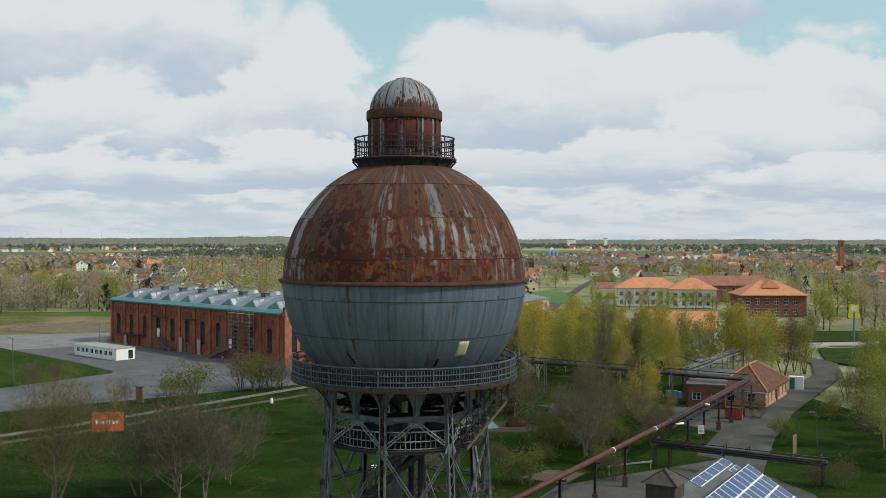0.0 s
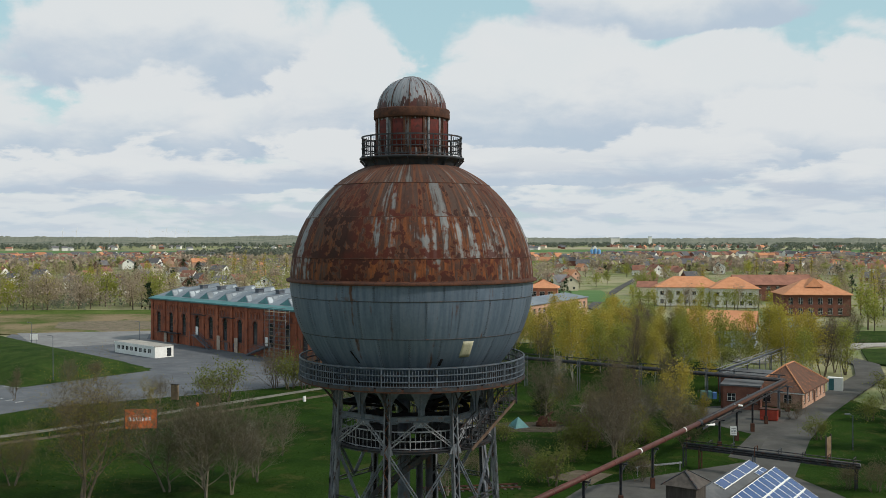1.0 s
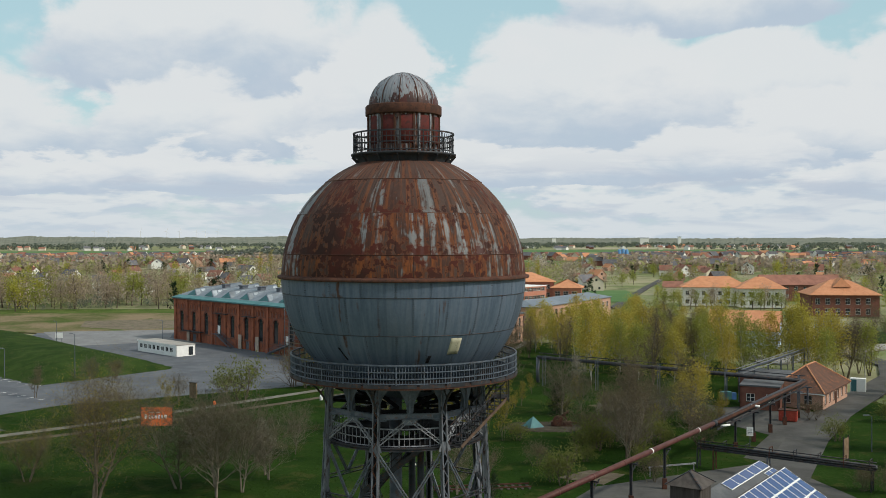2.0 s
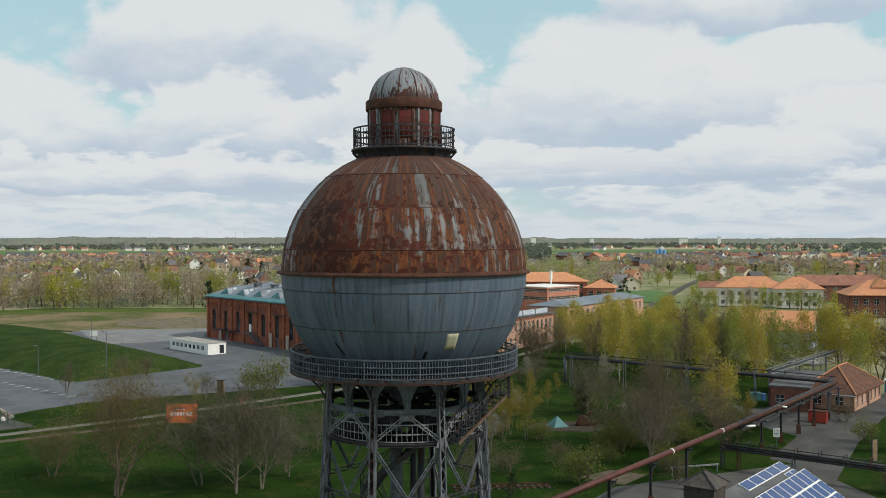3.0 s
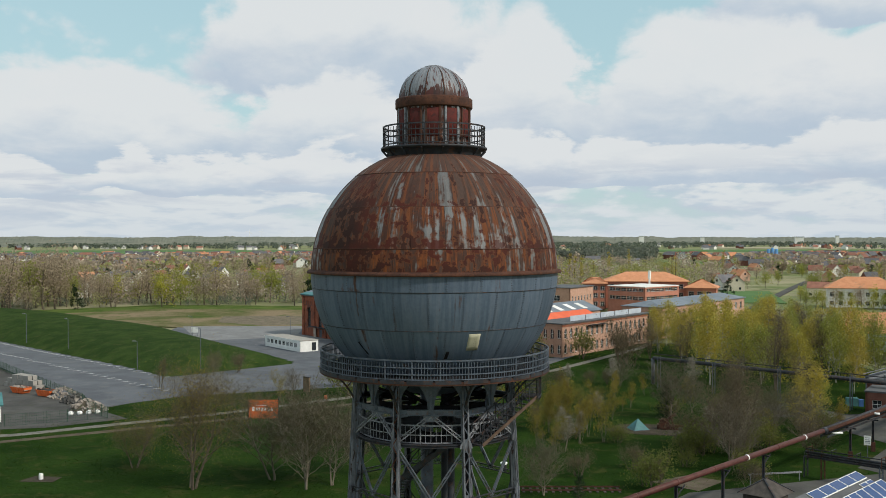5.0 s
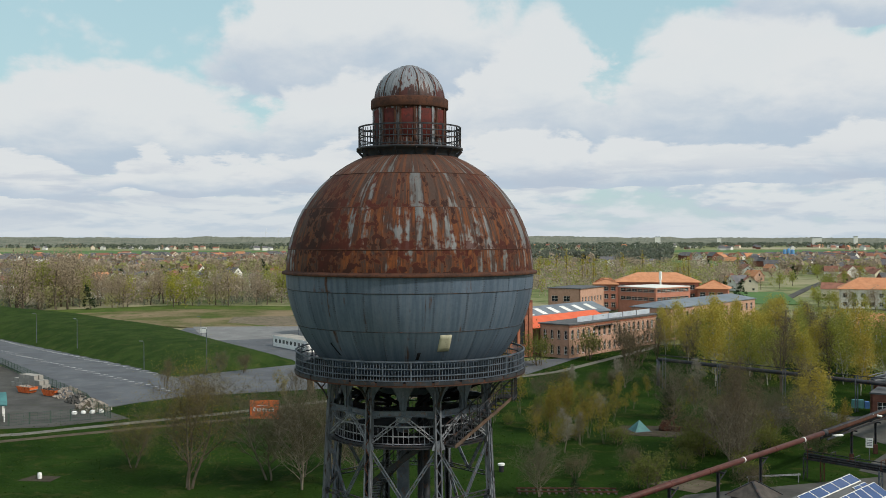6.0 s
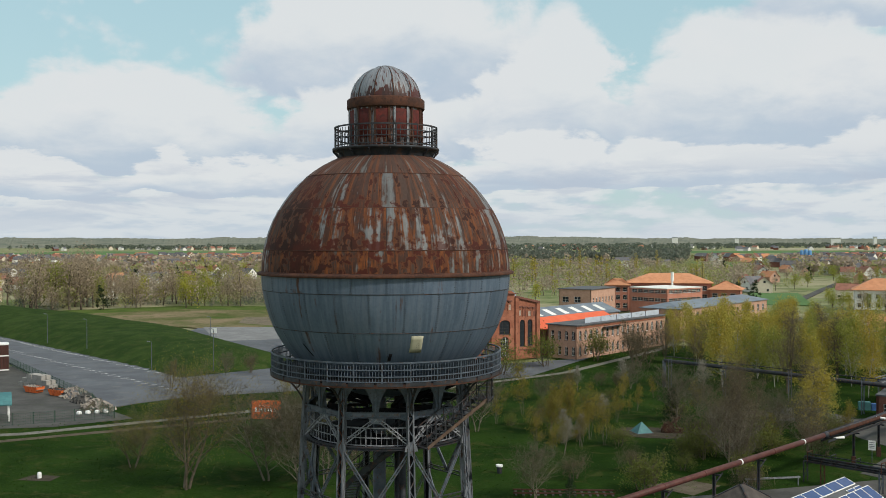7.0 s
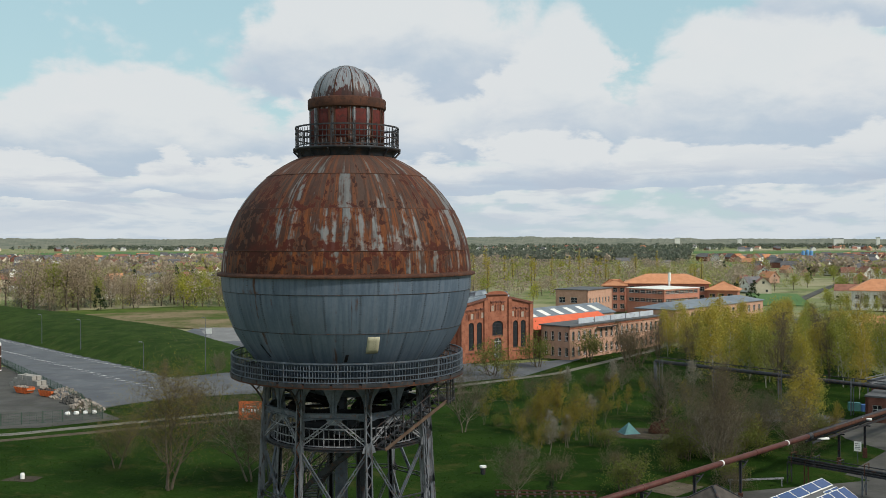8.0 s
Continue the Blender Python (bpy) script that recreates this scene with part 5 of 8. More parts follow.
def outdoor_stair(o, run, rise, wide, sgn, name="outdoor_stair"):
    """A steel flight along the hall with landing, rails and posts."""
    ob = thing(name, along(HA, HD) @ pose(o, -0.5, 0), "galvanised steel outdoor stair up to a landing", "stair")
    n = int(rise / 0.19)
    for i in range(n):
        part("tread", Geo().box((sgn * run * i / n, -wide - 0.2, rise * (1 - i / n) - 0.05), (sgn * run * (i + 1) / n, -0.2, rise * (1 - i / n))), STEEL_G, ob)
    for y in (-wide - 0.2, -0.2):
        part("stringer", Geo().bar((0, y, rise), (sgn * run, y, 0.1), 0.06, 0.3), STEEL_G, ob)
        g = Geo().bar((0, y, rise + 1.0), (sgn * run, y, 1.1), 0.06, 0.06).bar((0, y, rise + 0.5), (sgn * run, y, 0.6), 0.04, 0.04)
        for i in range(6):
            g.rod((sgn * run * i / 5, y, rise * (1 - i / 5)), (sgn * run * i / 5, y, rise * (1 - i / 5) + 1.0), 0.03, None, 4)
        part("handrail", g, STEEL_G, ob)
    part("landing", Geo().box((-sgn * 2.4, -wide - 0.2, rise - 0.1), (0, -0.15, rise)), STEEL_G, ob)
    for x in (-sgn * 2.2, -sgn * 0.2):
        part("post", Geo().rod((x, -wide - 0.1, 0), (x, -wide - 0.1, rise + 1.0), 0.05, None, 6), STEEL_G, ob)
    part("door", Geo().box((-sgn * 1.8, 0.18, rise), (-sgn * 0.6, 0.26, rise + 2.1)), FRAME_W, ob, "white door")
    return ob


outdoor_stair(26.0, 7.0, 3.1, 1.2, 1)
outdoor_stair(57.5, -8.0, 2.6, 1.2, 1)
# scaffold before the right bays
scaffold = thing("scaffold", along(HA, HD) @ pose(58.5, -1.4, 0), "tubular steel scaffold with boarded lifts", "scaffold")
for i in range(5):
    for y in (0, -1.1):
        part("standard", Geo().rod((i * 2.1, y, 0), (i * 2.1, y, 11.6), 0.06, None, 5), STEEL_P, scaffold)
for z in range(1, 7):
    part("deck", Geo().box((-0.2, -1.15, z * 1.85 - 0.06), (8.6, 0.05, z * 1.85)), WOOD, scaffold)
    part("ledger", Geo().rod((-0.3, -1.1, z * 1.85 + 1.0), (8.7, -1.1, z * 1.85 + 1.0), 0.05, None, 5), STEEL_P, scaffold)
part("brace", Geo().rod((0, -1.12, 0), (8.4, -1.12, 11), 0.05, None, 5), STEEL_P, scaffold)

# -- white office container row
cont = thing("office_container", along((-89.2, 238.4), (14.0, -12.0)), "row of white flat-roofed office containers with dark windows", "container")
cw = [(1.0 + 2.05 * k, 2.3 + 2.05 * k, 0.95, 2.05, False) for k in range(8)]
body = part("body", wall_geo(Geo(), I4, 18.4, 2.65, cw, 0.12), FRAME_W, cont)
part("body", wall_geo(Geo(), pose(18.4, 0, 0, 0, 0, 90), 5.0, 2.65, [(3.2, 4.4, 0.2, 2.2, False)], 0.12), FRAME_W, cont)
part("body", wall_geo(Geo(), pose(18.4, 5, 0, 0, 0, 180), 18.4, 2.65, [], 0.12).face((0, 0, 0), (0, 5, 0), (0, 5, 2.65), (0, 0, 2.65)), FRAME_W, cont)
for h in cw:
    window(body, I4, h, FRAME_W, 1, 0, 0.03, None, False)
window(body, pose(18.4, 0, 0, 0, 0, 90), (3.2, 4.4, 0.2, 2.2, False), STEEL_D, 0, 0, 0.03, None, False)
part("roof", Geo().box((-0.1, -0.1, 2.65), (18.5, 5.1, 2.78)), PAVED, cont, "flat pale grey roof")
for k in range(4):
    part("roof_edge", Geo().box((-0.12 + 4.65 * k, -0.13, 2.5), (4.45 + 4.65 * k, -0.102, 2.80)), FRAME_W, cont)

# -- works buildings beside the hall
D = Vector((0.45, 0.893)).normalized()
P = Vector((-D.y, D.x))
C0 = Vector((-12.4, 228.4))
works, wm = block("works_building", C0, D, 41.3, 7.9, 7.6, BRICK_P, "flat", ROOF_FELT, 0, "two-storey pink brick works building with a flat felt roof", "works building",
                  rows=((0.8, 2.9, 1.0, 2.35, 1.15), (4.3, 6.5, 1.0, 2.35, 1.15)), ends=((0.8, 2.8, 0.9, 1.9, 0.9), (4.3, 6.4, 0.9, 1.9, 0.9)), arched=True)
part("cornice", Geo().box((-0.1, -0.16, 7.0), (41.4, -0.004, 7.3)), BRICK, works)
part("canopy", Geo().box((11, -1.0, 6.6), (19, -0.17, 6.75)), STEEL_D, works)
for k in range(5):
    part("roof_rail", Geo().box((6 + 7 * k, 1.5, 7.86), (12.6 + 7 * k, 1.6, 9.1)), RAILGLASS, works, "pale bluish screen on the roof edge")
RED_FELT = surf("red_roof_sheet", (0.62, 0.11, 0.045), (0.68, 0.14, 0.06), 3.0, 0.7, bump=0.05, grain=0.1, stain=(0.5, 0.09, 0.04), amount=0.4)
o = C0 + P * 10.5 + D * 1.0
red, rm = block("linked_workshop", o, D, 34, 9.0, 6.3, BRICK_D, "gable", RED_FELT, 2.2, "workshop with a bright red-orange sheet roof", "workshop", rows=((1, 3, 1, 3, 1.6),), ends=((0.6, 2.6, 1.5, 2.6, 1.4),), arched=True)
o = C0 + P * 21.5 + D * 8
sheds, sm = block("workshop", o, D, 46, 12.0, 7.0, BRICK_P, "gable", ROOF_SLATE, 2.4, "workshop with a grey corrugated roof and skylights", "workshop", ends=((1, 3, 2, 3, 1.6),))
for k in range(7):
    part("skylight", Geo().face(*[(3 + 6 * k + dx, y, 7.0 + 2.4 * (y + 0.4) / 6.4 + 0.06) for dx, y in ((0, 1.2), (2.2, 1.2), (2.2, 4.6), (0, 4.6))]), RENDER, sheds)
block("brick_shed", (9.8, 274.4), D, 56, 12.0, 8.6, BRICK_P, "hip", ROOF_SLATE, 1.5, "long pink brick building with a low grey roof", "works building",
      rows=((1.2, 3.2, 2.0, 3.6, 1.5), (5.4, 7.4, 2.0, 3.6, 1.5)), ends=((5.4, 7.2, 3.0, 4, 1.2),), ridge_cut=5)
block("brick_office", (-20.9, 340.5), Vector((0.32, 0.947)), 20.3, 12.0, 10.0, BRICK_P, "flat", ROOF_FELT, 0, "brick two-storey office with a dark flat roof", "office", rows=((1.5, 3.4, 1.5, 2.6, 1.1), (5.4, 7.2, 1.5, 2.6, 1.1)), ends=((1.4, 3.2, 1.2, 4.5, 2.4), (5.6, 7.5, 1.2, 4.5, 2.4)))
ROSE = surf("rose_brick", (0.40, 0.17, 0.115), (0.47, 0.21, 0.15), 2.0, 0.9, bump=0.1, grain=0.2)
block("town_hall", (-11.7, 388), Vector((1, 0.06)), 31, 16, 10.5, ROSE, "hip", TILE_O, 3.4, "large rose-brick office block with an orange hipped roof", "office", rows=((1.2, 3, 1.5, 2.9, 1.8), (4.4, 6.2, 1.5, 2.9, 1.8), (7.6, 9.4, 1.5, 2.9, 1.8)), over=0.9, group="office wings")
block("office_wing", (-19.4, 380.5), Vector((1, 0.05)), 8.2, 12, 9.9, ROSE, "hip", TILE_O, 2.2, "rose-brick office wing with an orange hipped roof", "office", rows=((1.2, 3, 1, 2.6, 1.6), (4.4, 6.2, 1, 2.6, 1.6), (7.4, 9.0, 1, 2.6, 1.6)), over=0.9, group="office wings")
block("office_wing", (18.4, 384.5), Vector((0.99, -0.1)), 11.0, 12, 8.4, ROSE, "hip", TILE_O, 3.0, "rose-brick office wing with an orange hipped roof", "office", rows=((1.2, 3, 1, 3.2, 2.0), (5.2, 7.0, 1, 3.2, 2.0)), over=0.9, group="office wings")
blk, bm_ = block("flat_office", (3.8, 358), Vector((0.6, 0.8)), 20, 17, 9.6, ROSE, "flat", RENDER, 0, "flat-roofed rose office block with ribbon windows", "office", rows=((5.0, 6.3, 1, 2.6, 2.4), (8.0, 9.2, 1, 2.6, 2.4)), ends=((5.0, 6.3, 1, 2.6, 2.4), (8.0, 9.2, 1, 2.6, 2.4)), over=0.1)
part("mast", Geo().rod((13, 8, 10.2), (13, 8, 15.2), 0.35, 0.3, 8).box((12.6, 7.6, 12), (13.4, 8.4, 15)), RENDER, blk, "pale antenna mast")
# -- town blocks beyond the birches
block("care_home", (72, 408), Vector((0.99, -0.13)), 26, 14, 7.6, RENDER, "hip", TILE_O, 4.2, "white-rendered block with brick base and orange hipped roof", "town block", rows=((1.0, 2.6, 1.2, 3.2, 1.5), (4.4, 6.0, 1.2, 3.2, 1.5)), over=0.8, group="orange-roofed blocks")
block("care_home", (92, 398), Vector((0.99, -0.13)), 18, 15, 7.6, RENDER, "hip", TILE_O, 4.4, "white-rendered block with brick base and orange hipped roof", "town block", rows=((1.0, 2.6, 1.2, 3.2, 1.5), (4.4, 6.0, 1.2, 3.2, 1.5)), over=0.8, group="orange-roofed blocks")
v3, m3 = block("villa", (108, 356), Vector((0.998, -0.05)), 23, 17, 7.6, BRICK_D, "hip", TILE_O, 5.0, "dark brick villa with an orange hipped roof and dormer", "villa", rows=((0.6, 2.8, 1.4, 3.4, 1.6), (4.2, 6.4, 1.4, 3.4, 1.6)), over=0.8)
part("dormer", Geo().face((8, 3, 10.1), (14.5, 3, 10.1), (11.2, 3.6, 13.4)).face((14.5, 3, 10.1), (13, 9, 12.4), (11.2, 9, 13.4), (11.2, 3.6, 13.4)).face((8, 3, 10.1), (11.2, 3.6, 13.4), (11.2, 9, 13.4), (9.4, 9, 12.4)), TILE_O, v3)
block("red_roofed_block", (112, 440), Vector((0.98, 0.05)), 34, 12, 7.0, BRICK_D, "gable", TILE_R, 4.2, "long brick block with a red tiled roof", "town block", rows=((1.4, 3.0, 1.5, 4, 1.6), (4.6, 6.2, 1.5, 4, 1.6)))
block("gabled_house", (53.5, 258), Vector((0.945, -0.327)), 17.0, 13.0, 4.4, BLUE_PALE, "gable", TILE_O, 4.6, "pale blue clad house with an orange gable roof", "house", rows=((1, 2.4, 2, 4, 1.5),), ends=((1.0, 2.4, 2, 4.2, 1.6),), over=0.5)

# plan places: kind, x, y, size, form
LAWN_TREES = [
    ('willow', -40.7, 102.3, 1.0, 0),
    ('willow', -52.0, 110.0, 0.55, 1),
    ('bare_pale', -33.4, 108.2, 1.12, 0),
    ('bare_pale', -28.3, 104.6, 1.12, 1),
    ('bare_pale', -25.9, 106.8, 1.0, 2),
    ('bare_white', -25.4, 114.8, 0.85, 0),
    ('bare_pale', -30.2, 110.3, 0.95, 2),
    ('bush_green', -43.2, 167.7, 1.6, 0),
    ('bush_green', -49.1, 176.8, 0.8, 1),
    ('bush_brown', -37.3, 183.4, 1.4, 430),
    ('bush_green', -34.4, 182.0, 1.6, 455),
    ('bush_brown', -32.0, 183.4, 1.5, 480),
    ('bush_brown', -30.5, 186.8, 1.1, 500),
    ('bush_brown', -75.4, 190.5, 0.9, 1),
    ('bush_brown', -60.5, 145.4, 1.0, 2),
    ('birch_young', -52.2, 157.0, 0.8, 0),
    ('bare_brown', -79.7, 167.1, 0.5, 1),
    ('bare_pale', -53.6, 165.6, 0.45, 1),
    ('bare_pale', -78.2, 186.0, 0.5, 1),
    ('bare_pale', -24.5, 112.6, 0.7, 1),
    ('bare_pale', -24.5, 126.2, 0.6, 2),
    ('bare_pale', -16.4, 141.9, 0.95, 0),
    ('birch_young', -12.2, 156.9, 1.1, 1),
    ('birch_young', -4.4, 140.8, 1.2, 0),
    ('birch_young', -3.1, 143.1, 1.2, 2),
    ('birch_young', 0.1, 139.9, 1.1, 1),
    ('birch_young', 2.4, 136.7, 1.0, 0),
    ('birch_young', -5.8, 142.4, 1.0, 2),
    ('birch_young', -5.8, 131.0, 0.8, 0),
    ('bare_pale', -2.2, 107.6, 0.62, 1),
    ('bush_brown', 0.6, 117.2, 0.7, 0),
    ('bare_pale', 2.5, 187.3, 0.55, 2),
    ('bush_green', -24.5, 199.9, 1.7, 0),
    ('bush_green', -17.7, 215.1, 1.6, 1),
    ('bush_green', -7.6, 227.6, 1.6, 2),
    ('bush_brown', 1.1, 229.6, 1.8, 0),
    ('bush_brown', 3.5, 220.2, 1.5, 1),
    ('bare_brown', 0.8, 224.4, 0.8, 0),
    ('bush_lime', -19.8, 196.9, 0.9, 1),
    ('bare_pale', 11.2, 156.4, 0.85, 1),
    ('bare_white', 15.3, 180.6, 0.8, 1),
    ('bush_green', 14.9, 131.2, 1.05, 1),
    ('bush_brown', 12.7, 135.6, 1.1, 2),
    ('bare_brown', 18.3, 127.3, 1.05, 1),
    ('bare_brown', 19.7, 132.4, 0.95, 2),
    ('bare_brown', 17.7, 136.9, 0.8, 0),
    ('birch', 30.3, 149.4, 0.85, 0),
    ('bush_lime', 9.6, 112.2, 1.15, 0),
    ('bush_green', 8.5, 114.0, 0.8, 1),
    ('spruce', 1.7, 105.2, 0.5, 0),
    ('spruce', 10.5, 156.9, 0.85, 1),
    ('bush_brown', 6.7, 121.5, 0.7, 2),
    ('bush_brown', 29.0, 132.9, 1.2, 1),
    ('bush_green', 22.9, 135.5, 1.0, 0),
    ('bush_brown', 19.6, 131.6, 0.9, 1),
    ('birch', 30.2, 154.8, 0.6, 2),
    ('bush_green', 30.3, 167.3, 1.0, 2),
    ('bare_brown', 30.7, 154.6, 0.8, 1),
    ('birch_young', 2.6, 153.3, 0.8, 1),
    ('birch_green', 32.4, 156.2, 0.6, 1),
    ('bare_brown', 69.8, 202.2, 1.0, 0),
    ('bare_brown', 75.2, 210.9, 0.9, 2),
    ('bush_lime', 110.0, 292.2, 1.1, 0),
    ('bush_lime', 119.0, 275.8, 0.9, 1),
    ('bush_brown', 45.0, 110.9, 0.7, 1),
    ('bush_brown', 42.3, 112.2, 0.6, 1),
    ('bush_brown', 19.6, 114.3, 0.7, 2),
    ('bush_green', 48.1, 139.2, 0.8, 1),
    ('bush_brown', 49.4, 154.6, 0.7, 0),
]
NAMED_HOUSES = [(0, -182.1, 470.0, 40, 1.0), (5, -216.1, 500.0, 20, 0.9), (3, -130.9, 520.0, 60, 0.9), (1, -187.1, 600.0, -20, 0.9), (1, -322.8, 452.9, -10, 1.0), (0, -258.1, 407.9, -35, 1.0), (2, -239.0, 454.2, 15, 0.9), (0, -235.5, 496.5, 30, 0.9), (1, -337.2, 449.1, 10, 0.9), (0, -187.5, 441.2, -30, 0.95), (5, -248.3, 438.8, -60, 0.9)]
LAMPS = [(-82.6, 189.0, 9, False), (-97.1, 189.2, 6, False), (-130.5, 215.3, 8, False), (-150.9, 227.8, 8, False), (50.5, 132.8, 4.6, False), (97.4, 292.2, 7, False), (-224.6, 372.6, 7, False), (-116.2, 251.4, 6, False), (-89.2, 255.6, 6, False)]

# ---- works yard: pipes, cottage, sheds, signs ----
PZ = 4.9
BEND, FAR_END, TEE = Vector((28.7, 125.0, PZ)), Vector((50.4, 162.5, PZ)), Vector((8.4, 191.5, PZ))
NEAR_END = BEND - U * 52
pipe = thing("red_pipeline", pose(0, 0, 0), "red-oxide painted steel pipeline on tall posts", "pipeline")
part("pipe", Geo().rod(NEAR_END, BEND, 0.29, None, 16), PIPE_RED, pipe, "", True)
part("bend_joint", Geo().rod(BEND - U * 0.3, BEND + U * 0.6, 0.36, None, 16), STEEL_D, pipe, "black flanged joint", True)
for k in range(7):
    c = BEND - U * (5.5 + 7 * k)
    part("pipe_collar", Geo().rod(c, c + U * 0.22, 0.315, None, 16), FRAME_W if k in (0, 2) else PIPE_RED, pipe, "", True)


def post(parent_ob, p, top, mat=None, arm=None):
    """A pipe support: H-section post, foot and cross arm."""
    mat = mat or STEEL_D
    q = Vector((p[0], p[1], 0))
    part("post", Geo().bar(q + Vector((0, 0, -0.2)), q + Vector((0, 0, top)), 0.26, 0.05, U).bar(q + Vector((-0.10, 0, -0.2)), q + Vector((-0.10, 0, top)), 0.04, 0.22, U).bar(q + Vector((0.10, 0, -0.2)), q + Vector((0.10, 0, top)), 0.04, 0.22, U), mat, parent_ob)
    part("post_arm", Geo().bar(q + Vector((0, 0, top)) - V * 0.7, q + Vector((0, 0, top)) + V * 0.7, 0.18, 0.16), mat, parent_ob)
    part("post_foot", Geo().box((-0.25, -0.25, -0.1), (0.25, 0.25, 1.2), Matrix.Translation(q)), RUST, parent_ob)


for s in (15.6, 24.5, 33.5, 42):
    post(pipe, BEND - U * s, PZ - 0.38)
    part("strut", Geo().bar(BEND - U * s + Vector((0, 0, -1.4)), BEND - U * (s - 1.6) + Vector((0, 0, -0.5)), 0.1, 0.1), STEEL_D, pipe)
double = thing("pipe_bridge", pose(0, 0, 0), "dark lagged twin pipes on a steel pipe bridge", "pipeline")
for s, z, r in ((-0.28, 0.0, 0.22), (0.28, 0.0, 0.26), (0.0, -0.42, 0.12)):
    part("pipe", Geo().rod(BEND + V * s + Vector((0, 0, z)) + U * 0.6, FAR_END + V * s + Vector((0, 0, z)), r, None, 10), RUST if s < 0 else STEEL_D, double, "", True)
part("truss", Geo().bar(BEND + Vector((0, 0, -0.7)) + V * 0.4, FAR_END + Vector((0, 0, -0.7)) + V * 0.4, 0.1, 0.25).bar(BEND + Vector((0, 0, -0.7)) - V * 0.4, FAR_END + Vector((0, 0, -0.7)) - V * 0.4, 0.1, 0.25), STEEL_D, double)
for s in (8, 15.5, 23, 30, 37, 42.5):
    post(double, BEND + U * s, PZ - 0.85, STEEL_D if s < 35 else STEEL_G)
part("valve", Geo().rod(BEND + U * 15.5 - V * 0.8, BEND + U * 15.5 + V * 0.3, 0.15, None, 10), FRAME_W, double, "white lagged stub pipe", True)
part("valve", Geo().rod(BEND + U * 2 - V * 0.2 + Vector((0, 0, -0.6)), BEND + U * 3.2 - V * 0.9 + Vector((0, 0, -0.6)), 0.14, None, 10), FRAME_W, double, "", True)
cross = thing("pipe_bridge", pose(0, 0, 0), "long dark pipe bridge on slim posts before the birches", "pipeline")
part("pipe", Geo().rod(FAR_END, TEE, 0.34, None, 12), STEEL_D, cross, "", True)
part("pipe", Geo().rod(FAR_END + U * 0.9 + Vector((0, 0, -0.1)), TEE + U * 0.9 + Vector((0, 0, -0.1)), 0.22, None, 10), STEEL_D, cross, "", True)
part("pipe", Geo().rod(FAR_END + U * 0.5 + Vector((0, 0, 0.75)), TEE + U * 0.5 + Vector((0, 0, 0.75)), 0.08, None, 6), STEEL_D, cross)
part("down_pipe", Geo().rod(TEE, TEE + Vector((0, 0, -5)), 0.34, None, 12), STEEL_G, cross, "", True)
for s in (1.0, 13, 25, 37, 48):
    for e in (0.0, 0.9):
        part("post", Geo().bar((FAR_END + V * s + U * e) * Vector((1, 1, 0)), FAR_END + V * s + U * e + Vector((0, 0, 0.8)), 0.16, 0.16), STEEL_G, cross)
    part("post_arm", Geo().bar(FAR_END + V * s - U * 0.4 + Vector((0, 0, -0.4)), FAR_END + V * s + U * 1.3 + Vector((0, 0, -0.4)), 0.16, 0.16), STEEL_D, cross)
rear = thing("pipe_bridge", pose(0, 0, 0), "pale lattice pipe bridge running off into the trees", "pipeline")
R0 = Vector((42.0, 171.0, PZ))
for s in (-0.5, 0.5):
    part("chord", Geo().bar(R0 + V * s, R0 + U * 40 + V * s, 0.12, 0.12), STEEL_P, rear)
    part("chord", Geo().bar(R0 + V * s + Vector((0, 0, 0.7)), R0 + U * 40 + V * s + Vector((0, 0, 0.7)), 0.1, 0.1), STEEL_P, rear)
part("pipe", Geo().rod(R0 + Vector((0, 0, 0.3)), R0 + U * 40 + Vector((0, 0, 0.3)), 0.2, None, 10), STEEL_G, rear, "", True)
for s in range(0, 41, 8):
    part("post", Geo().bar((R0 + U * s) * Vector((1, 1, 0)), R0 + U * s, 0.2, 0.2), STEEL_G, rear)
low = thing("pipe_bridge", pose(0, 0, 0), "low bridge of grey lagged and dark pipes over the works road", "pipeline")
L0, L1 = Vector((26.4, 122.6, 2.8)), Vector((43.7, 111.9, 2.8))
for s, z, r, mat in ((0.22, -0.1, 0.17, STEEL_P), (-0.22, 0.1, 0.14, STEEL_D), (0.0, 0.42, 0.06, STEEL_D)):
    off = U * s + Vector((0, 0, z))
    part("pipe", Geo().rod(L0 + off, L1 + off, r, None, 12), mat, low, "", True)
for s in (-0.45, 0.45):
    part("girder", Geo().bar(L0 + U * s + Vector((0, 0, -0.4)), L1 + U * s + Vector((0, 0, -0.4)), 0.1, 0.2), STEEL_D, low)
LD = (L1 - L0).normalized()
for k in range(8):
    p = L0 + LD * (0.5 + 2.75 * k)
    part("frame", Geo().bar(p - U * 0.6 + Vector((0, 0, -0.4)), p - U * 0.6 + Vector((0, 0, 0.75)), 0.08, 0.08).bar(p - U * 0.6 + Vector((0, 0, 0.7)), p + U * 0.6 + Vector((0, 0, 0.7)), 0.08, 0.08).bar(p + U * 0.6 + Vector((0, 0, -0.4)), p + U * 0.6 + Vector((0, 0, 0.75)), 0.08, 0.08), RUST if k % 3 == 0 else STEEL_D, low)
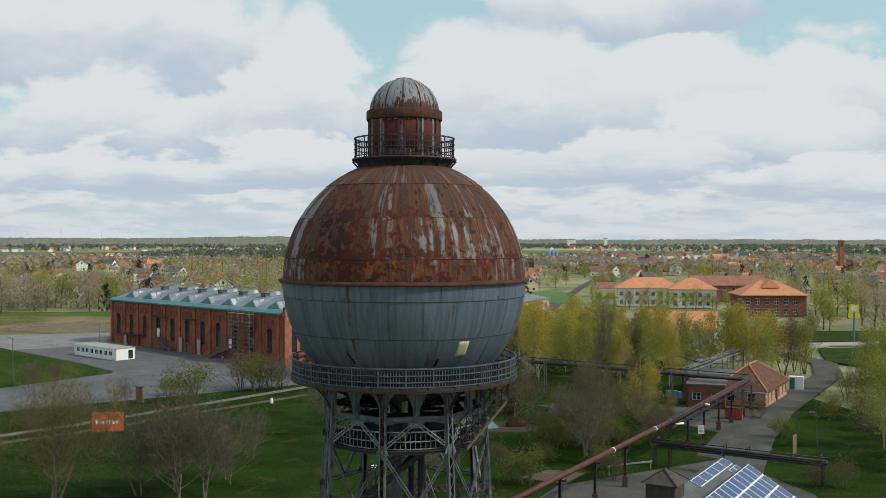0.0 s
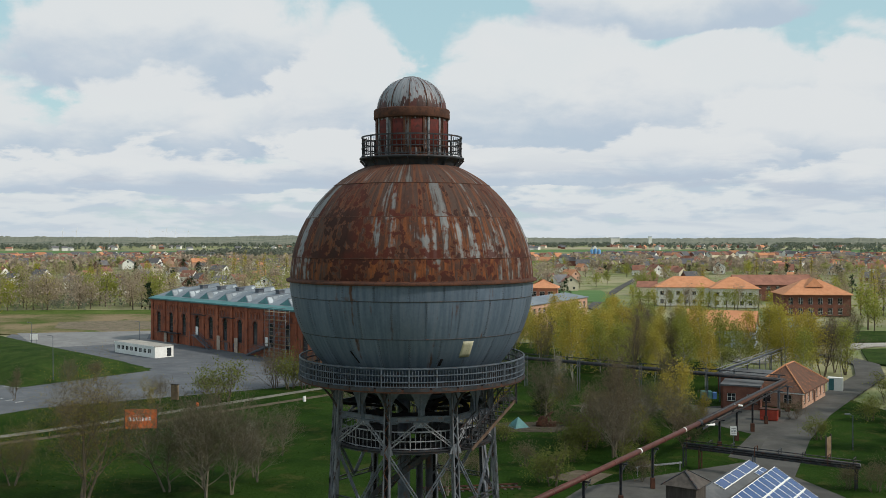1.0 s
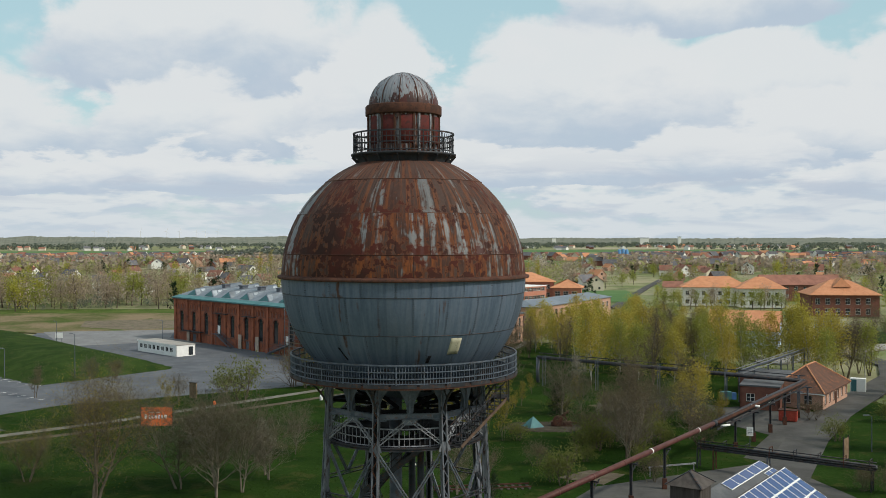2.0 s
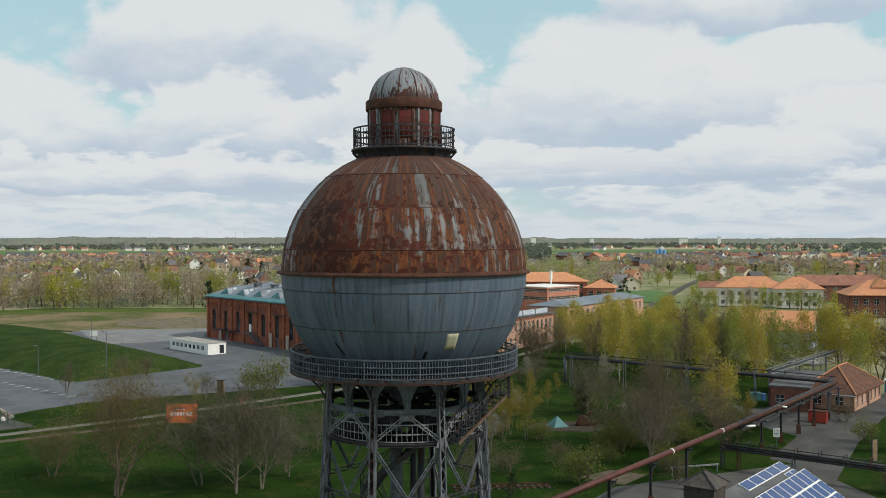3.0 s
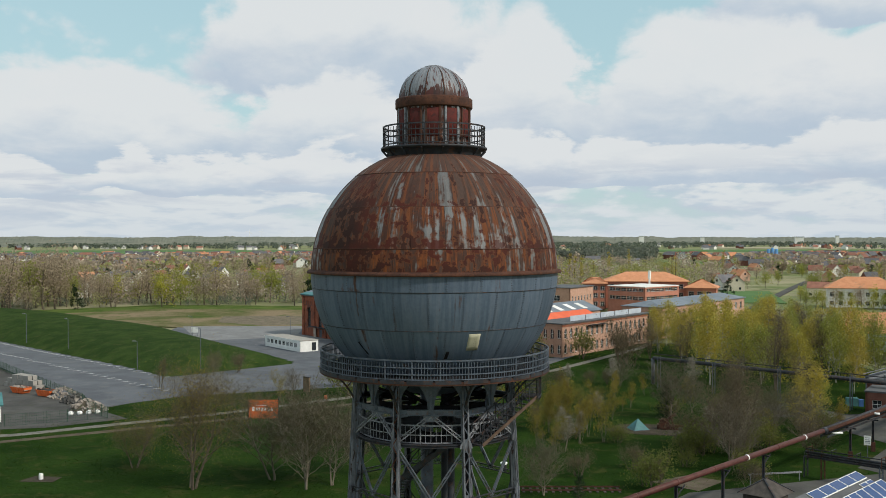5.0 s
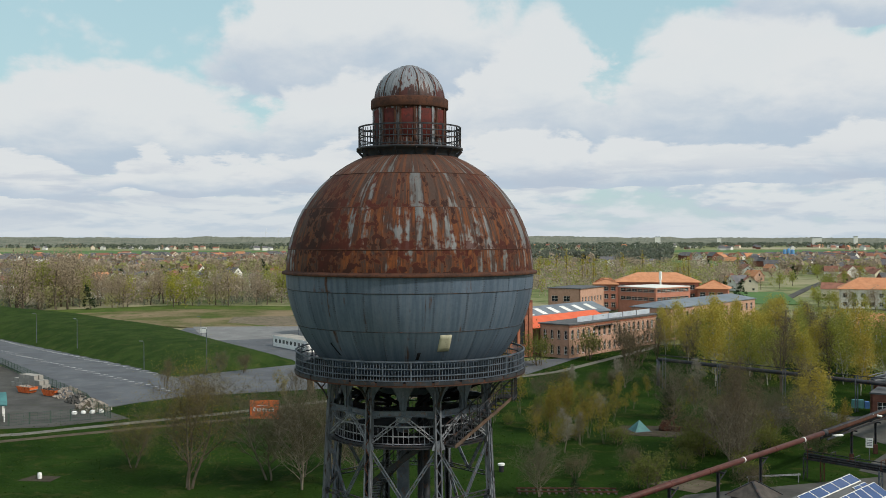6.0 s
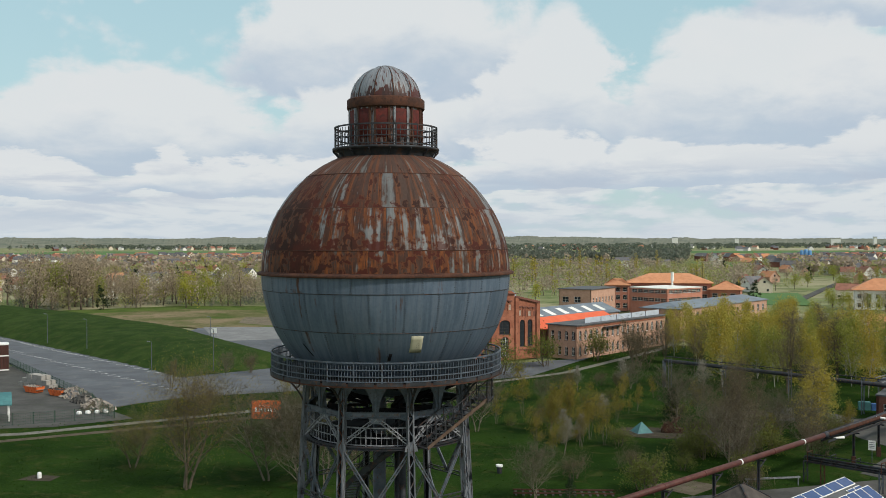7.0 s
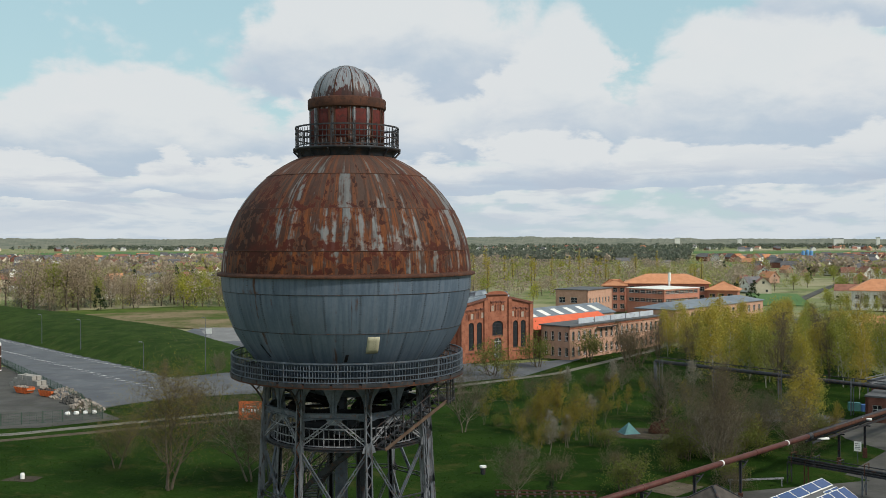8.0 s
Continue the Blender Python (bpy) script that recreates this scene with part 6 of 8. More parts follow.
for s, mat in ((0.0, STEEL_D), (2.0, RUST), (8.5, STEEL_G), (19.9, STEEL_D)):
    for e in (-0.5, 0.5):
        q = L0 + LD * s + U * e
        part("post", Geo().bar(q * Vector((1, 1, 0)), q + Vector((0, 0, -0.4)), 0.14, 0.14), mat, low)
    q = L0 + LD * s
    part("post_lacing", Geo().bar(q * Vector((1, 1, 0)) - U * 0.5 + Vector((0, 0, 0.3)), q * Vector((1, 1, 0)) + U * 0.5 + Vector((0, 0, 1.6)), 0.06, 0.06).bar(q * Vector((1, 1, 0)) + U * 0.5 + Vector((0, 0, 1.6)), q * Vector((1, 1, 0)) - U * 0.5 + Vector((0, 0, 2.8)), 0.06, 0.06), mat, low)
stub = thing("barrier_rail", pose(0, 0, 0), "worn pale barrier rail between posts", "barrier")
part("rail", Geo().bar((19.6, 117.0, 1.15), (25.6, 120.4, 0.95), 0.12, 0.18), STEEL_P, stub)
for x, y in ((19.8, 117.1), (25.4, 120.3)):
    part("post", Geo().bar((x, y, 0), (x, y, 1.1), 0.12, 0.12), STEEL_P, stub)

# -- gatehouse cottage with old clay tiles, and its flat-roofed neighbours
hc = Vector((53.6, 163.6))
Hd = Vector((U.x, U.y))
cottage, cm = block("brick_cottage", hc, Hd, 16.5, 8.2, 2.7, BRICK_P, "hip", TILE_OLD, 3.7, "brick cottage with a patched old clay-tile hipped roof", "cottage",
                    rows=((0.8, 2.2, 1.4, 2.7, 1.0),), ends=((0.7, 2.2, 1.8, 3.4, 1.3),), over=0.45, ridge_cut=6.0)
part("door", Geo().box((7.9, -0.06, 0), (8.9, -0.004, 2.1)), RUST, cottage, "dark red door")
part("eave_trim", Geo().box((-0.46, -0.47, 2.46), (-0.40, 8.66, 2.64)), FRAME_W, cottage, "white scalloped eave board")
part("door", Geo().box((-0.06, 6.6, 0.0), (-0.004, 7.8, 2.2)), FRAME_W, cottage, "white framed door")
for p, q in (((5.55, 4.1, 6.4), (10.95, 4.1, 6.4)), ((-0.45, -0.45, 2.7), (5.55, 4.1, 6.4)), ((-0.45, 8.65, 2.7), (5.55, 4.1, 6.4)), ((16.95, -0.45, 2.7), (10.95, 4.1, 6.4))):
    part("ridge_tile", Geo().rod(Vector(p) + Vector((0, 0, 0.04)), Vector(q) + Vector((0, 0, 0.04)), 0.13, None, 6), TILE_O, cottage)
bench = thing("garden_bench", along(hc - Hd * 0.9 + Vector((V.x, V.y)) * 0.9, (V.x, V.y)), "weathered wooden bench against the cottage wall", "bench")
part("seat", Geo().box((0, 0, 0.42), (2.4, 0.45, 0.48)), WOOD, bench)
part("backrest", Geo().box((0, -0.06, 0.5), (2.4, -0.005, 0.95)), WOOD, bench)
for x in (0.1, 1.15, 2.2):
    part("leg", Geo().box((x, 0.02, 0), (x + 0.08, 0.42, 0.416)), WOOD, bench)
annex, am = block("brick_annex", Vector((40.6, 164.3)), Vector((0.942, -0.337)), 6.2, 7.0, 3.75, BRICK_D, "flat", ROOF_FELT, 0, "dark brick annex with a flat felt roof and white windows", "annex",
                  rows=((1.3, 2.6, 1.0, 3.1, 1.35),), over=0.12)
flat, fm = block("flat_workshop", Vector((44.0, 181.0)), Vector((0.857, -0.515)), 14.0, 8.0, 3.4, BRICK_D, "flat", ROOF_FELT, 0, "low workshop with a dark flat roof", "workshop", over=0.3)

# -- shed with solar panels, and the boarded turret
pv = thing("solar_shed", along((17.8, 73.2), (U.x, U.y)), "shed with stepped roofs carrying blue solar panels", "shed")
# local x runs along the works grid, -y to the road
part("wall", Geo().box((-6, -6.6, 0), (19.5, 0.1, 3.5)).box((-6, 0.104, 0), (22.3, 4.7, 6.0)), TEAL, pv)
RA, RB = (0.0, 7.6), (-6.8, 3.57)


def slope(name, x0, x1, a, b, label, thick=0.16):
    """One roof plane from the line a to the line b (y, z)."""
    pts = [(x0, *a), (x1, *a), (x1, *b), (x0, *b)]
    low_pts = [(x, y, z - thick) for x, y, z in pts]
    g = Geo().face(*pts).face(*low_pts[::-1])
    for i in range(4):
        g.face(pts[i], low_pts[i], low_pts[(i + 1) % 4], pts[(i + 1) % 4])
    return part(name, g, ROOF_FELT, pv, label)


slope("side_roof", -6, 22.5, (5.1, 5.9), (3.15, 7.28), "grey felt side roof")
slope("valley_roof", -6, 22.5, (3.148, 7.28), (0.3, 6.02), "grey felt inner slope")
slope("main_roof", -6, 19.7, RA, RB, "grey felt main roof")
part("clerestory", Geo().box((-6, 0.106, 5.9), (19.4, 0.3, 7.44)), WOOD_D, pv, "dark clerestory wall")
for k in range(9):
    part("window", Geo().box((-4.9 + 2.6 * k, 0.304, 6.55), (-3.2 + 2.6 * k, 0.34, 7.25)), GLASS_D, pv)
for x in (22.3, 19.52):
    part("verge_wall", Geo().face((x, 4.7, 5.9), (x, 3.15, 7.1), (x, 0.3, 5.9), (x, 0.3, 3), (x, 4.7, 3)) if x > 20 else Geo().face((x, 0, 7.4), (x, -6.6, 3.5), (x, 0, 3.5)), WOOD_D, pv)


def solar(parent_ob, x0, x1, a, b, u0, u1, lift=0.1):
    """One module on the slope from a to b (y, z)."""
    def at(x, u, k):
        return (x, a[0] + (b[0] - a[0]) * u, a[1] + (b[1] - a[1]) * u + k)
    g = Geo()
    c = [at(x0, u0, lift), at(x1, u0, lift), at(x1, u1, lift), at(x0, u1, lift)]
    g.face(*c[::-1])
    for i in range(4):
        p, q = c[i], c[(i + 1) % 4]
        g.face(p, q, (q[0], q[1], q[2] - 0.06), (p[0], p[1], p[2] - 0.06))
    mod = part("solar_module", g, FRAME_W, parent_ob, "blue solar module in a pale frame")
    e, f = 0.05, 0.05 / max(0.5, abs(b[0] - a[0]))
    c = [at(x0 + e, u0 + f, lift + 0.006), at(x1 - e, u0 + f, lift + 0.006), at(x1 - e, u1 - f, lift + 0.006), at(x0 + e, u1 - f, lift + 0.006)]
    part("cell_sheet", Geo().face(*c[::-1]), SOLAR, mod)


for r in range(4):
    for k in range(17):
        solar(pv, 19.5 - 1.42 * (k + 1), 19.5 - 1.42 * k - 0.04, RA, RB, 0.015 + r * 0.2, 0.208 + r * 0.2)
for k in range(5):
    solar(pv, 12.0 + 2.06 * k, 12.0 + 2.06 * k + 2.0, (3.05, 7.24), (0.3, 6.02), 0.02, 0.36)
for k in range(2):
    for r in range(2):
        solar(pv, 19.8 + 1.3 * k, 19.8 + 1.3 * k + 1.25, (3.05, 7.24), (0.3, 6.02), 0.45 + 0.27 * r, 0.70 + 0.27 * r)
tur = thing("boarded_turret", along((18.05, 76.6, 1.45), (U.x, U.y)), "square boarded turret with a dark pyramid roof", "turret")
part("wall", Geo().box((0, 0, -1.5), (2.3, 2.3, 6.3)), TEAL, tur, "faded teal boarding")
for k in range(11):
    for (x, y, w2, d2) in ((-0.05, 0.209 * k, 0.04, 0.2), (0.209 * k, -0.052, 0.2, 0.04), (0.209 * k, 2.312, 0.2, 0.04)):
        part("board", Geo().box((x, y, 6.2 + 0.03 * (k % 3)), (x + w2, y + d2, 7.55)), WOOD_D, tur)
g = Geo()
e = [(-0.35, -0.35, 7.5), (2.65, -0.35, 7.5), (2.65, 2.65, 7.5), (-0.35, 2.65, 7.5)]
r0, r1 = (0.9, 1.15, 8.5), (1.4, 1.15, 8.5)
for pts in ((e[0], e[1], r1, r0), (e[1], e[2], r1), (e[2], e[3], r0, r1), (e[3], e[0], r0)):
    g.face(*pts)
g.face(*e[::-1])
part("roof", g, WOOD_D, tur, "dark felted roof")
part("core", Geo().box((0.0, 0.0, 6.302), (2.3, 2.3, 7.5)), WOOD_D, tur)
for i in range(4):
    p = Vector(e[i])
    q = Vector(r0 if i in (0, 3) else r1)
    part("hip_cap", Geo().bar(p + Vector((0, 0, 0.02)), q + Vector((0, 0, 0.02)), 0.12, 0.07), STEEL_D, tur)

# -- orange hoarding on the lawn: the unreadable lettering is set as plain bars
sign = thing("hoarding", along((-48.3, 135.2), (0.985, 0.17)), "bright orange hoarding with pale lettering between two posts", "sign")
part("panel", Geo().box((0, -0.06, 1.6), (4.3, 0, 4.3)), ORANGE, sign)
for x in (-0.12, 4.3):
    part("post", Geo().box((x, -0.08, -0.2), (x + 0.12, 0.05, 4.7)), STEEL_D, sign)
for x, w2, h, z in ((0.5, 0.42, 0.62, 2.65), (1.05, 0.32, 0.5, 2.65), (1.45, 0.30, 0.5, 2.65), (1.85, 0.36, 0.5, 2.65), (2.3, 0.34, 0.5, 2.65), (2.75, 0.36, 0.5, 2.65), (3.2, 0.40, 0.5, 2.65)):
    part("letter_bar", Geo().box((x, -0.075, z), (x + w2 * 0.8, -0.062, z + h)), FRAME_W, sign, "pale bar of lettering")
part("letter_bar", Geo().box((1.1, -0.075, 3.45), (2.6, -0.062, 3.52)), FRAME_W, sign)

# -- small things about the works
tent = thing("pyramid_roof", pose(6.7, 146.6, 0, 0, 0, 30), "small green sheet-metal pyramid roof on the ground", "roof")
part("roof", Geo().face((-1.2, -1.2, 0.1), (1.2, -1.2, 0.1), (0, 0, 1.6)).face((1.2, -1.2, 0.1), (1.2, 1.2, 0.1), (0, 0, 1.6)).face((1.2, 1.2, 0.1), (-1.2, 1.2, 0.1), (0, 0, 1.6)).face((-1.2, 1.2, 0.1), (-1.2, -1.2, 0.1), (0, 0, 1.6)), COPPER, tent)
part("curb", Geo().box((-1.28, -1.28, -0.1), (1.28, 1.28, 0.12)), STEEL_G, tent)
scrap = thing("scrap_machine", pose(10.8, 147.6, 0), "rusty old machine part with a wheel and jib", "machine")
part("frame", Geo().box((-1.4, -0.5, 0), (1.6, 0.6, 0.7)).bar((-1, 0, 0.6), (1.2, 0.3, 2.2), 0.3, 0.3).bar((0.9, 0, 0.5), (0.5, 0, 2.0), 0.25, 0.25), RUST, scrap)
part("wheel", Geo().rod((-0.4, -0.7, 0.9), (-0.4, -0.5, 0.9), 0.8, None, 16), RUST, scrap)
part("jib", Geo().bar((1.4, 0.2, 0.6), (3.0, 0.6, 0.3), 0.2, 0.2), RUST, scrap)
sheet("gravel_bed", [(2, 145), (4, 150), (11, 151), (15, 147), (12, 143), (6, 143)], 0.045, SOIL, "dark gravel bed round the old machine", "gravel")
for poly in ([(9, 116), (13, 120), (17, 118), (14, 113)], [(-2, 97), (3, 102), (6, 98), (2, 93)], [(16, 166), (24, 169), (30, 164), (22, 160)]):
    sheet("bare_earth", poly, 0.035, DIRT, "patch of bare sandy earth", "earth")
rails = thing("rail_track", pose(1.0, 110.0, 0, 0, 0, 12), "short overgrown length of railway track", "track")
for y in (0, 1.44):
    part("rail", Geo().box((-6, y, 0.1), (5, y + 0.08, 0.26)), RUST, rails)
for k in range(14):
    part("sleeper", Geo().box((-5.8 + 0.8 * k, -0.5, -0.05), (-5.55 + 0.8 * k, 2.0, 0.096)), WOOD_D, rails)
skip = thing("red_skip", along((44.0, 153.5), (0.94, -0.34)), "red steel skip on the yard", "skip")
part("body", Geo().slab([(0, 0), (2.6, 0), (2.6, 1.6), (0, 1.6)], 0.15, 1.7), PIPE_BRIGHT, skip)
for k in range(4):
    part("rib", Geo().box((0.2 + 0.7 * k, -0.07, 0.2), (0.3 + 0.7 * k, -0.004, 1.65)), PIPE_BRIGHT, skip)
part("rim", Geo().box((-0.06, -0.08, 1.7), (2.66, 1.68, 1.8)), RUST, skip)
notice = thing("notice_board", pose(35.3, 134.5, 0, 0, 0, -8), "white notice board on a post", "sign")
part("panel", Geo().box((-0.42, -0.04, 1.5), (0.42, 0, 2.7)), FRAME_W, notice)
part("post", Geo().rod((0, 0.04, -0.2), (0, 0.04, 2.7), 0.05, None, 6), STEEL_G, notice)
for z in (1.75, 1.95, 2.15, 2.4):
    part("text_bar", Geo().box((-0.3, -0.05, z), (0.28, -0.043, z + 0.07)), STEEL_G, notice, "grey bar of writing")


def lamp_post(x, y, tall, arm=1.0, turn_deg=0.0, double_head=False):
    ob = thing("street_lamp", pose(x, y, 0, 0, 0, turn_deg), "slim grey street lamp with a flat head", "street lamp", "street lamps")
    part("pole", Geo().rod((0, 0, -0.2), (0, 0, tall), 0.085, 0.05, 6), STEEL_G, ob)
    for s in ((-1, 1) if double_head else (-1,)):
        part("arm", Geo().rod((0, 0, tall), (s * arm, 0, tall + 0.15), 0.04, None, 5), STEEL_G, ob)
        part("head", Geo().box((s * arm - 0.35, -0.13, tall + 0.08), (s * arm + 0.35, 0.13, tall + 0.22)), STEEL_P, ob)
    return ob


for x, y, tall, dbl in LAMPS:
    lamp_post(x, y, tall, 0.7, 0, dbl)
bin_ = thing("waste_bin", pose(-8.2, 117.9, 0), "small white-topped bin on the lawn", "bin")
part("body", Geo().turn([(0.28, 0), (0.32, 0.7), (0.3, 0.75)], 12), STEEL_D, bin_)
part("lid", Geo().turn([(0.42, 0.8), (0.42, 1.0), (0.05, 1.06)], 12), FRAME_W, bin_, "white lid")
tank = thing("garden_bins", pose(39.5, 173.5, 0), "green and blue plastic bins by the annex", "bin")
part("bin", Geo().box((0, 0, 0), (1.8, 1.2, 1.3)), COPPER, tank, "green bin")
part("bin", Geo().box((1.9, 0, 0), (2.6, 0.8, 1.1)), BLUE, tank, "blue bin")
cab = thing("portable_cabin", along((64.6, 184), (0.9, -0.4)), "turquoise and white cabin doors by the road", "cabin")
part("body", Geo().box((0, 0, 0), (2.6, 1.4, 2.4)), RENDER, cab)
part("door", Geo().box((0.2, -0.06, 0.1), (1.1, -0.004, 2.2)), COPPER, cab)
screen = thing("timber_screen", along((44.6, 125.6), (0.6, 0.8)), "leaning rusty board screen in the scrub", "screen")
part("panel", Geo().box((0, -0.05, 0.4), (1.6, 0.05, 3.0)), WOOD, screen)
for x in (-0.1, 1.6):
    part("post", Geo().box((x, -0.08, -0.2), (x + 0.12, 0.08, 3.3)), WOOD_D, screen)

for x, y, h, mat, nm, lab in ((-29.3, 168.3, 0.9, FRAME_W, "bollard", "short white marker post on the lawn"), (-59.6, 102.6, 0.7, FRAME_W, "marker_stone", "white marker stone in bare soil"), (-46.3, 162.7, 0.6, ORANGE, "traffic_cone", "small orange cone beside the track")):
    mk = thing(nm, pose(x, y, 0), lab, "marker")
    part("body", Geo().turn([(0.26, -0.1), (0.26, h * 0.7), (0.2, h), (0.02, h + 0.02)], 10), mat, mk)
sheet("bare_earth", [(-61.5, 101.2), (-57.5, 101.6), (-57.8, 104.0), (-61.2, 103.8)], 0.03, SOIL, "small patch of bare dark soil", "earth")
pillar = thing("timber_pillar", pose(-52.2, 169.3, 0, 0, 0, -20), "dark timber information pillar by the footpath", "pillar")
part("panel", Geo().box((-0.7, -0.15, 0), (0.7, 0.15, 2.6)), WOOD, pillar)
part("cap", Geo().box((-0.8, -0.22, 2.6), (0.8, 0.22, 2.72)), WOOD_D, pillar)
# -- town sign mast, blue recycling bin
mast = thing("sign_mast", pose(113.3, 271.5, 0, 0, 0, -20), "tall blue mast with a yellow shop sign", "sign")
part("post", Geo().rod((0, 0, -0.2), (0, 0, 9.0), 0.28, None, 8), BLUE, mast)
part("panel", Geo().box((-1.5, -0.2, 6.2), (1.5, 0.2, 7.6)), YELLOW, mast)
part("panel", Geo().box((-1.2, -0.22, 7.7), (1.2, 0.22, 9.9)), YELLOW, mast)
part("emblem", Geo().rod((0, -0.26, 8.8), (0, -0.23, 8.8), 0.8, None, 16), FRAME_W, mast)
blue_bin = thing("recycling_bank", pose(96, 310, 0), "bright blue recycling bank", "bin")
part("body", Geo().box((0, 0, 0), (3.2, 1.8, 2.4)), BLUE_SILO, blue_bin)

# -- storage yard and car park
fence = thing("mesh_fence", pose(0, 0, 0), "dark green steel mesh fence round the yard", "fence")
for pts in ([(-170, 217), (-130, 187.5), (-84.4, 149.5), (-79, 143)], [(-140, 104), (-104, 117), (-84.4, 129.6), (-73, 138.5), (-79, 143)]):
    for a, b in zip(pts, pts[1:]):
        a, b = Vector((*a, 0)), Vector((*b, 0))
        n_ = max(1, int((b - a).length / 2.5))
        for k in range(n_):
            p, q = a.lerp(b, k / n_), a.lerp(b, (k + 1) / n_)
            part("post", Geo().bar(p + Vector((0, 0, -0.2)), p + Vector((0, 0, 1.9)), 0.07, 0.07), FENCE_G, fence)
            g = Geo()
            for z in (0.1, 0.5, 0.9, 1.3, 1.75):
                g.bar(p + Vector((0, 0, z)), q + Vector((0, 0, z)), 0.02, 0.03)
            for j in range(9):
                s = p.lerp(q, (j + 0.5) / 9)
                g.bar(s + Vector((0, 0, 0.05)), s + Vector((0, 0, 1.8)), 0.018, 0.018, Vector((1, 0, 0)))
            part("mesh_panel", g, FENCE_G, fence)
heap_rng = random.Random(3)


def heap(x, y, r, h, mat, label, a=0.0):
    ob = thing("rubble_heap", pose(x, y, 0, 0, 0, a), label, "rubble heap", "rubble heaps")
    g = Geo()
    n, k = 18, 7
    for j in range(k):
        for i in range(n):
            s = j / (k - 1)
            rr = r * (1 - s) * (1 + 0.18 * noise.noise(Vector((i * 0.9, j, x))))
            t = 2 * math.pi * i / n
            g.v.append((rr * 1.5 * math.cos(t), rr * math.sin(t), h * (1 - (1 - s) ** 1.6) - 0.1 + 0.15 * noise.noise(Vector((i, j * 1.3, y)))))
    for j in range(k - 1):
        for i in range(n):
            g.f.append((j * n + i, j * n + (i + 1) % n, (j + 1) * n + (i + 1) % n, (j + 1) * n + i))
    part("mound", g, mat, ob)
    g = Geo()
    for _ in range(90):
        t, s = heap_rng.uniform(0, 6.28), math.sqrt(heap_rng.random())
        p = Vector((r * 1.5 * s * math.cos(t), r * s * math.sin(t), h * (1 - s ** 1.6)))
        k2 = heap_rng.uniform(0.12, 0.4)
        g.box((-k2, -k2 * 0.7, -k2 * 0.5), (k2, k2 * 0.7, k2 * 0.5), Matrix.Translation(p) @ pose(0, 0, 0, heap_rng.uniform(0, 90), heap_rng.uniform(0, 90), heap_rng.uniform(0, 90)))
    tagged(part("rubble", g, RUBBLE if mat != RUBBLE else CONCRETE, ob), kind="stuff")


heap(-92, 155.5, 2.4, 1.5, STONE_D, "heap of dark grey broken asphalt in the yard", -35)
heap(-86.5, 151, 2.2, 1.3, RUBBLE, "heap of pale rubble in the yard", -30)
heap(-80.5, 145.0, 2.6, 1.5, DIRT, "heap of brown rubble in the yard", -35)
# stepped stack of pale concrete blocks
stack = thing("block_stack", along((-110.5, 164.6), (0.93, -0.36)), "stepped stack of pale concrete blocks in the yard", "concrete blocks")
for tier, (x0, count) in enumerate(((0.0, 6), (0.9, 5), (2.6, 3))):
    for row in range(2):
        for k in range(count):
            dx, dy = heap_rng.uniform(-0.06, 0.06), heap_rng.uniform(-0.08, 0.08)
            part("block", Geo().box((x0 + 1.65 * k + dx, row * 0.95 + dy, 0.8 * tier), (x0 + 1.65 * k + 1.58 + dx, row * 0.95 + 0.85 + dy, 0.8 * tier + 0.78)), PAVED, stack)


def open_skip(x, y, load_mat, label):
    """A skip with sloping ends, ribs and a heaped load."""
    ob = thing("orange_skip", along((x, y), (0.95, -0.3)), label, "skip", "orange skips")
    low, top = [(0.55, 0.1), (3.25, 0.1), (3.25, 1.7), (0.55, 1.7)], [(0.0, 0.0), (3.8, 0.0), (3.8, 1.8), (0.0, 1.8)]
    inner = [(0.08, 0.08), (3.72, 0.08), (3.72, 1.72), (0.08, 1.72)]
    g = Geo()
    for k in range(4):
        (a, b), (c, d), (e, f), (p, q) = low[k], low[(k + 1) % 4], top[(k + 1) % 4], top[k]
        g.face((a, b, 0.12), (c, d, 0.12), (e, f, 1.15), (p, q, 1.15))
        (u0, v0), (u1, v1) = inner[k], inner[(k + 1) % 4]
        g.face((p, q, 1.15), (e, f, 1.15), (u1, v1, 1.15), (u0, v0, 1.15))
        g.face((u0, v0, 1.15), (u1, v1, 1.15), (u1, v1, 0.7), (u0, v0, 0.7))
    g.face(*[(a, b, 0.12) for a, b in low[::-1]])
    part("body", g, ORANGE, ob)
    for k in range(4):
        part("rib", Geo().bar((0.75 + 0.75 * k, 0.06, 0.15), (0.6 + 0.85 * k, -0.04, 1.1), 0.10, 0.07, Vector((0, 1, 0))), ORANGE, ob)
    part("rim", Geo().box((-0.04, -0.05, 1.08), (3.84, -0.004, 1.17)), ORANGE, ob)
    g = Geo()
    for k in range(26):
        c = Vector((heap_rng.uniform(0.3, 3.5), heap_rng.uniform(0.3, 1.5), 0.85 + heap_rng.uniform(0, 0.3)))
        r = heap_rng.uniform(0.12, 0.32)
        g.box((-r, -r * 0.6, -r * 0.5), (r, r * 0.6, r * 0.5), Matrix.Translation(c) @ pose(0, 0, 0, heap_rng.uniform(0, 90), heap_rng.uniform(0, 90), 0))
    g.box((0.1, 0.1, 0.6), (3.7, 1.7, 0.86))
    tagged(part("load", g, load_mat, ob, "loose waste in the skip"), kind="stuff")


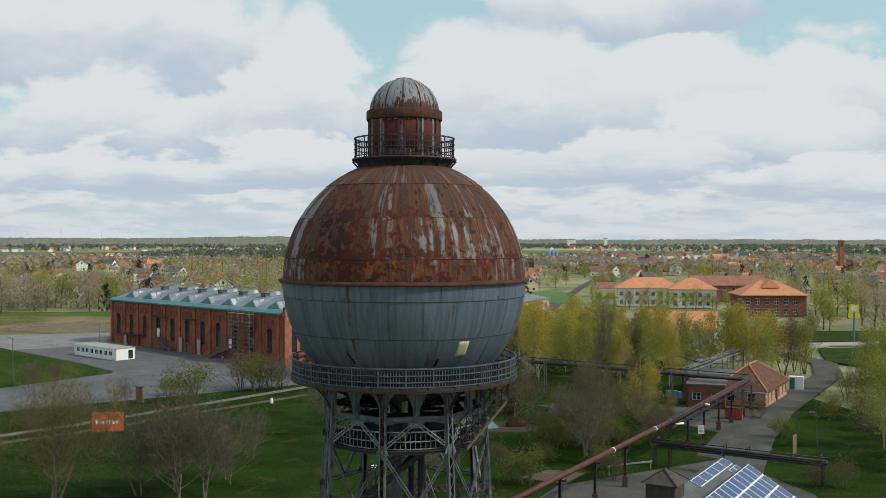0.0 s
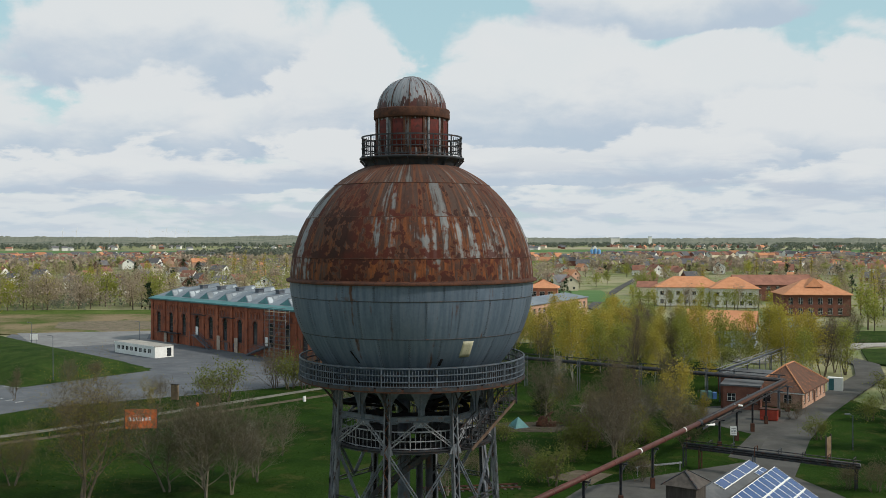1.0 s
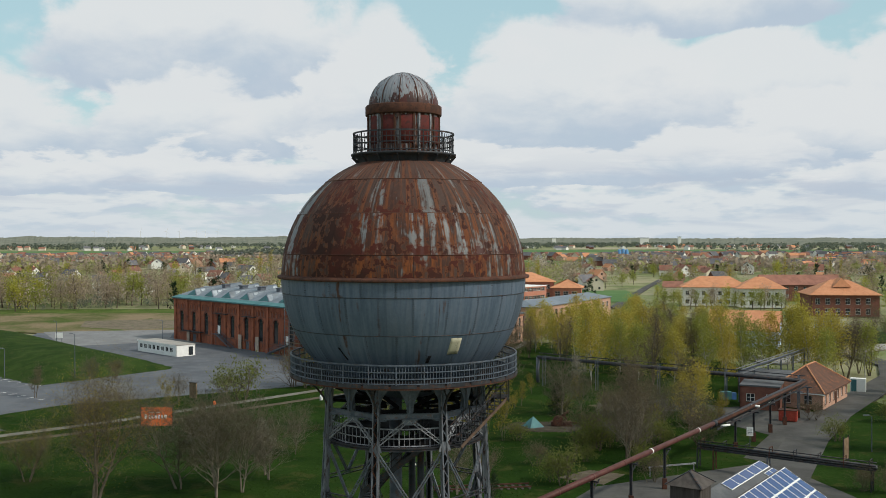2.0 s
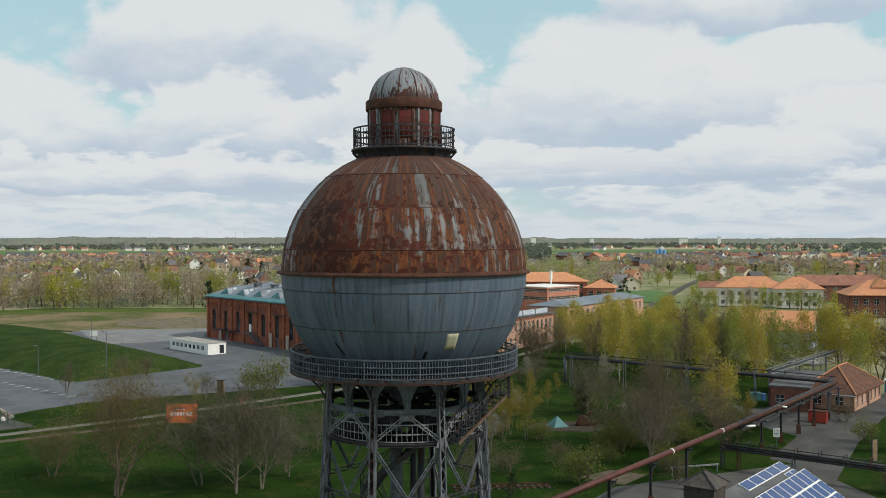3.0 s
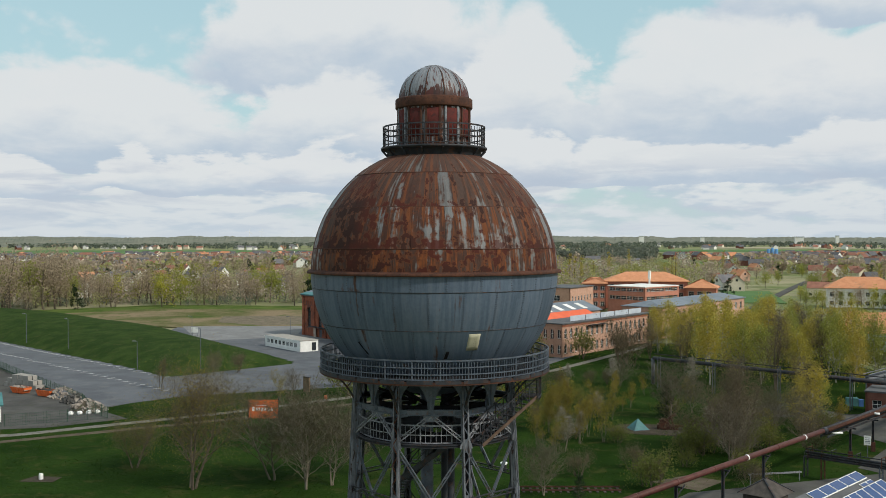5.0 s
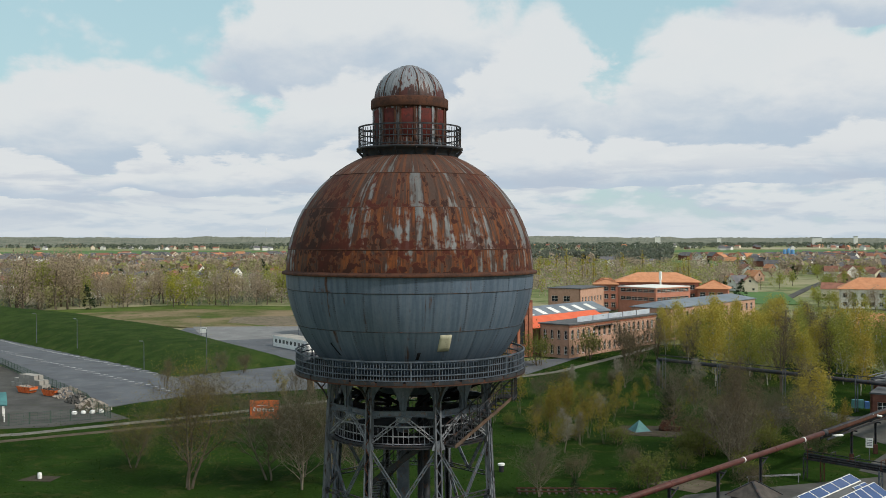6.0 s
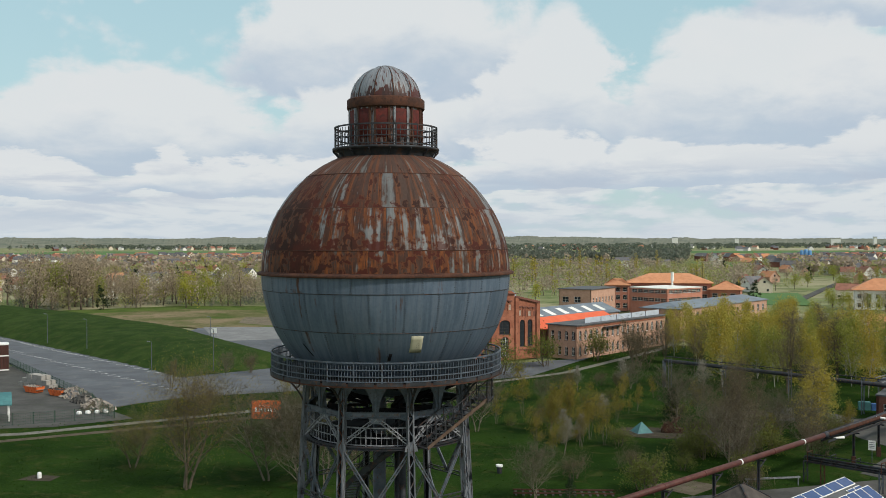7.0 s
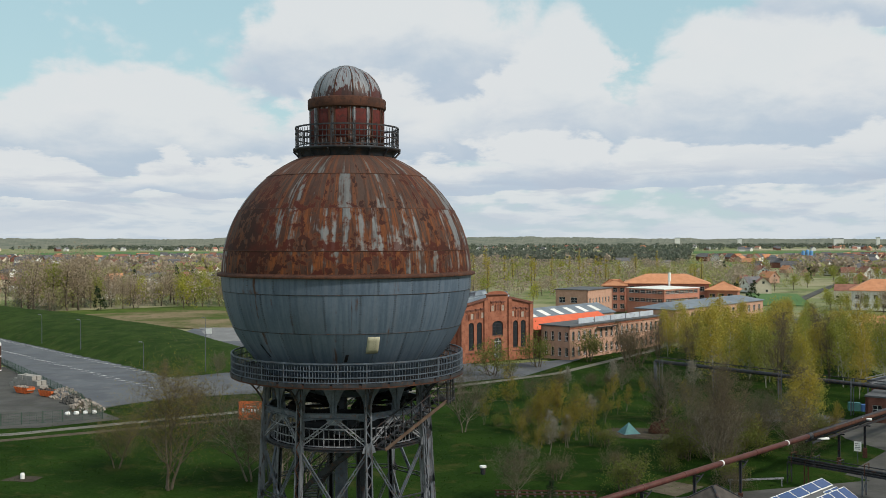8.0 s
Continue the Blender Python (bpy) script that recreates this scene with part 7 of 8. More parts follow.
open_skip(-104.0, 157.4, RUBBLE, "orange steel skip full of pale rubble in the yard")
open_skip(-97.4, 155.3, WOOD_D, "orange steel skip full of dark scrap in the yard")
for k in range(4):
    bg = thing("sack", pose(-80.5 + 1.1 * k, 140.2 + 0.75 * k, 0), "white bulk sack lying by the fence", "sack", "white sacks")
    part("body", Geo().turn([(0.35, 0.0), (0.45, 0.15), (0.42, 0.35), (0.28, 0.5), (0.05, 0.53)], 10), FRAME_W, bg, "", True)
shelter = thing("green_shelter", along((-92.5, 127.8), (0.77, 0.64)), "open shelter with a pitched green sheet roof on white posts", "shelter")
g = Geo()
for pts in (((-0.4, -0.5, 2.65), (7.4, -0.5, 2.65), (7.4, 3.0, 4.1), (-0.4, 3.0, 4.1)), ((7.4, 6.5, 2.65), (-0.4, 6.5, 2.65), (-0.4, 3.0, 4.1), (7.4, 3.0, 4.1))):
    g.face(*pts)
    g.face(*[(x, y, z - 0.14) for x, y, z in pts[::-1]])
for a, b in (((-0.5, 2.65), (3.0, 4.1)), ((6.5, 2.65), (3.0, 4.1))):
    for x in (-0.4, 7.4):
        g.face((x, a[0], a[1]), (x, b[0], b[1]), (x, b[0], b[1] - 0.14), (x, a[0], a[1] - 0.14))
part("roof", g, COPPER, shelter, "green sheet roof")
part("beam", Geo().box((0, 0.05, 2.42), (7.1, 0.2, 2.62)), STEEL_D, shelter)
for x in (0.0, 6.9):
    for y in (0.0, 5.8):
        part("post", Geo().box((x, y, -0.2), (x + 0.2, y + 0.2, 2.62)), FRAME_W, shelter, "white post")
BOARD_RED = surf("red_brown_boards", (0.055, 0.024, 0.018), (0.085, 0.036, 0.027), 0.5, 0.8, bump=0.3, grain=0.5, stretch=(1, 1, 0.2), own=0.3)
hut = thing("timber_kiosk", along((-133.0, 177.3), (0.77, 0.64)), "dark red-brown timber-clad kiosk with pale edges at the yard", "kiosk")
part("body", Geo().box((0, 0, 0), (8, 4, 5.4)), WOOD_D, hut)
for k in range(20):
    part("board", Geo().box((0.02 + 0.4 * k, -0.05, 0.35), (0.38 + 0.4 * k, -0.004, 5.35)), BOARD_RED, hut)
for z in (0.0, 3.0, 5.4):
    part("trim", Geo().box((-0.06, -0.09, z), (8.06, -0.052 if z < 5 else 4.06, z + 0.26)), FRAME_W, hut, "pale trim")
# painted bays
CPD = Vector((-0.835, 0.55, 0)).normalized()
CPN = Vector((CPD.y, -CPD.x, 0))
base_p = Vector((-79, 157, 0.03))
for row, off in enumerate((7.0, 15.5, 24.0)):
    for k in range(40):
        p = base_p + CPD * (4 + 3.1 * k) + CPN * off
        if inside((p.x, p.y), car_park_poly) and not inside((p.x, p.y), BANK):
            tagged(part("bay_line", Geo().bar(p, p + CPN * 1.6, 0.16, 0.012).bar(p + CPN * 1.0 - CPD * 0.5, p + CPN * 1.0 + CPD * 0.5, 0.14, 0.011), PAINT), "white painted bay mark on the asphalt", "marking", "bay marks", "structure")
tsign = thing("white_sign", pose(-118, 256.5, 0), "white sign board at the edge of the forecourt", "sign")
part("panel", Geo().box((-1.0, -0.05, 1.1), (1.0, 0, 2.6)), FRAME_W, tsign)
for x in (-0.8, 0.7):
    part("post", Geo().box((x, 0, -0.2), (x + 0.1, 0.08, 2.6)), STEEL_G, tsign)

# ---- trees and shrubs ----
def tree_geo(rng, tall, spread, trunk_r, limbs, subs, twigs, leaves, leaf, low=0.25, lift=0.9, stems=1, twig_r=0.012, narrow=1.0, sag=0.0, trunk_n=7, cluster=0.5, flare=0.25, reach=0.28):
    """Trunk with limbs, and a crown of twigs and leaves. low: where the limbs begin; lift: how steeply they rise."""
    wood, twig, leafs = Geo(), Geo(), Geo()
    tips = []

    def limb(p, d, length, r, parts, n, bend=0.25):
        pts = [Vector(p)]
        d = Vector(d).normalized()
        for i in range(parts):
            d = (d + Vector((rng.uniform(-bend, bend), rng.uniform(-bend, bend), rng.uniform(-bend, bend) * 0.6 + 0.10 - sag * i / parts))).normalized()
            pts.append(pts[-1] + d * length / parts)
        for i in range(parts):
            wood.rod(pts[i], pts[i + 1], r * (1 - 0.85 * i / parts), r * (1 - 0.85 * (i + 1) / parts), n, False)
        return pts

    for s in range(stems):
        a = rng.uniform(0, 6.28)
        off = Vector((math.cos(a), math.sin(a), 0)) * (0 if stems == 1 else flare)
        h = tall * (1 if s == 0 else rng.uniform(0.7, 1.0))
        lean = off * (0.0 if stems == 1 else 0.9) + Vector((rng.uniform(-0.06, 0.06), rng.uniform(-0.06, 0.06), 1))
        trunk = limb(off + Vector((0, 0, -0.3)), lean, h * 0.94, trunk_r / math.sqrt(stems), 7, trunk_n, 0.10 if stems == 1 else 0.16)
        for i in range(max(2, limbs // stems)):
            f = low + (0.97 - low) * (i + rng.random()) / max(2, limbs // stems)
            k = min(6, int(f * 7))
            p = trunk[k].lerp(trunk[k + 1], f * 7 - k)
            a = i * 2.4 + rng.uniform(-0.5, 0.5) + s
            shape = (1.15 - f) if narrow >= 1 else (0.9 - 0.6 * abs(f - 0.45))
            length = spread * max(0.18, shape) * rng.uniform(0.75, 1.2) * narrow
            d = Vector((math.cos(a), math.sin(a), lift * rng.uniform(0.6, 1.3)))
            r = trunk_r * 0.42 * (1.1 - f) / math.sqrt(stems) + 0.012
            pts = limb(p, d, length, r, 4, 4)
            for j in range(subs):
                g = rng.uniform(0.25, 1.0) * 3.999
                q = pts[int(g)].lerp(pts[int(g) + 1], g - int(g))
                e = Vector((rng.gauss(0, 1), rng.gauss(0, 1), rng.gauss(0.45 * lift - sag, 0.6))).normalized() + d * 0.35
                sp = limb(q, e, length * rng.uniform(0.3, 0.55), r * 0.4 + 0.004, 2, 3, 0.35)
                tips.append((sp[1], e))
                tips.append((sp[2], e))
            tips.append((pts[4], d))
    for i in range(twigs):
        p, d = tips[i % len(tips)]
        e = (Vector((rng.gauss(0, 1), rng.gauss(0, 1), rng.gauss(0.25 - sag, 0.8))).normalized() + Vector(d) * 0.5).normalized()
        length = rng.uniform(0.35, 1.0) * spread * reach
        q = p + e * length
        s = e.cross(Vector((rng.gauss(0, 1), rng.gauss(0, 1), 1))).normalized() * twig_r
        twig.face(p - s, p + s, q)
        if leaves and rng.random() < 0.5:
            tips.append((q, e))
    for i in range(leaves):
        p, d = tips[rng.randrange(len(tips))]
        c = p + Vector((rng.gauss(0, 1), rng.gauss(0, 1), rng.gauss(0, 1) - sag)) * cluster * spread * 0.2
        a = Vector((rng.gauss(0, 1), rng.gauss(0, 1), rng.gauss(0, 1))).normalized()
        b = a.cross(Vector((rng.gauss(0, 1), rng.gauss(0, 1), rng.gauss(0, 1)))).normalized()
        k = leaf * rng.uniform(0.6, 1.3)
        leafs.face(c - a * k, c + b * k * 1.1, c + a * k)
    return wood, twig, leafs


def tree(name, label, category, bark, twig_mat, leaf_mat, seed, **spec):
    """One prototype standing at the origin; it is moved to its first place by plant()."""
    rng = random.Random(seed)
    wood, twig, leafs = tree_geo(rng, **spec)
    ob = thing(name, Matrix.Identity(4), label, category)
    part("trunk", wood, bark, ob)
    if leafs.f:
        crown = part("crown", leafs, leaf_mat, ob)
        if twig.f:
            part("twig_work", twig, twig_mat, crown)
    else:
        part("crown", twig, twig_mat, ob)
    return ob


KINDS = {}


def kind(key, count, *args, **spec):
    KINDS[key] = [tree(*args, seed=hash_of(key) + i, **spec) for i in range(count)]


def hash_of(s):
    return sum(ord(c) * (i + 3) for i, c in enumerate(s))


placed = set()
plant_rng = random.Random(5)


def plant(key, x, y, size=1.0, group="", variant=None, z=0.0):
    protos = KINDS[key]
    ob = protos[plant_rng.randrange(len(protos)) if variant is None else variant % len(protos)]
    m = Matrix.Translation((x, y, z - 0.1)) @ pose(0, 0, 0, 0, 0, plant_rng.uniform(0, 360)) @ Matrix.Diagonal((size * plant_rng.uniform(0.9, 1.1), size * plant_rng.uniform(0.9, 1.1), size * plant_rng.uniform(0.95, 1.08), 1))
    if ob.name not in placed:
        placed.add(ob.name)
        ob.matrix_basis = m
        made = ob
    else:
        made = copy_thing(ob, Matrix.Identity(4))
        made.matrix_basis = m
    return tagged(made, group=group)


kind("birch", 4, "birch_tree", "slender pale-stemmed birch with young olive leaves on rough grass", "tree", BARK_PALE, TWIG, LEAF_OLIVE,
     tall=13.0, spread=3.6, trunk_r=0.11, limbs=20, subs=3, twigs=300, leaves=3300, leaf=0.15, low=0.12, lift=1.1, sag=0.35, cluster=0.75)
kind("birch_green", 3, "birch_tree", "slender pale-stemmed birch with fresh green leaves on rough grass", "tree", BARK_PALE, TWIG, LEAF_GREEN,
     tall=12.0, spread=3.6, trunk_r=0.10, limbs=18, subs=3, twigs=300, leaves=3300, leaf=0.15, low=0.10, lift=1.1, sag=0.35, cluster=0.75)
kind("birch_young", 3, "young_birch", "young pale-stemmed birch with few ochre leaves on the lawn", "tree", BARK_WARM, TWIG, LEAF_OCHRE,
     tall=8.0, spread=1.9, trunk_r=0.045, limbs=16, subs=4, twigs=420, leaves=1500, leaf=0.09, low=0.15, lift=1.5, stems=3, flare=0.10, cluster=0.8)
kind("willow", 2, "willow_tree", "many-stemmed willow with ochre spring haze on the lawn", "tree", BARK, TWIG, LEAF_OCHRE,
     tall=11.5, spread=5.6, trunk_r=0.30, limbs=40, subs=8, twigs=6500, leaves=11000, leaf=0.055, low=0.2, lift=0.95, stems=3, flare=0.4, cluster=0.7, twig_r=0.012, reach=0.26, narrow=0.99)
kind("bare_pale", 3, "bare_tree", "bare pale-twigged tree with several stems on the lawn", "tree", BARK_WARM, TWIG_PALE, None,
     tall=8.6, spread=5.8, trunk_r=0.16, limbs=36, subs=8, twigs=4400, leaves=0, leaf=0, low=0.2, lift=0.8, stems=2, flare=0.2, twig_r=0.013, reach=0.26, narrow=0.99)
kind("bare_brown", 3, "bare_tree", "tall bare brown-twigged tree in rough grass", "tree", BARK, TWIG, LEAF_BUD,
     tall=13.0, spread=4.2, trunk_r=0.22, limbs=34, subs=7, twigs=2400, leaves=1300, leaf=0.10, low=0.14, lift=1.5, stems=3, twig_r=0.012, reach=0.36)
kind("bare_white", 2, "bare_tree", "bare whitish tree with a single stem on the grass", "tree", BARK_WARM, TWIG_WHITE, None,
     tall=8.5, spread=3.2, trunk_r=0.13, limbs=26, subs=7, twigs=2000, leaves=0, leaf=0, low=0.3, lift=1.0, twig_r=0.011, reach=0.38)
kind("bush_green", 3, "shrub", "dense shrub with young green leaves", "shrub", BARK, TWIG, LEAF_BUSH,
     tall=4.2, spread=2.6, trunk_r=0.16, limbs=18, subs=3, twigs=500, leaves=2000, leaf=0.108, low=0.08, lift=0.9, stems=4, flare=0.4, cluster=0.9)
kind("bush_brown", 3, "shrub", "tangled brown shrub still without leaves", "shrub", BARK, TWIG, LEAF_BUD,
     tall=4.0, spread=2.8, trunk_r=0.16, limbs=20, subs=4, twigs=1700, leaves=700, leaf=0.10, low=0.08, lift=0.9, stems=5, flare=0.5, twig_r=0.011, reach=0.4)
kind("bush_lime", 2, "shrub", "loose shrub with young green leaves", "shrub", BARK, TWIG, LEAF_BUSH,
     tall=4.5, spread=2.2, trunk_r=0.12, limbs=18, subs=4, twigs=300, leaves=1100, leaf=0.10, low=0.06, lift=1.3, stems=3, flare=0.3, cluster=0.9)
kind("spruce", 2, "spruce_tree", "small dark green spruce on the lawn", "tree", BARK, LEAF_DARK, LEAF_DARK,
     tall=7.0, spread=2.0, trunk_r=0.12, limbs=40, subs=3, twigs=400, leaves=2200, leaf=0.11, low=0.04, lift=0.1, sag=0.25, cluster=0.5)
# town trees, seen only from afar
kind("town_green", 3, "town_tree", "round town tree with light green spring leaves among the houses", "tree", BARK, TWIG, LEAF_GREEN,
     tall=11.0, spread=5.0, trunk_r=0.25, limbs=11, subs=2, twigs=0, leaves=800, leaf=0.33, low=0.2, lift=0.9, cluster=1.3)
kind("town_lime", 3, "town_tree", "round town tree with yellow-green spring leaves among the houses", "tree", BARK, TWIG, LEAF_LIME,
     tall=11.5, spread=4.6, trunk_r=0.25, limbs=11, subs=2, twigs=0, leaves=800, leaf=0.33, low=0.15, lift=1.0, cluster=1.3)
kind("town_brown", 4, "town_tree", "bare brown town tree with swelling buds among the houses", "tree", BARK, TWIG, LEAF_BROWN,
     tall=13.0, spread=5.0, trunk_r=0.28, limbs=14, subs=3, twigs=0, leaves=900, leaf=0.26, low=0.15, lift=1.2, cluster=1.5)
kind("town_dark", 2, "fir_tree", "tall dark fir among the houses", "tree", BARK, LEAF_DARK, LEAF_DARK,
     tall=13.0, spread=3.2, trunk_r=0.2, limbs=20, subs=1, twigs=0, leaves=420, leaf=0.44, low=0.05, lift=0.1, sag=0.3, cluster=0.6)
kind("poplar", 2, "poplar_tree", "tall narrow poplar with thin olive leaves", "tree", BARK, TWIG, LEAF_OLIVE,
     tall=19.0, spread=3.0, trunk_r=0.3, limbs=18, subs=2, twigs=0, leaves=800, leaf=0.22, low=0.08, lift=2.6, narrow=0.8, twig_r=0.035, cluster=0.7)
kind("blossom", 1, "blossom_tree", "fruit tree in white blossom beside a house", "tree", BARK, TWIG, BLOSSOM,
     tall=6.0, spread=3.2, trunk_r=0.18, limbs=10, subs=2, twigs=0, leaves=420, leaf=0.26, low=0.2, lift=0.8, cluster=0.9)

# tufts and stalks in the lawn
HARD = ([(6, 78), (2, 92), (13, 113), (37, 127), (42, 108), (34, 78)], [(32, 128), (36, 124), (62, 128), (72, 180), (46, 169), (34, 165), (36, 150)], [(24, 160), (34, 163), (38, 166), (30, 174), (24, 168)], [(30, 80), (40, 105), (52, 135), (42, 140), (28, 110)])
tuft_rng = random.Random(8)
g = Geo()
while len(g.f) < 30000:
    x, y = tuft_rng.uniform(-90, 62), 82 + 130 * tuft_rng.random() ** 1.3
    if not inside((x, y), lawn_poly) or any(inside((x, y), q) for q in HARD) or (x - TX) ** 2 + (y - TY) ** 2 < 40:
        continue
    if noise.noise(Vector((x / 7, y / 7, 0.5))) < -0.15 and tuft_rng.random() < 0.7:
        continue
    a, h, r = tuft_rng.uniform(0, 6.28), tuft_rng.uniform(0.05, 0.14), tuft_rng.uniform(0.05, 0.12)
    dx, dy = math.cos(a) * r, math.sin(a) * r
    lx, ly = tuft_rng.uniform(-0.2, 0.2), tuft_rng.uniform(-0.2, 0.2)
    g.face((x - dx, y - dy, 0), (x + dx, y + dy, 0), (x + lx, y + ly, h))
tagged(part("grass_tufts", g, BLADE), "coarse tufts of green and straw-coloured grass", "grass", "", "stuff")
# on the lawn left of the tower
for key, x, y, size, variant in LAWN_TREES:
    plant(key, x, y, size, "trees on the lawn", variant)
# scattered young growth on the right of the lawn
scrub = random.Random(41)
SCRUB = [(-18, 150), (-8, 128), (4, 118), (16, 126), (26, 140), (22, 160), (8, 178), (-2, 196), (-12, 180)]
count = 0
while count < 46:
    x, y = scrub.uniform(-18, 28), scrub.uniform(116, 198)
    if inside((x, y), SCRUB) and (x - 8) ** 2 + (y - 147) ** 2 > 60:
        count += 1
        plant(scrub.choice(["birch_young", "birch_young", "bush_brown", "bare_pale", "bush_green", "bush_green", "bare_white"]), x, y, scrub.uniform(0.4, 0.85), "scrub on the lawn")
# dense scrub between the red pipeline and the pipe bridge
DENSE = [(9, 113), (20, 120), (36, 150), (40, 160), (30, 170), (17, 162), (14, 136)]
count = 0
while count < 26:
    x, y = scrub.uniform(6, 42), scrub.uniform(112, 172)
    if inside((x, y), DENSE) and not any(inside((x, y), q) for q in HARD):
        count += 1
        plant(scrub.choice(["bush_green", "bush_green", "bush_brown", "bush_lime", "birch_young", "bare_pale"]), x, y, scrub.uniform(0.5, 0.85), "scrub by the pipeline")
# birch belt behind the pipe bridge
belt = random.Random(11)
spots = []


def clear(x, y, gap, limit=None):
    return all((x - a) ** 2 + (y - b) ** 2 > gap * gap for a, b in spots)


def near_line(x, y, lines, reach):
    q = Vector((x, y))
    for a, b in [pair for pts in lines for pair in zip(pts, pts[1:])]:
        a, b = Vector(a), Vector(b)
        d = b - a
        k = min(1, max(0, (q - a).dot(d) / d.length_squared))
        if (a + d * k - q).length < reach:
            return True
    return False


ROADS = [[(29, 84), (33, 112), (44.3, 140), (54, 160), (68, 184), (80, 204), (86, 222), (84, 240)], [(60, 225), (100, 262), (150, 271), (260, 268)], [(60, 225), (52, 300), (44, 400), (78, 560), (110, 700)]]
BELT = [(12, 198), (20, 190), (40, 178), (52, 190), (64, 186), (78, 208), (84, 240), (70, 248), (52, 252), (46, 300), (40, 318), (30, 296), (10, 262), (5, 238)]
tries = 0
while len(spots) < 94 and tries < 6000:
    tries += 1
    x, y = belt.uniform(3, 86), belt.uniform(176, 320)
    if inside((x, y), BELT) and clear(x, y, 3.4) and not near_line(x, y, ROADS, 4.5):
        spots.append((x, y))
        near = y < 225
        plant(belt.choice(["birch", "birch", "birch", "birch_green", "birch_green", "bare_brown"]), x, y, belt.uniform(0.85, 1.2) if near else belt.uniform(0.65, 0.95), "birch belt")
# thicket along the works road
THICKET = [(52, 122), (58, 112), (95, 118), (100, 195), (86, 202), (74, 180), (58, 150)]
count = 0
while count < 64:
    x, y = belt.uniform(48, 100), belt.uniform(110, 204)
    if inside((x, y), THICKET) and clear(x, y, 3.2) and not near_line(x, y, ROADS, 5.5):
        spots.append((x, y))
        count += 1
        plant(belt.choice(["bush_green", "bush_green", "bush_brown", "birch_green", "bush_lime"]), x, y, belt.uniform(0.8, 1.25), "thicket by the works road")
# wood beyond the green
WOOD_EDGE = [(112, 303), (130, 300), (190, 300), (200, 340), (190, 380), (132, 372), (133, 340), (128, 320)]
count = 0
while count < 60:
    x, y = belt.uniform(105, 220), belt.uniform(295, 390)
    if inside((x, y), WOOD_EDGE) and clear(x, y, 4.5):
        spots.append((x, y))
        count += 1
        plant(belt.choice(["town_brown", "town_brown", "town_green", "poplar"]), x, y, belt.uniform(0.8, 1.15), "wood by the town")

# small trees and bushes in front of the orange-roofed blocks
for k in range(20):
    x = 64 + 2.7 * k + belt.uniform(-1, 1)
    y = 399 - 0.35 * (x - 64) + belt.uniform(-6, 1)
    if x < 113:
        spots.append((x, y))
        plant(belt.choice(["town_brown", "town_green", "town_lime", "town_brown"]), x, y, belt.uniform(0.45, 0.72), "trees by the orange-roofed blocks")

# ---- the town and the far country ----
BUILT = [((-17, 398), 34), ((5, 385), 34), ((30, 372), 22), ((-21, 345), 24), ((20, 300), 26), ((30, 320), 22), ((85, 410), 18), ((105, 400), 16), ((120, 364), 20), ((130, 446), 22), ((146, 446), 12), ((62, 258), 14), ((-30, 250), 40), ((-55, 250), 30)]


def house(name, label, wall_mat, roof_mat, length, width, tall, rise):
    ob = thing(name, Matrix.Identity(4), label, "house")
    g = Geo().slab([(0, 0), (length, 0), (length, width), (0, width)], 0, tall)
    for x in (0, length):
        g.face((x, 0, tall), (x, width, tall), (x, width / 2, tall + rise * 0.97))
    wall = part("wall", g, wall_mat, ob)
    part("roof", roof_geo("gable", length, width, tall, rise, 0.4, 0.15), roof_mat, ob)
    part("chimney", Geo().box((length * 0.6, width / 2 + 0.3, tall + rise * 0.6), (length * 0.6 + 0.6, width / 2 + 0.9, tall + rise + 0.7)), BRICK_D, ob)
    for k in range(2):
        part("window", Geo().box((1.2 + k * length * 0.45, -0.05, 1.0), (2.7 + k * length * 0.45, -0.004, 2.3)), GLASS_D, wall)
    for y, z in ((width * 0.22, 1.0), (width * 0.42, tall + 0.3)):
        part("window", Geo().box((-0.05, y, z), (-0.004, y + 1.2, z + 1.3)), GLASS_D, wall)
    return ob


HOUSES = [house("house", f"{wc} house with a {rc} gable roof among trees", wm, rm, l, w_, t, r) for wc, rc, wm, rm, l, w_, t, r in (
    ("white", "grey", RENDER, TILE_G, 11, 8.5, 4.0, 4.2), ("white", "red", RENDER, TILE_R, 10, 8.5, 4.2, 4.4), ("brick", "dark grey", BRICK_D, TILE_G, 11, 9, 3.6, 4.5),
    ("cream", "red", CREAM, TILE_R, 12, 9, 5.4, 3.8), ("pink brick", "orange", BRICK_P, TILE_O, 10, 8, 3.2, 3.8), ("white", "dark grey", RENDER, TILE_G, 14, 9, 5.6, 3.6))]
used_houses = set()
town = random.Random(23)


def put_house(i, x, y, turn_deg, size=1.0):
    ob = HOUSES[i]
    m = pose(x, y, 0, 0, 0, turn_deg) @ Matrix.Diagonal((size, size, size, 1))
    if i not in used_houses:
        used_houses.add(i)
        ob.matrix_basis = m
        made = ob
    else:
        made = copy_thing(ob, Matrix.Identity(4))
        made.matrix_basis = m
    tagged(made, group="town houses")
    spots.append((x + 4, y + 4))


def polar(az, d):
    return d * math.sin(radians(az)), d * math.cos(radians(az))


def built(x, y, more=0.0):
    return any((x - c[0]) ** 2 + (y - c[1]) ** 2 < (r + more) ** 2 for c, r in BUILT) or inside((x, y), BANK) or inside((x, y), MEADOW_POLY)


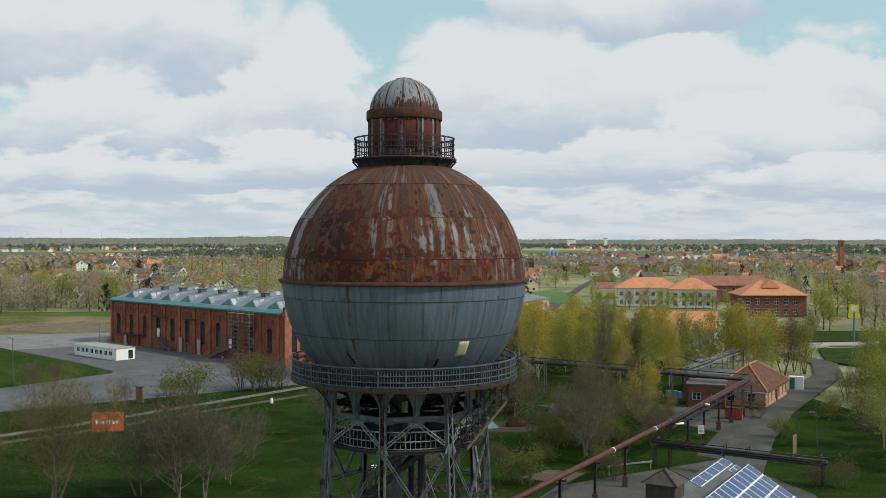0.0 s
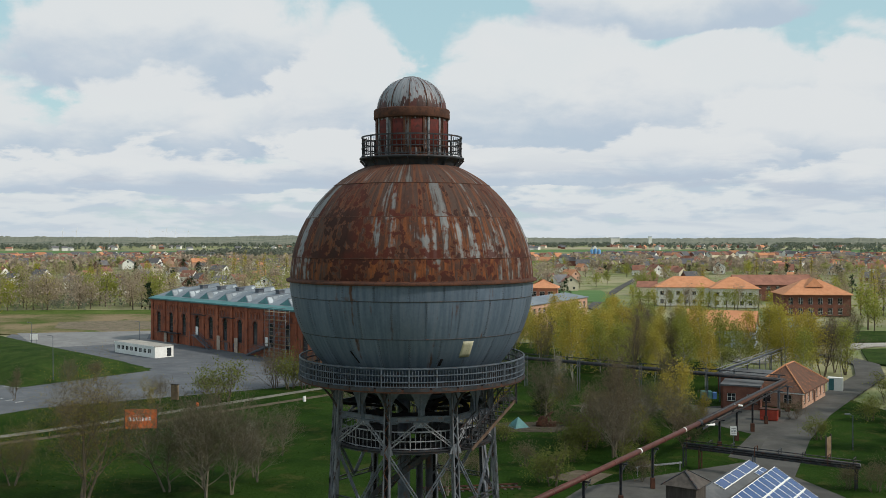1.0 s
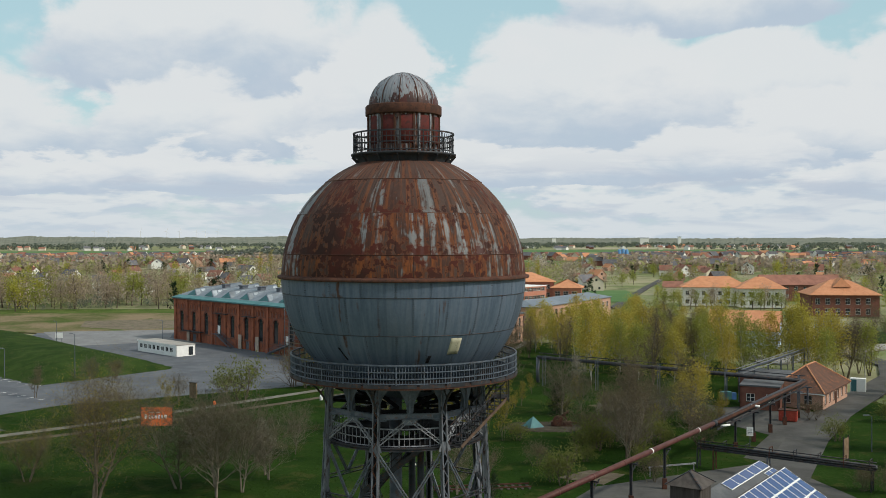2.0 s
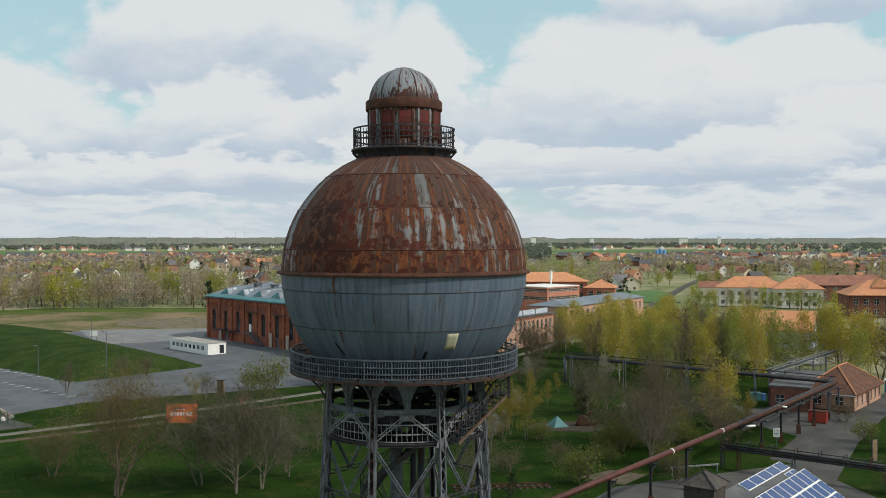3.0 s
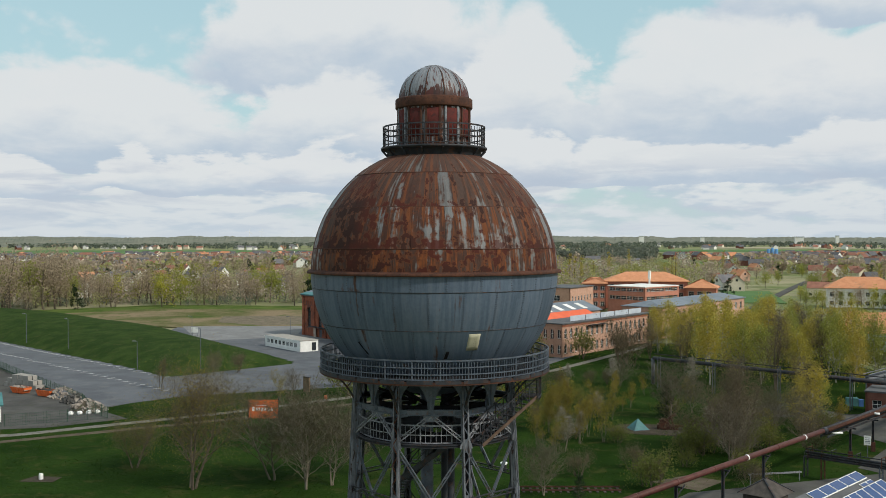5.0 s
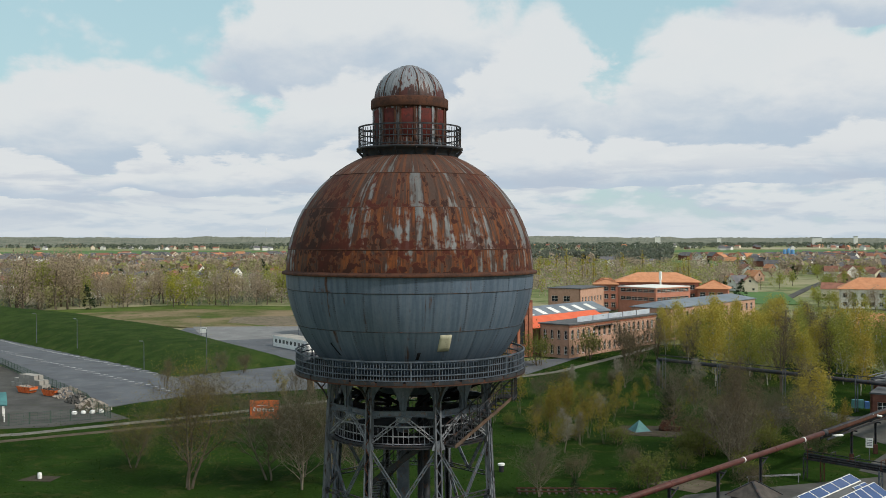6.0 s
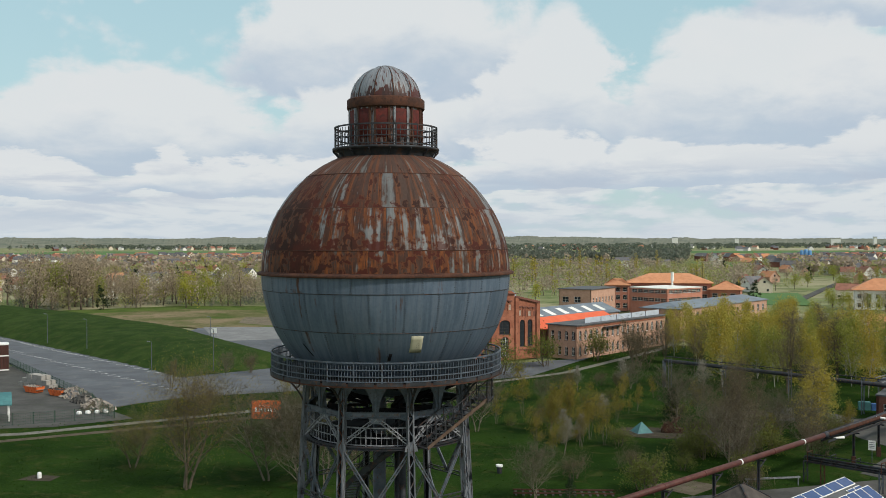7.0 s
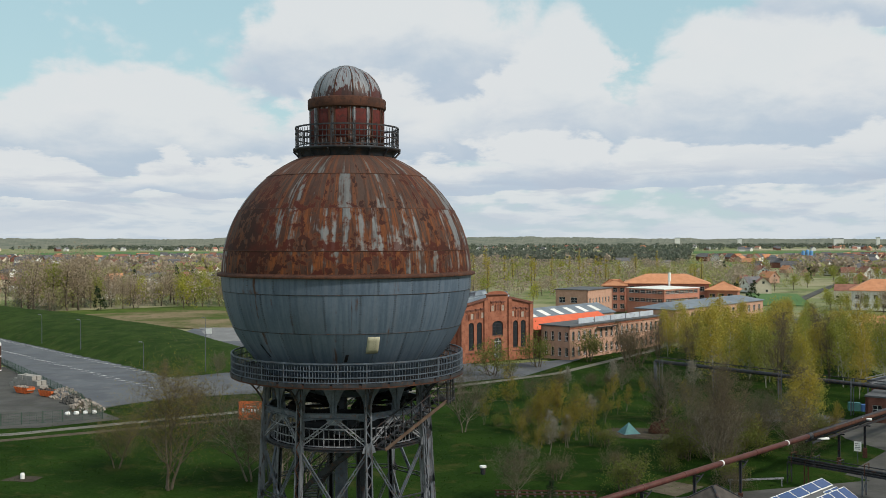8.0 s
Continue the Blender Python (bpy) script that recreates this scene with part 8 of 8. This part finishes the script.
MEADOW_POLY = [(-104, 272), (-96, 296), (-60, 330), (-110, 384), (-168, 366), (-205, 345), (-222, 308), (-150, 285)]
for i, x, y, a, s in NAMED_HOUSES:
    put_house(i, x, y, a, s)
n = 0
while n < 190:
    az = town.uniform(-42, 29)
    d = 430 + 520 * town.random() ** 0.8
    x, y = polar(az, d)
    if -11 < az < 3.5 and d < 900 or built(x, y, 8) or not clear(x, y, 12) or near_line(x, y, ROADS, 9):
        continue
    if d < 560 and az > 10 or (d < 470 and az > -20):
        continue
    put_house(town.randrange(6), x, y, town.choice([0, 90, 35, 125]) + town.uniform(-12, 12) - az, town.uniform(0.72, 1.0))
    n += 1
# tall bare trees along the far edge of the meadow
edge = [(-262, 290), (-226, 318), (-222, 352), (-186, 360), (-166, 374), (-130, 398)]
n = tries = 0
while n < 100 and tries < 4000:
    tries += 1
    k = town.randrange(5)
    f, back = town.random(), 70 * town.random() ** 1.4
    x = edge[k][0] + (edge[k + 1][0] - edge[k][0]) * f - 0.5 * back
    y = edge[k][1] + (edge[k + 1][1] - edge[k][1]) * f + 0.86 * back
    if built(x, y, 1) or not clear(x, y, 4.2) or near_line(x, y, ROADS, 4):
        continue
    tall = k < 2
    key = town.choice(["town_brown"] * 5 + ["town_green"]) if tall else town.choice(["town_brown", "town_brown", "town_brown", "town_green", "town_lime"])
    spots.append((x, y))
    plant(key, x, y, town.uniform(1.15, 1.75) if tall else town.uniform(0.75, 1.2), "trees by the meadow")
    n += 1
n = 0
while n < 320:
    az = town.uniform(-44, 30)
    d = 385 + 420 * town.random() ** 0.9
    x, y = polar(az, d)
    if built(x, y, 3) or not clear(x, y, 5.0) or near_line(x, y, ROADS, 5) or (38 < x < 64 and 425 < y < 525):
        continue
    if -2 < az < 19 and d < 430 and town.random() < 0.6:
        continue
    if -13 < az < 0:
        key = town.choice(["town_lime", "town_green", "town_lime", "poplar", "town_brown"])
    elif az <= -13:
        key = town.choice(["town_brown", "town_brown", "town_brown", "town_green", "town_lime", "town_dark", "blossom"])
    else:
        key = town.choice(["town_brown", "town_lime", "town_green", "poplar", "town_brown", "town_dark"])
    spots.append((x, y))
    plant(key, x, y, town.uniform(0.65, 1.1) if az < -13 else town.uniform(0.55, 0.95), "town trees")
    n += 1

# loose row of tall poplars beyond the offices
for k in range(18):
    x, y = polar(-14.5 + 0.72 * k + town.uniform(-0.3, 0.3), 560 + town.uniform(-25, 60))
    if not built(x, y, 3):
        spots.append((x, y))
        plant("poplar", x, y, town.uniform(0.8, 1.1), "poplar row")

# far country, joined: woods, hedges and villages down to the horizon
def far_trees(name, label, mat, items, pieces=20, part_size=0.42):
    g = Geo()
    for x, y, z, h, r in items:
        for k in range(pieces):
            c = Vector((x + town.gauss(0, r * 0.5), y + town.gauss(0, r * 0.5), z + h * (0.12 + 0.85 * town.random() ** 0.8)))
            a = Vector((town.gauss(0, 1), town.gauss(0, 1), town.gauss(0, 1))).normalized() * r * part_size
            b = a.cross(Vector((town.gauss(0, 1), town.gauss(0, 1), town.gauss(0, 1)))).normalized() * r * part_size * 0.86
            g.face(c - a, c + b, c + a, c - b)
    return tagged(part(name, g, mat), label, "woodland", "", "stuff")


def far_list(count, az0, az1, d0, d1, h0, h1, test=None, lift=None):
    out = []
    while len(out) < count:
        az, d = town.uniform(az0, az1), math.sqrt(town.uniform(d0 * d0, d1 * d1))
        x, y = polar(az, d)
        if test and not test(x, y, az, d):
            continue
        h = town.uniform(h0, h1)
        out.append((x, y, lift(x, y, az, d) if lift else 0.0, h, h * 0.42))
    return out


def patchy(x, y, az, d):
    in_field = (-1300 < x < -180 and 1400 < y < 2000) or (230 < x < 1000 and 1440 < y < 1760) or (-40 < x < 90 and 980 < y < 1150)
    return not in_field and noise.noise(Vector((x / 160, y / 160, 1.7))) > -0.12


def wooded(x, y, az, d):
    in_field = x < -150 and y < 2050 or x > 0 and 1780 < y < 2120
    return not in_field and noise.noise(Vector((x / 420, y / 160, 5.1))) > -0.02


near_town = lambda x, y, az, d: not built(x, y, 4) and not near_line(x, y, ROADS, 6) and not (38 < x < 64 and 425 < y < 525) and not (-2 < az < 19 and d < 520 and town.random() < 0.7)
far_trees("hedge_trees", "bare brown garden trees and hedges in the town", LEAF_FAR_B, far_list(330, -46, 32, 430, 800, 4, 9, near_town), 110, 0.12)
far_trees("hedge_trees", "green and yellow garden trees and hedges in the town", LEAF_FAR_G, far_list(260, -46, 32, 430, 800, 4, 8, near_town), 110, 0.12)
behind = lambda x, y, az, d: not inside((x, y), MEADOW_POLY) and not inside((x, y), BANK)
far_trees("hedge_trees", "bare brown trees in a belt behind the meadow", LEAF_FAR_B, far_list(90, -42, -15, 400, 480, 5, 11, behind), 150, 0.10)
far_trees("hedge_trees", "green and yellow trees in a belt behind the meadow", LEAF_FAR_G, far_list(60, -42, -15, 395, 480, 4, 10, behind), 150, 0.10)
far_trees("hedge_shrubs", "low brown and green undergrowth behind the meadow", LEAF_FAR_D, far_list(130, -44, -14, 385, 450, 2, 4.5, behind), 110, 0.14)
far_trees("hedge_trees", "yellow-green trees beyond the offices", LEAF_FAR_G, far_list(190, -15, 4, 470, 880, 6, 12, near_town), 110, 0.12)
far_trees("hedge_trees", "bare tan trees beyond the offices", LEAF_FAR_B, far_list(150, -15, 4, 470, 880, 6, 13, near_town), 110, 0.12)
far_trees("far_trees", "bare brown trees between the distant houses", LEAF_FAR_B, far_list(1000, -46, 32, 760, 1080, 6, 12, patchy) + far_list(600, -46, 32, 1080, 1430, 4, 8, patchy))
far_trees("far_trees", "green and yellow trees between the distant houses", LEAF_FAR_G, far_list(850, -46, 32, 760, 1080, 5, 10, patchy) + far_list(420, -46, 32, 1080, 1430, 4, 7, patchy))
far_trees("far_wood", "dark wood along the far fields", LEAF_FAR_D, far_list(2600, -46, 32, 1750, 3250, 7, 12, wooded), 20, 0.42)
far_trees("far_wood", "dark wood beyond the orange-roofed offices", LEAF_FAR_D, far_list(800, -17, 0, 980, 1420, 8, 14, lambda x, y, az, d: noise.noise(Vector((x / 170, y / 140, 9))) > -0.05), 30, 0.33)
# wooded rise on the horizon
g = Geo()
N = 900
for j, (d, f) in enumerate(((3200, 0.0), (3500, 0.45), (4000, 0.8), (4300, 1.0), (4850, 0.9))):
    for i in range(N + 1):
        az = -50 + 86 * i / N
        x, y = polar(az, d + 60 * noise.noise(Vector((az, j, 2))))
        h = 19 + 6 * noise.noise(Vector((az / 7, 3, j * 0.2))) + 5 * noise.noise(Vector((az / 1.1, 9, j * 0.6))) + 3.0 * noise.noise(Vector((az * 5.0, 4, j))) + 2.0 * noise.noise(Vector((az * 11.0, 7, j))) + (11 if az < -8 else 11 * max(0, 1 - (az + 8) / 14))
        g.v.append((x, y, max(0.0, h) * f - 0.3))
for j in range(4):
    for i in range(N):
        a = j * (N + 1) + i
        g.f.append((a, a + 1, a + N + 2, a + N + 1))
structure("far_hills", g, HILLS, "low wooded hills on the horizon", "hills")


def far_village(name, label, wall_mat, roof_mat, count, az0, az1, d0, d1, test=None):
    gw, gr = Geo(), Geo()
    for x, y, z, h, r in far_list(count, az0, az1, d0, d1, 1, 2, test):
        m = pose(x, y, 0, 0, 0, town.uniform(0, 180))
        l, w2, t, ri = town.uniform(9, 14), town.uniform(8, 10), town.uniform(3.2, 5.6), town.uniform(3, 4.5)
        gw.box((0, 0, -0.3), (l, w2, t), m)
        for e in (0, l):
            gw.face(*[m @ Vector(p) for p in ((e, 0, t), (e, w2, t), (e, w2 / 2, t + ri))])
        gr.face(*[m @ Vector(p) for p in ((-0.4, -0.4, t), (l + 0.4, -0.4, t), (l + 0.4, w2 / 2, t + ri + 0.1), (-0.4, w2 / 2, t + ri + 0.1))])
        gr.face(*[m @ Vector(p) for p in ((l + 0.4, w2 + 0.4, t), (-0.4, w2 + 0.4, t), (-0.4, w2 / 2, t + ri + 0.1), (l + 0.4, w2 / 2, t + ri + 0.1))])
    ob = tagged(part(name, gw, wall_mat), label, "houses", "", "stuff")
    part("roofs", gr, roof_mat, ob)


for label, wm_, rm_, c in (("distant white houses with grey roofs", RENDER, TILE_G, 230), ("distant brick houses with dark roofs", BRICK_D, TILE_G, 110), ("distant houses with red roofs", CREAM, TILE_R, 190), ("distant brick houses with orange roofs", BRICK_P, TILE_O, 60)):
    far_village("far_houses", label, wm_, rm_, c, -45, -14, 850, 1400, patchy)
    far_village("far_houses", label, wm_, rm_, int(c * 1.3), 1, 31, 850, 1420, patchy)
    far_village("far_houses", label, wm_, rm_, c // 3, -45, 31, 2080, 2700, lambda x, y, az, d: noise.noise(Vector((x / 200, y / 300, 3.3))) > 0.12)
# landmarks on the skyline
tw = thing("brick_tower", pose(*polar(22.0, 850), 0), "slim square red-brick hose tower in the town", "tower")
part("shaft", Geo().box((-1.7, -1.7, 0), (1.7, 1.7, 25)), BRICK, tw)
part("belfry", Geo().box((-1.9, -1.9, 25), (1.9, 1.9, 26.2)), BRICK_D, tw)
for z in (21.5, 23):
    part("louvre", Geo().box((-1.0, -1.82, z), (1.0, -1.704, z + 1.0)), STEEL_D, tw)
for k in range(3):
    x, y = polar(6.15, 1150)
    silo = thing("silo", pose(x + 4.2 * k, y, 0), "tall blue cylindrical silo far off", "silo", "blue silos")
    part("shell", Geo().turn([(1.9, 0), (1.9, 12 + k % 2), (1.4, 13.2 + k % 2), (0.1, 13.5 + k % 2)], 16), BLUE_SILO, silo, "", True)
for az, d, l, h in ((-1.2, 3150, 16, 27), (2.2, 3150, 12, 24), (7.2, 3150, 26, 24), (9.3, 3150, 9, 27)):
    far = thing("far_block", pose(*polar(az, d), 0), "pale high building on the horizon", "building")
    part("wall", Geo().box((0, 0, 0), (l, 15, h)), RENDER, far)
    part("roof", Geo().box((-1, -1, h), (l + 1, 16, h + 1)), ROOF_SLATE, far)
big = thing("depot", pose(*polar(-15.0, 1330), 0, 0, 0, 10), "long low dark-roofed depot before the far wood", "depot")
part("wall", Geo().box((0, 0, 0), (95, 30, 6)), STEEL_G, big)
part("roof", roof_geo("gable", 95, 30, 6, 3), TILE_G, big)
# wind turbines beyond the hills
turbine = thing("wind_turbine", Matrix.Identity(4), "slim white three-bladed wind turbine on the horizon", "wind turbine", "wind farm")
part("mast", Geo().rod((0, 0, 0), (0, 0, 54), 1.3, 0.7, 10), FRAME_W, turbine)
part("nacelle", Geo().box((-0.9, -1.6, 53.6), (0.9, 2.4, 55.4)), FRAME_W, turbine)
for k in range(3):
    a = radians(20 + 120 * k)
    part("blade", Geo().bar((0, -1.8, 54.5), (17 * math.sin(a), -1.8, 54.5 + 17 * math.cos(a)), 0.9, 0.3, Vector((0, 1, 0))), FRAME_W, turbine)
for i, az in enumerate((-23.6, -22.9, -21.2, -19.8, -19.1, -18.2, -17.7, -17.0)):
    m = pose(*polar(az, 4500), 0) @ pose(0, 0, 0, 0, 0, -az)
    if i == 0:
        turbine.matrix_basis = m
    else:
        copy_thing(turbine, Matrix.Identity(4)).matrix_basis = m
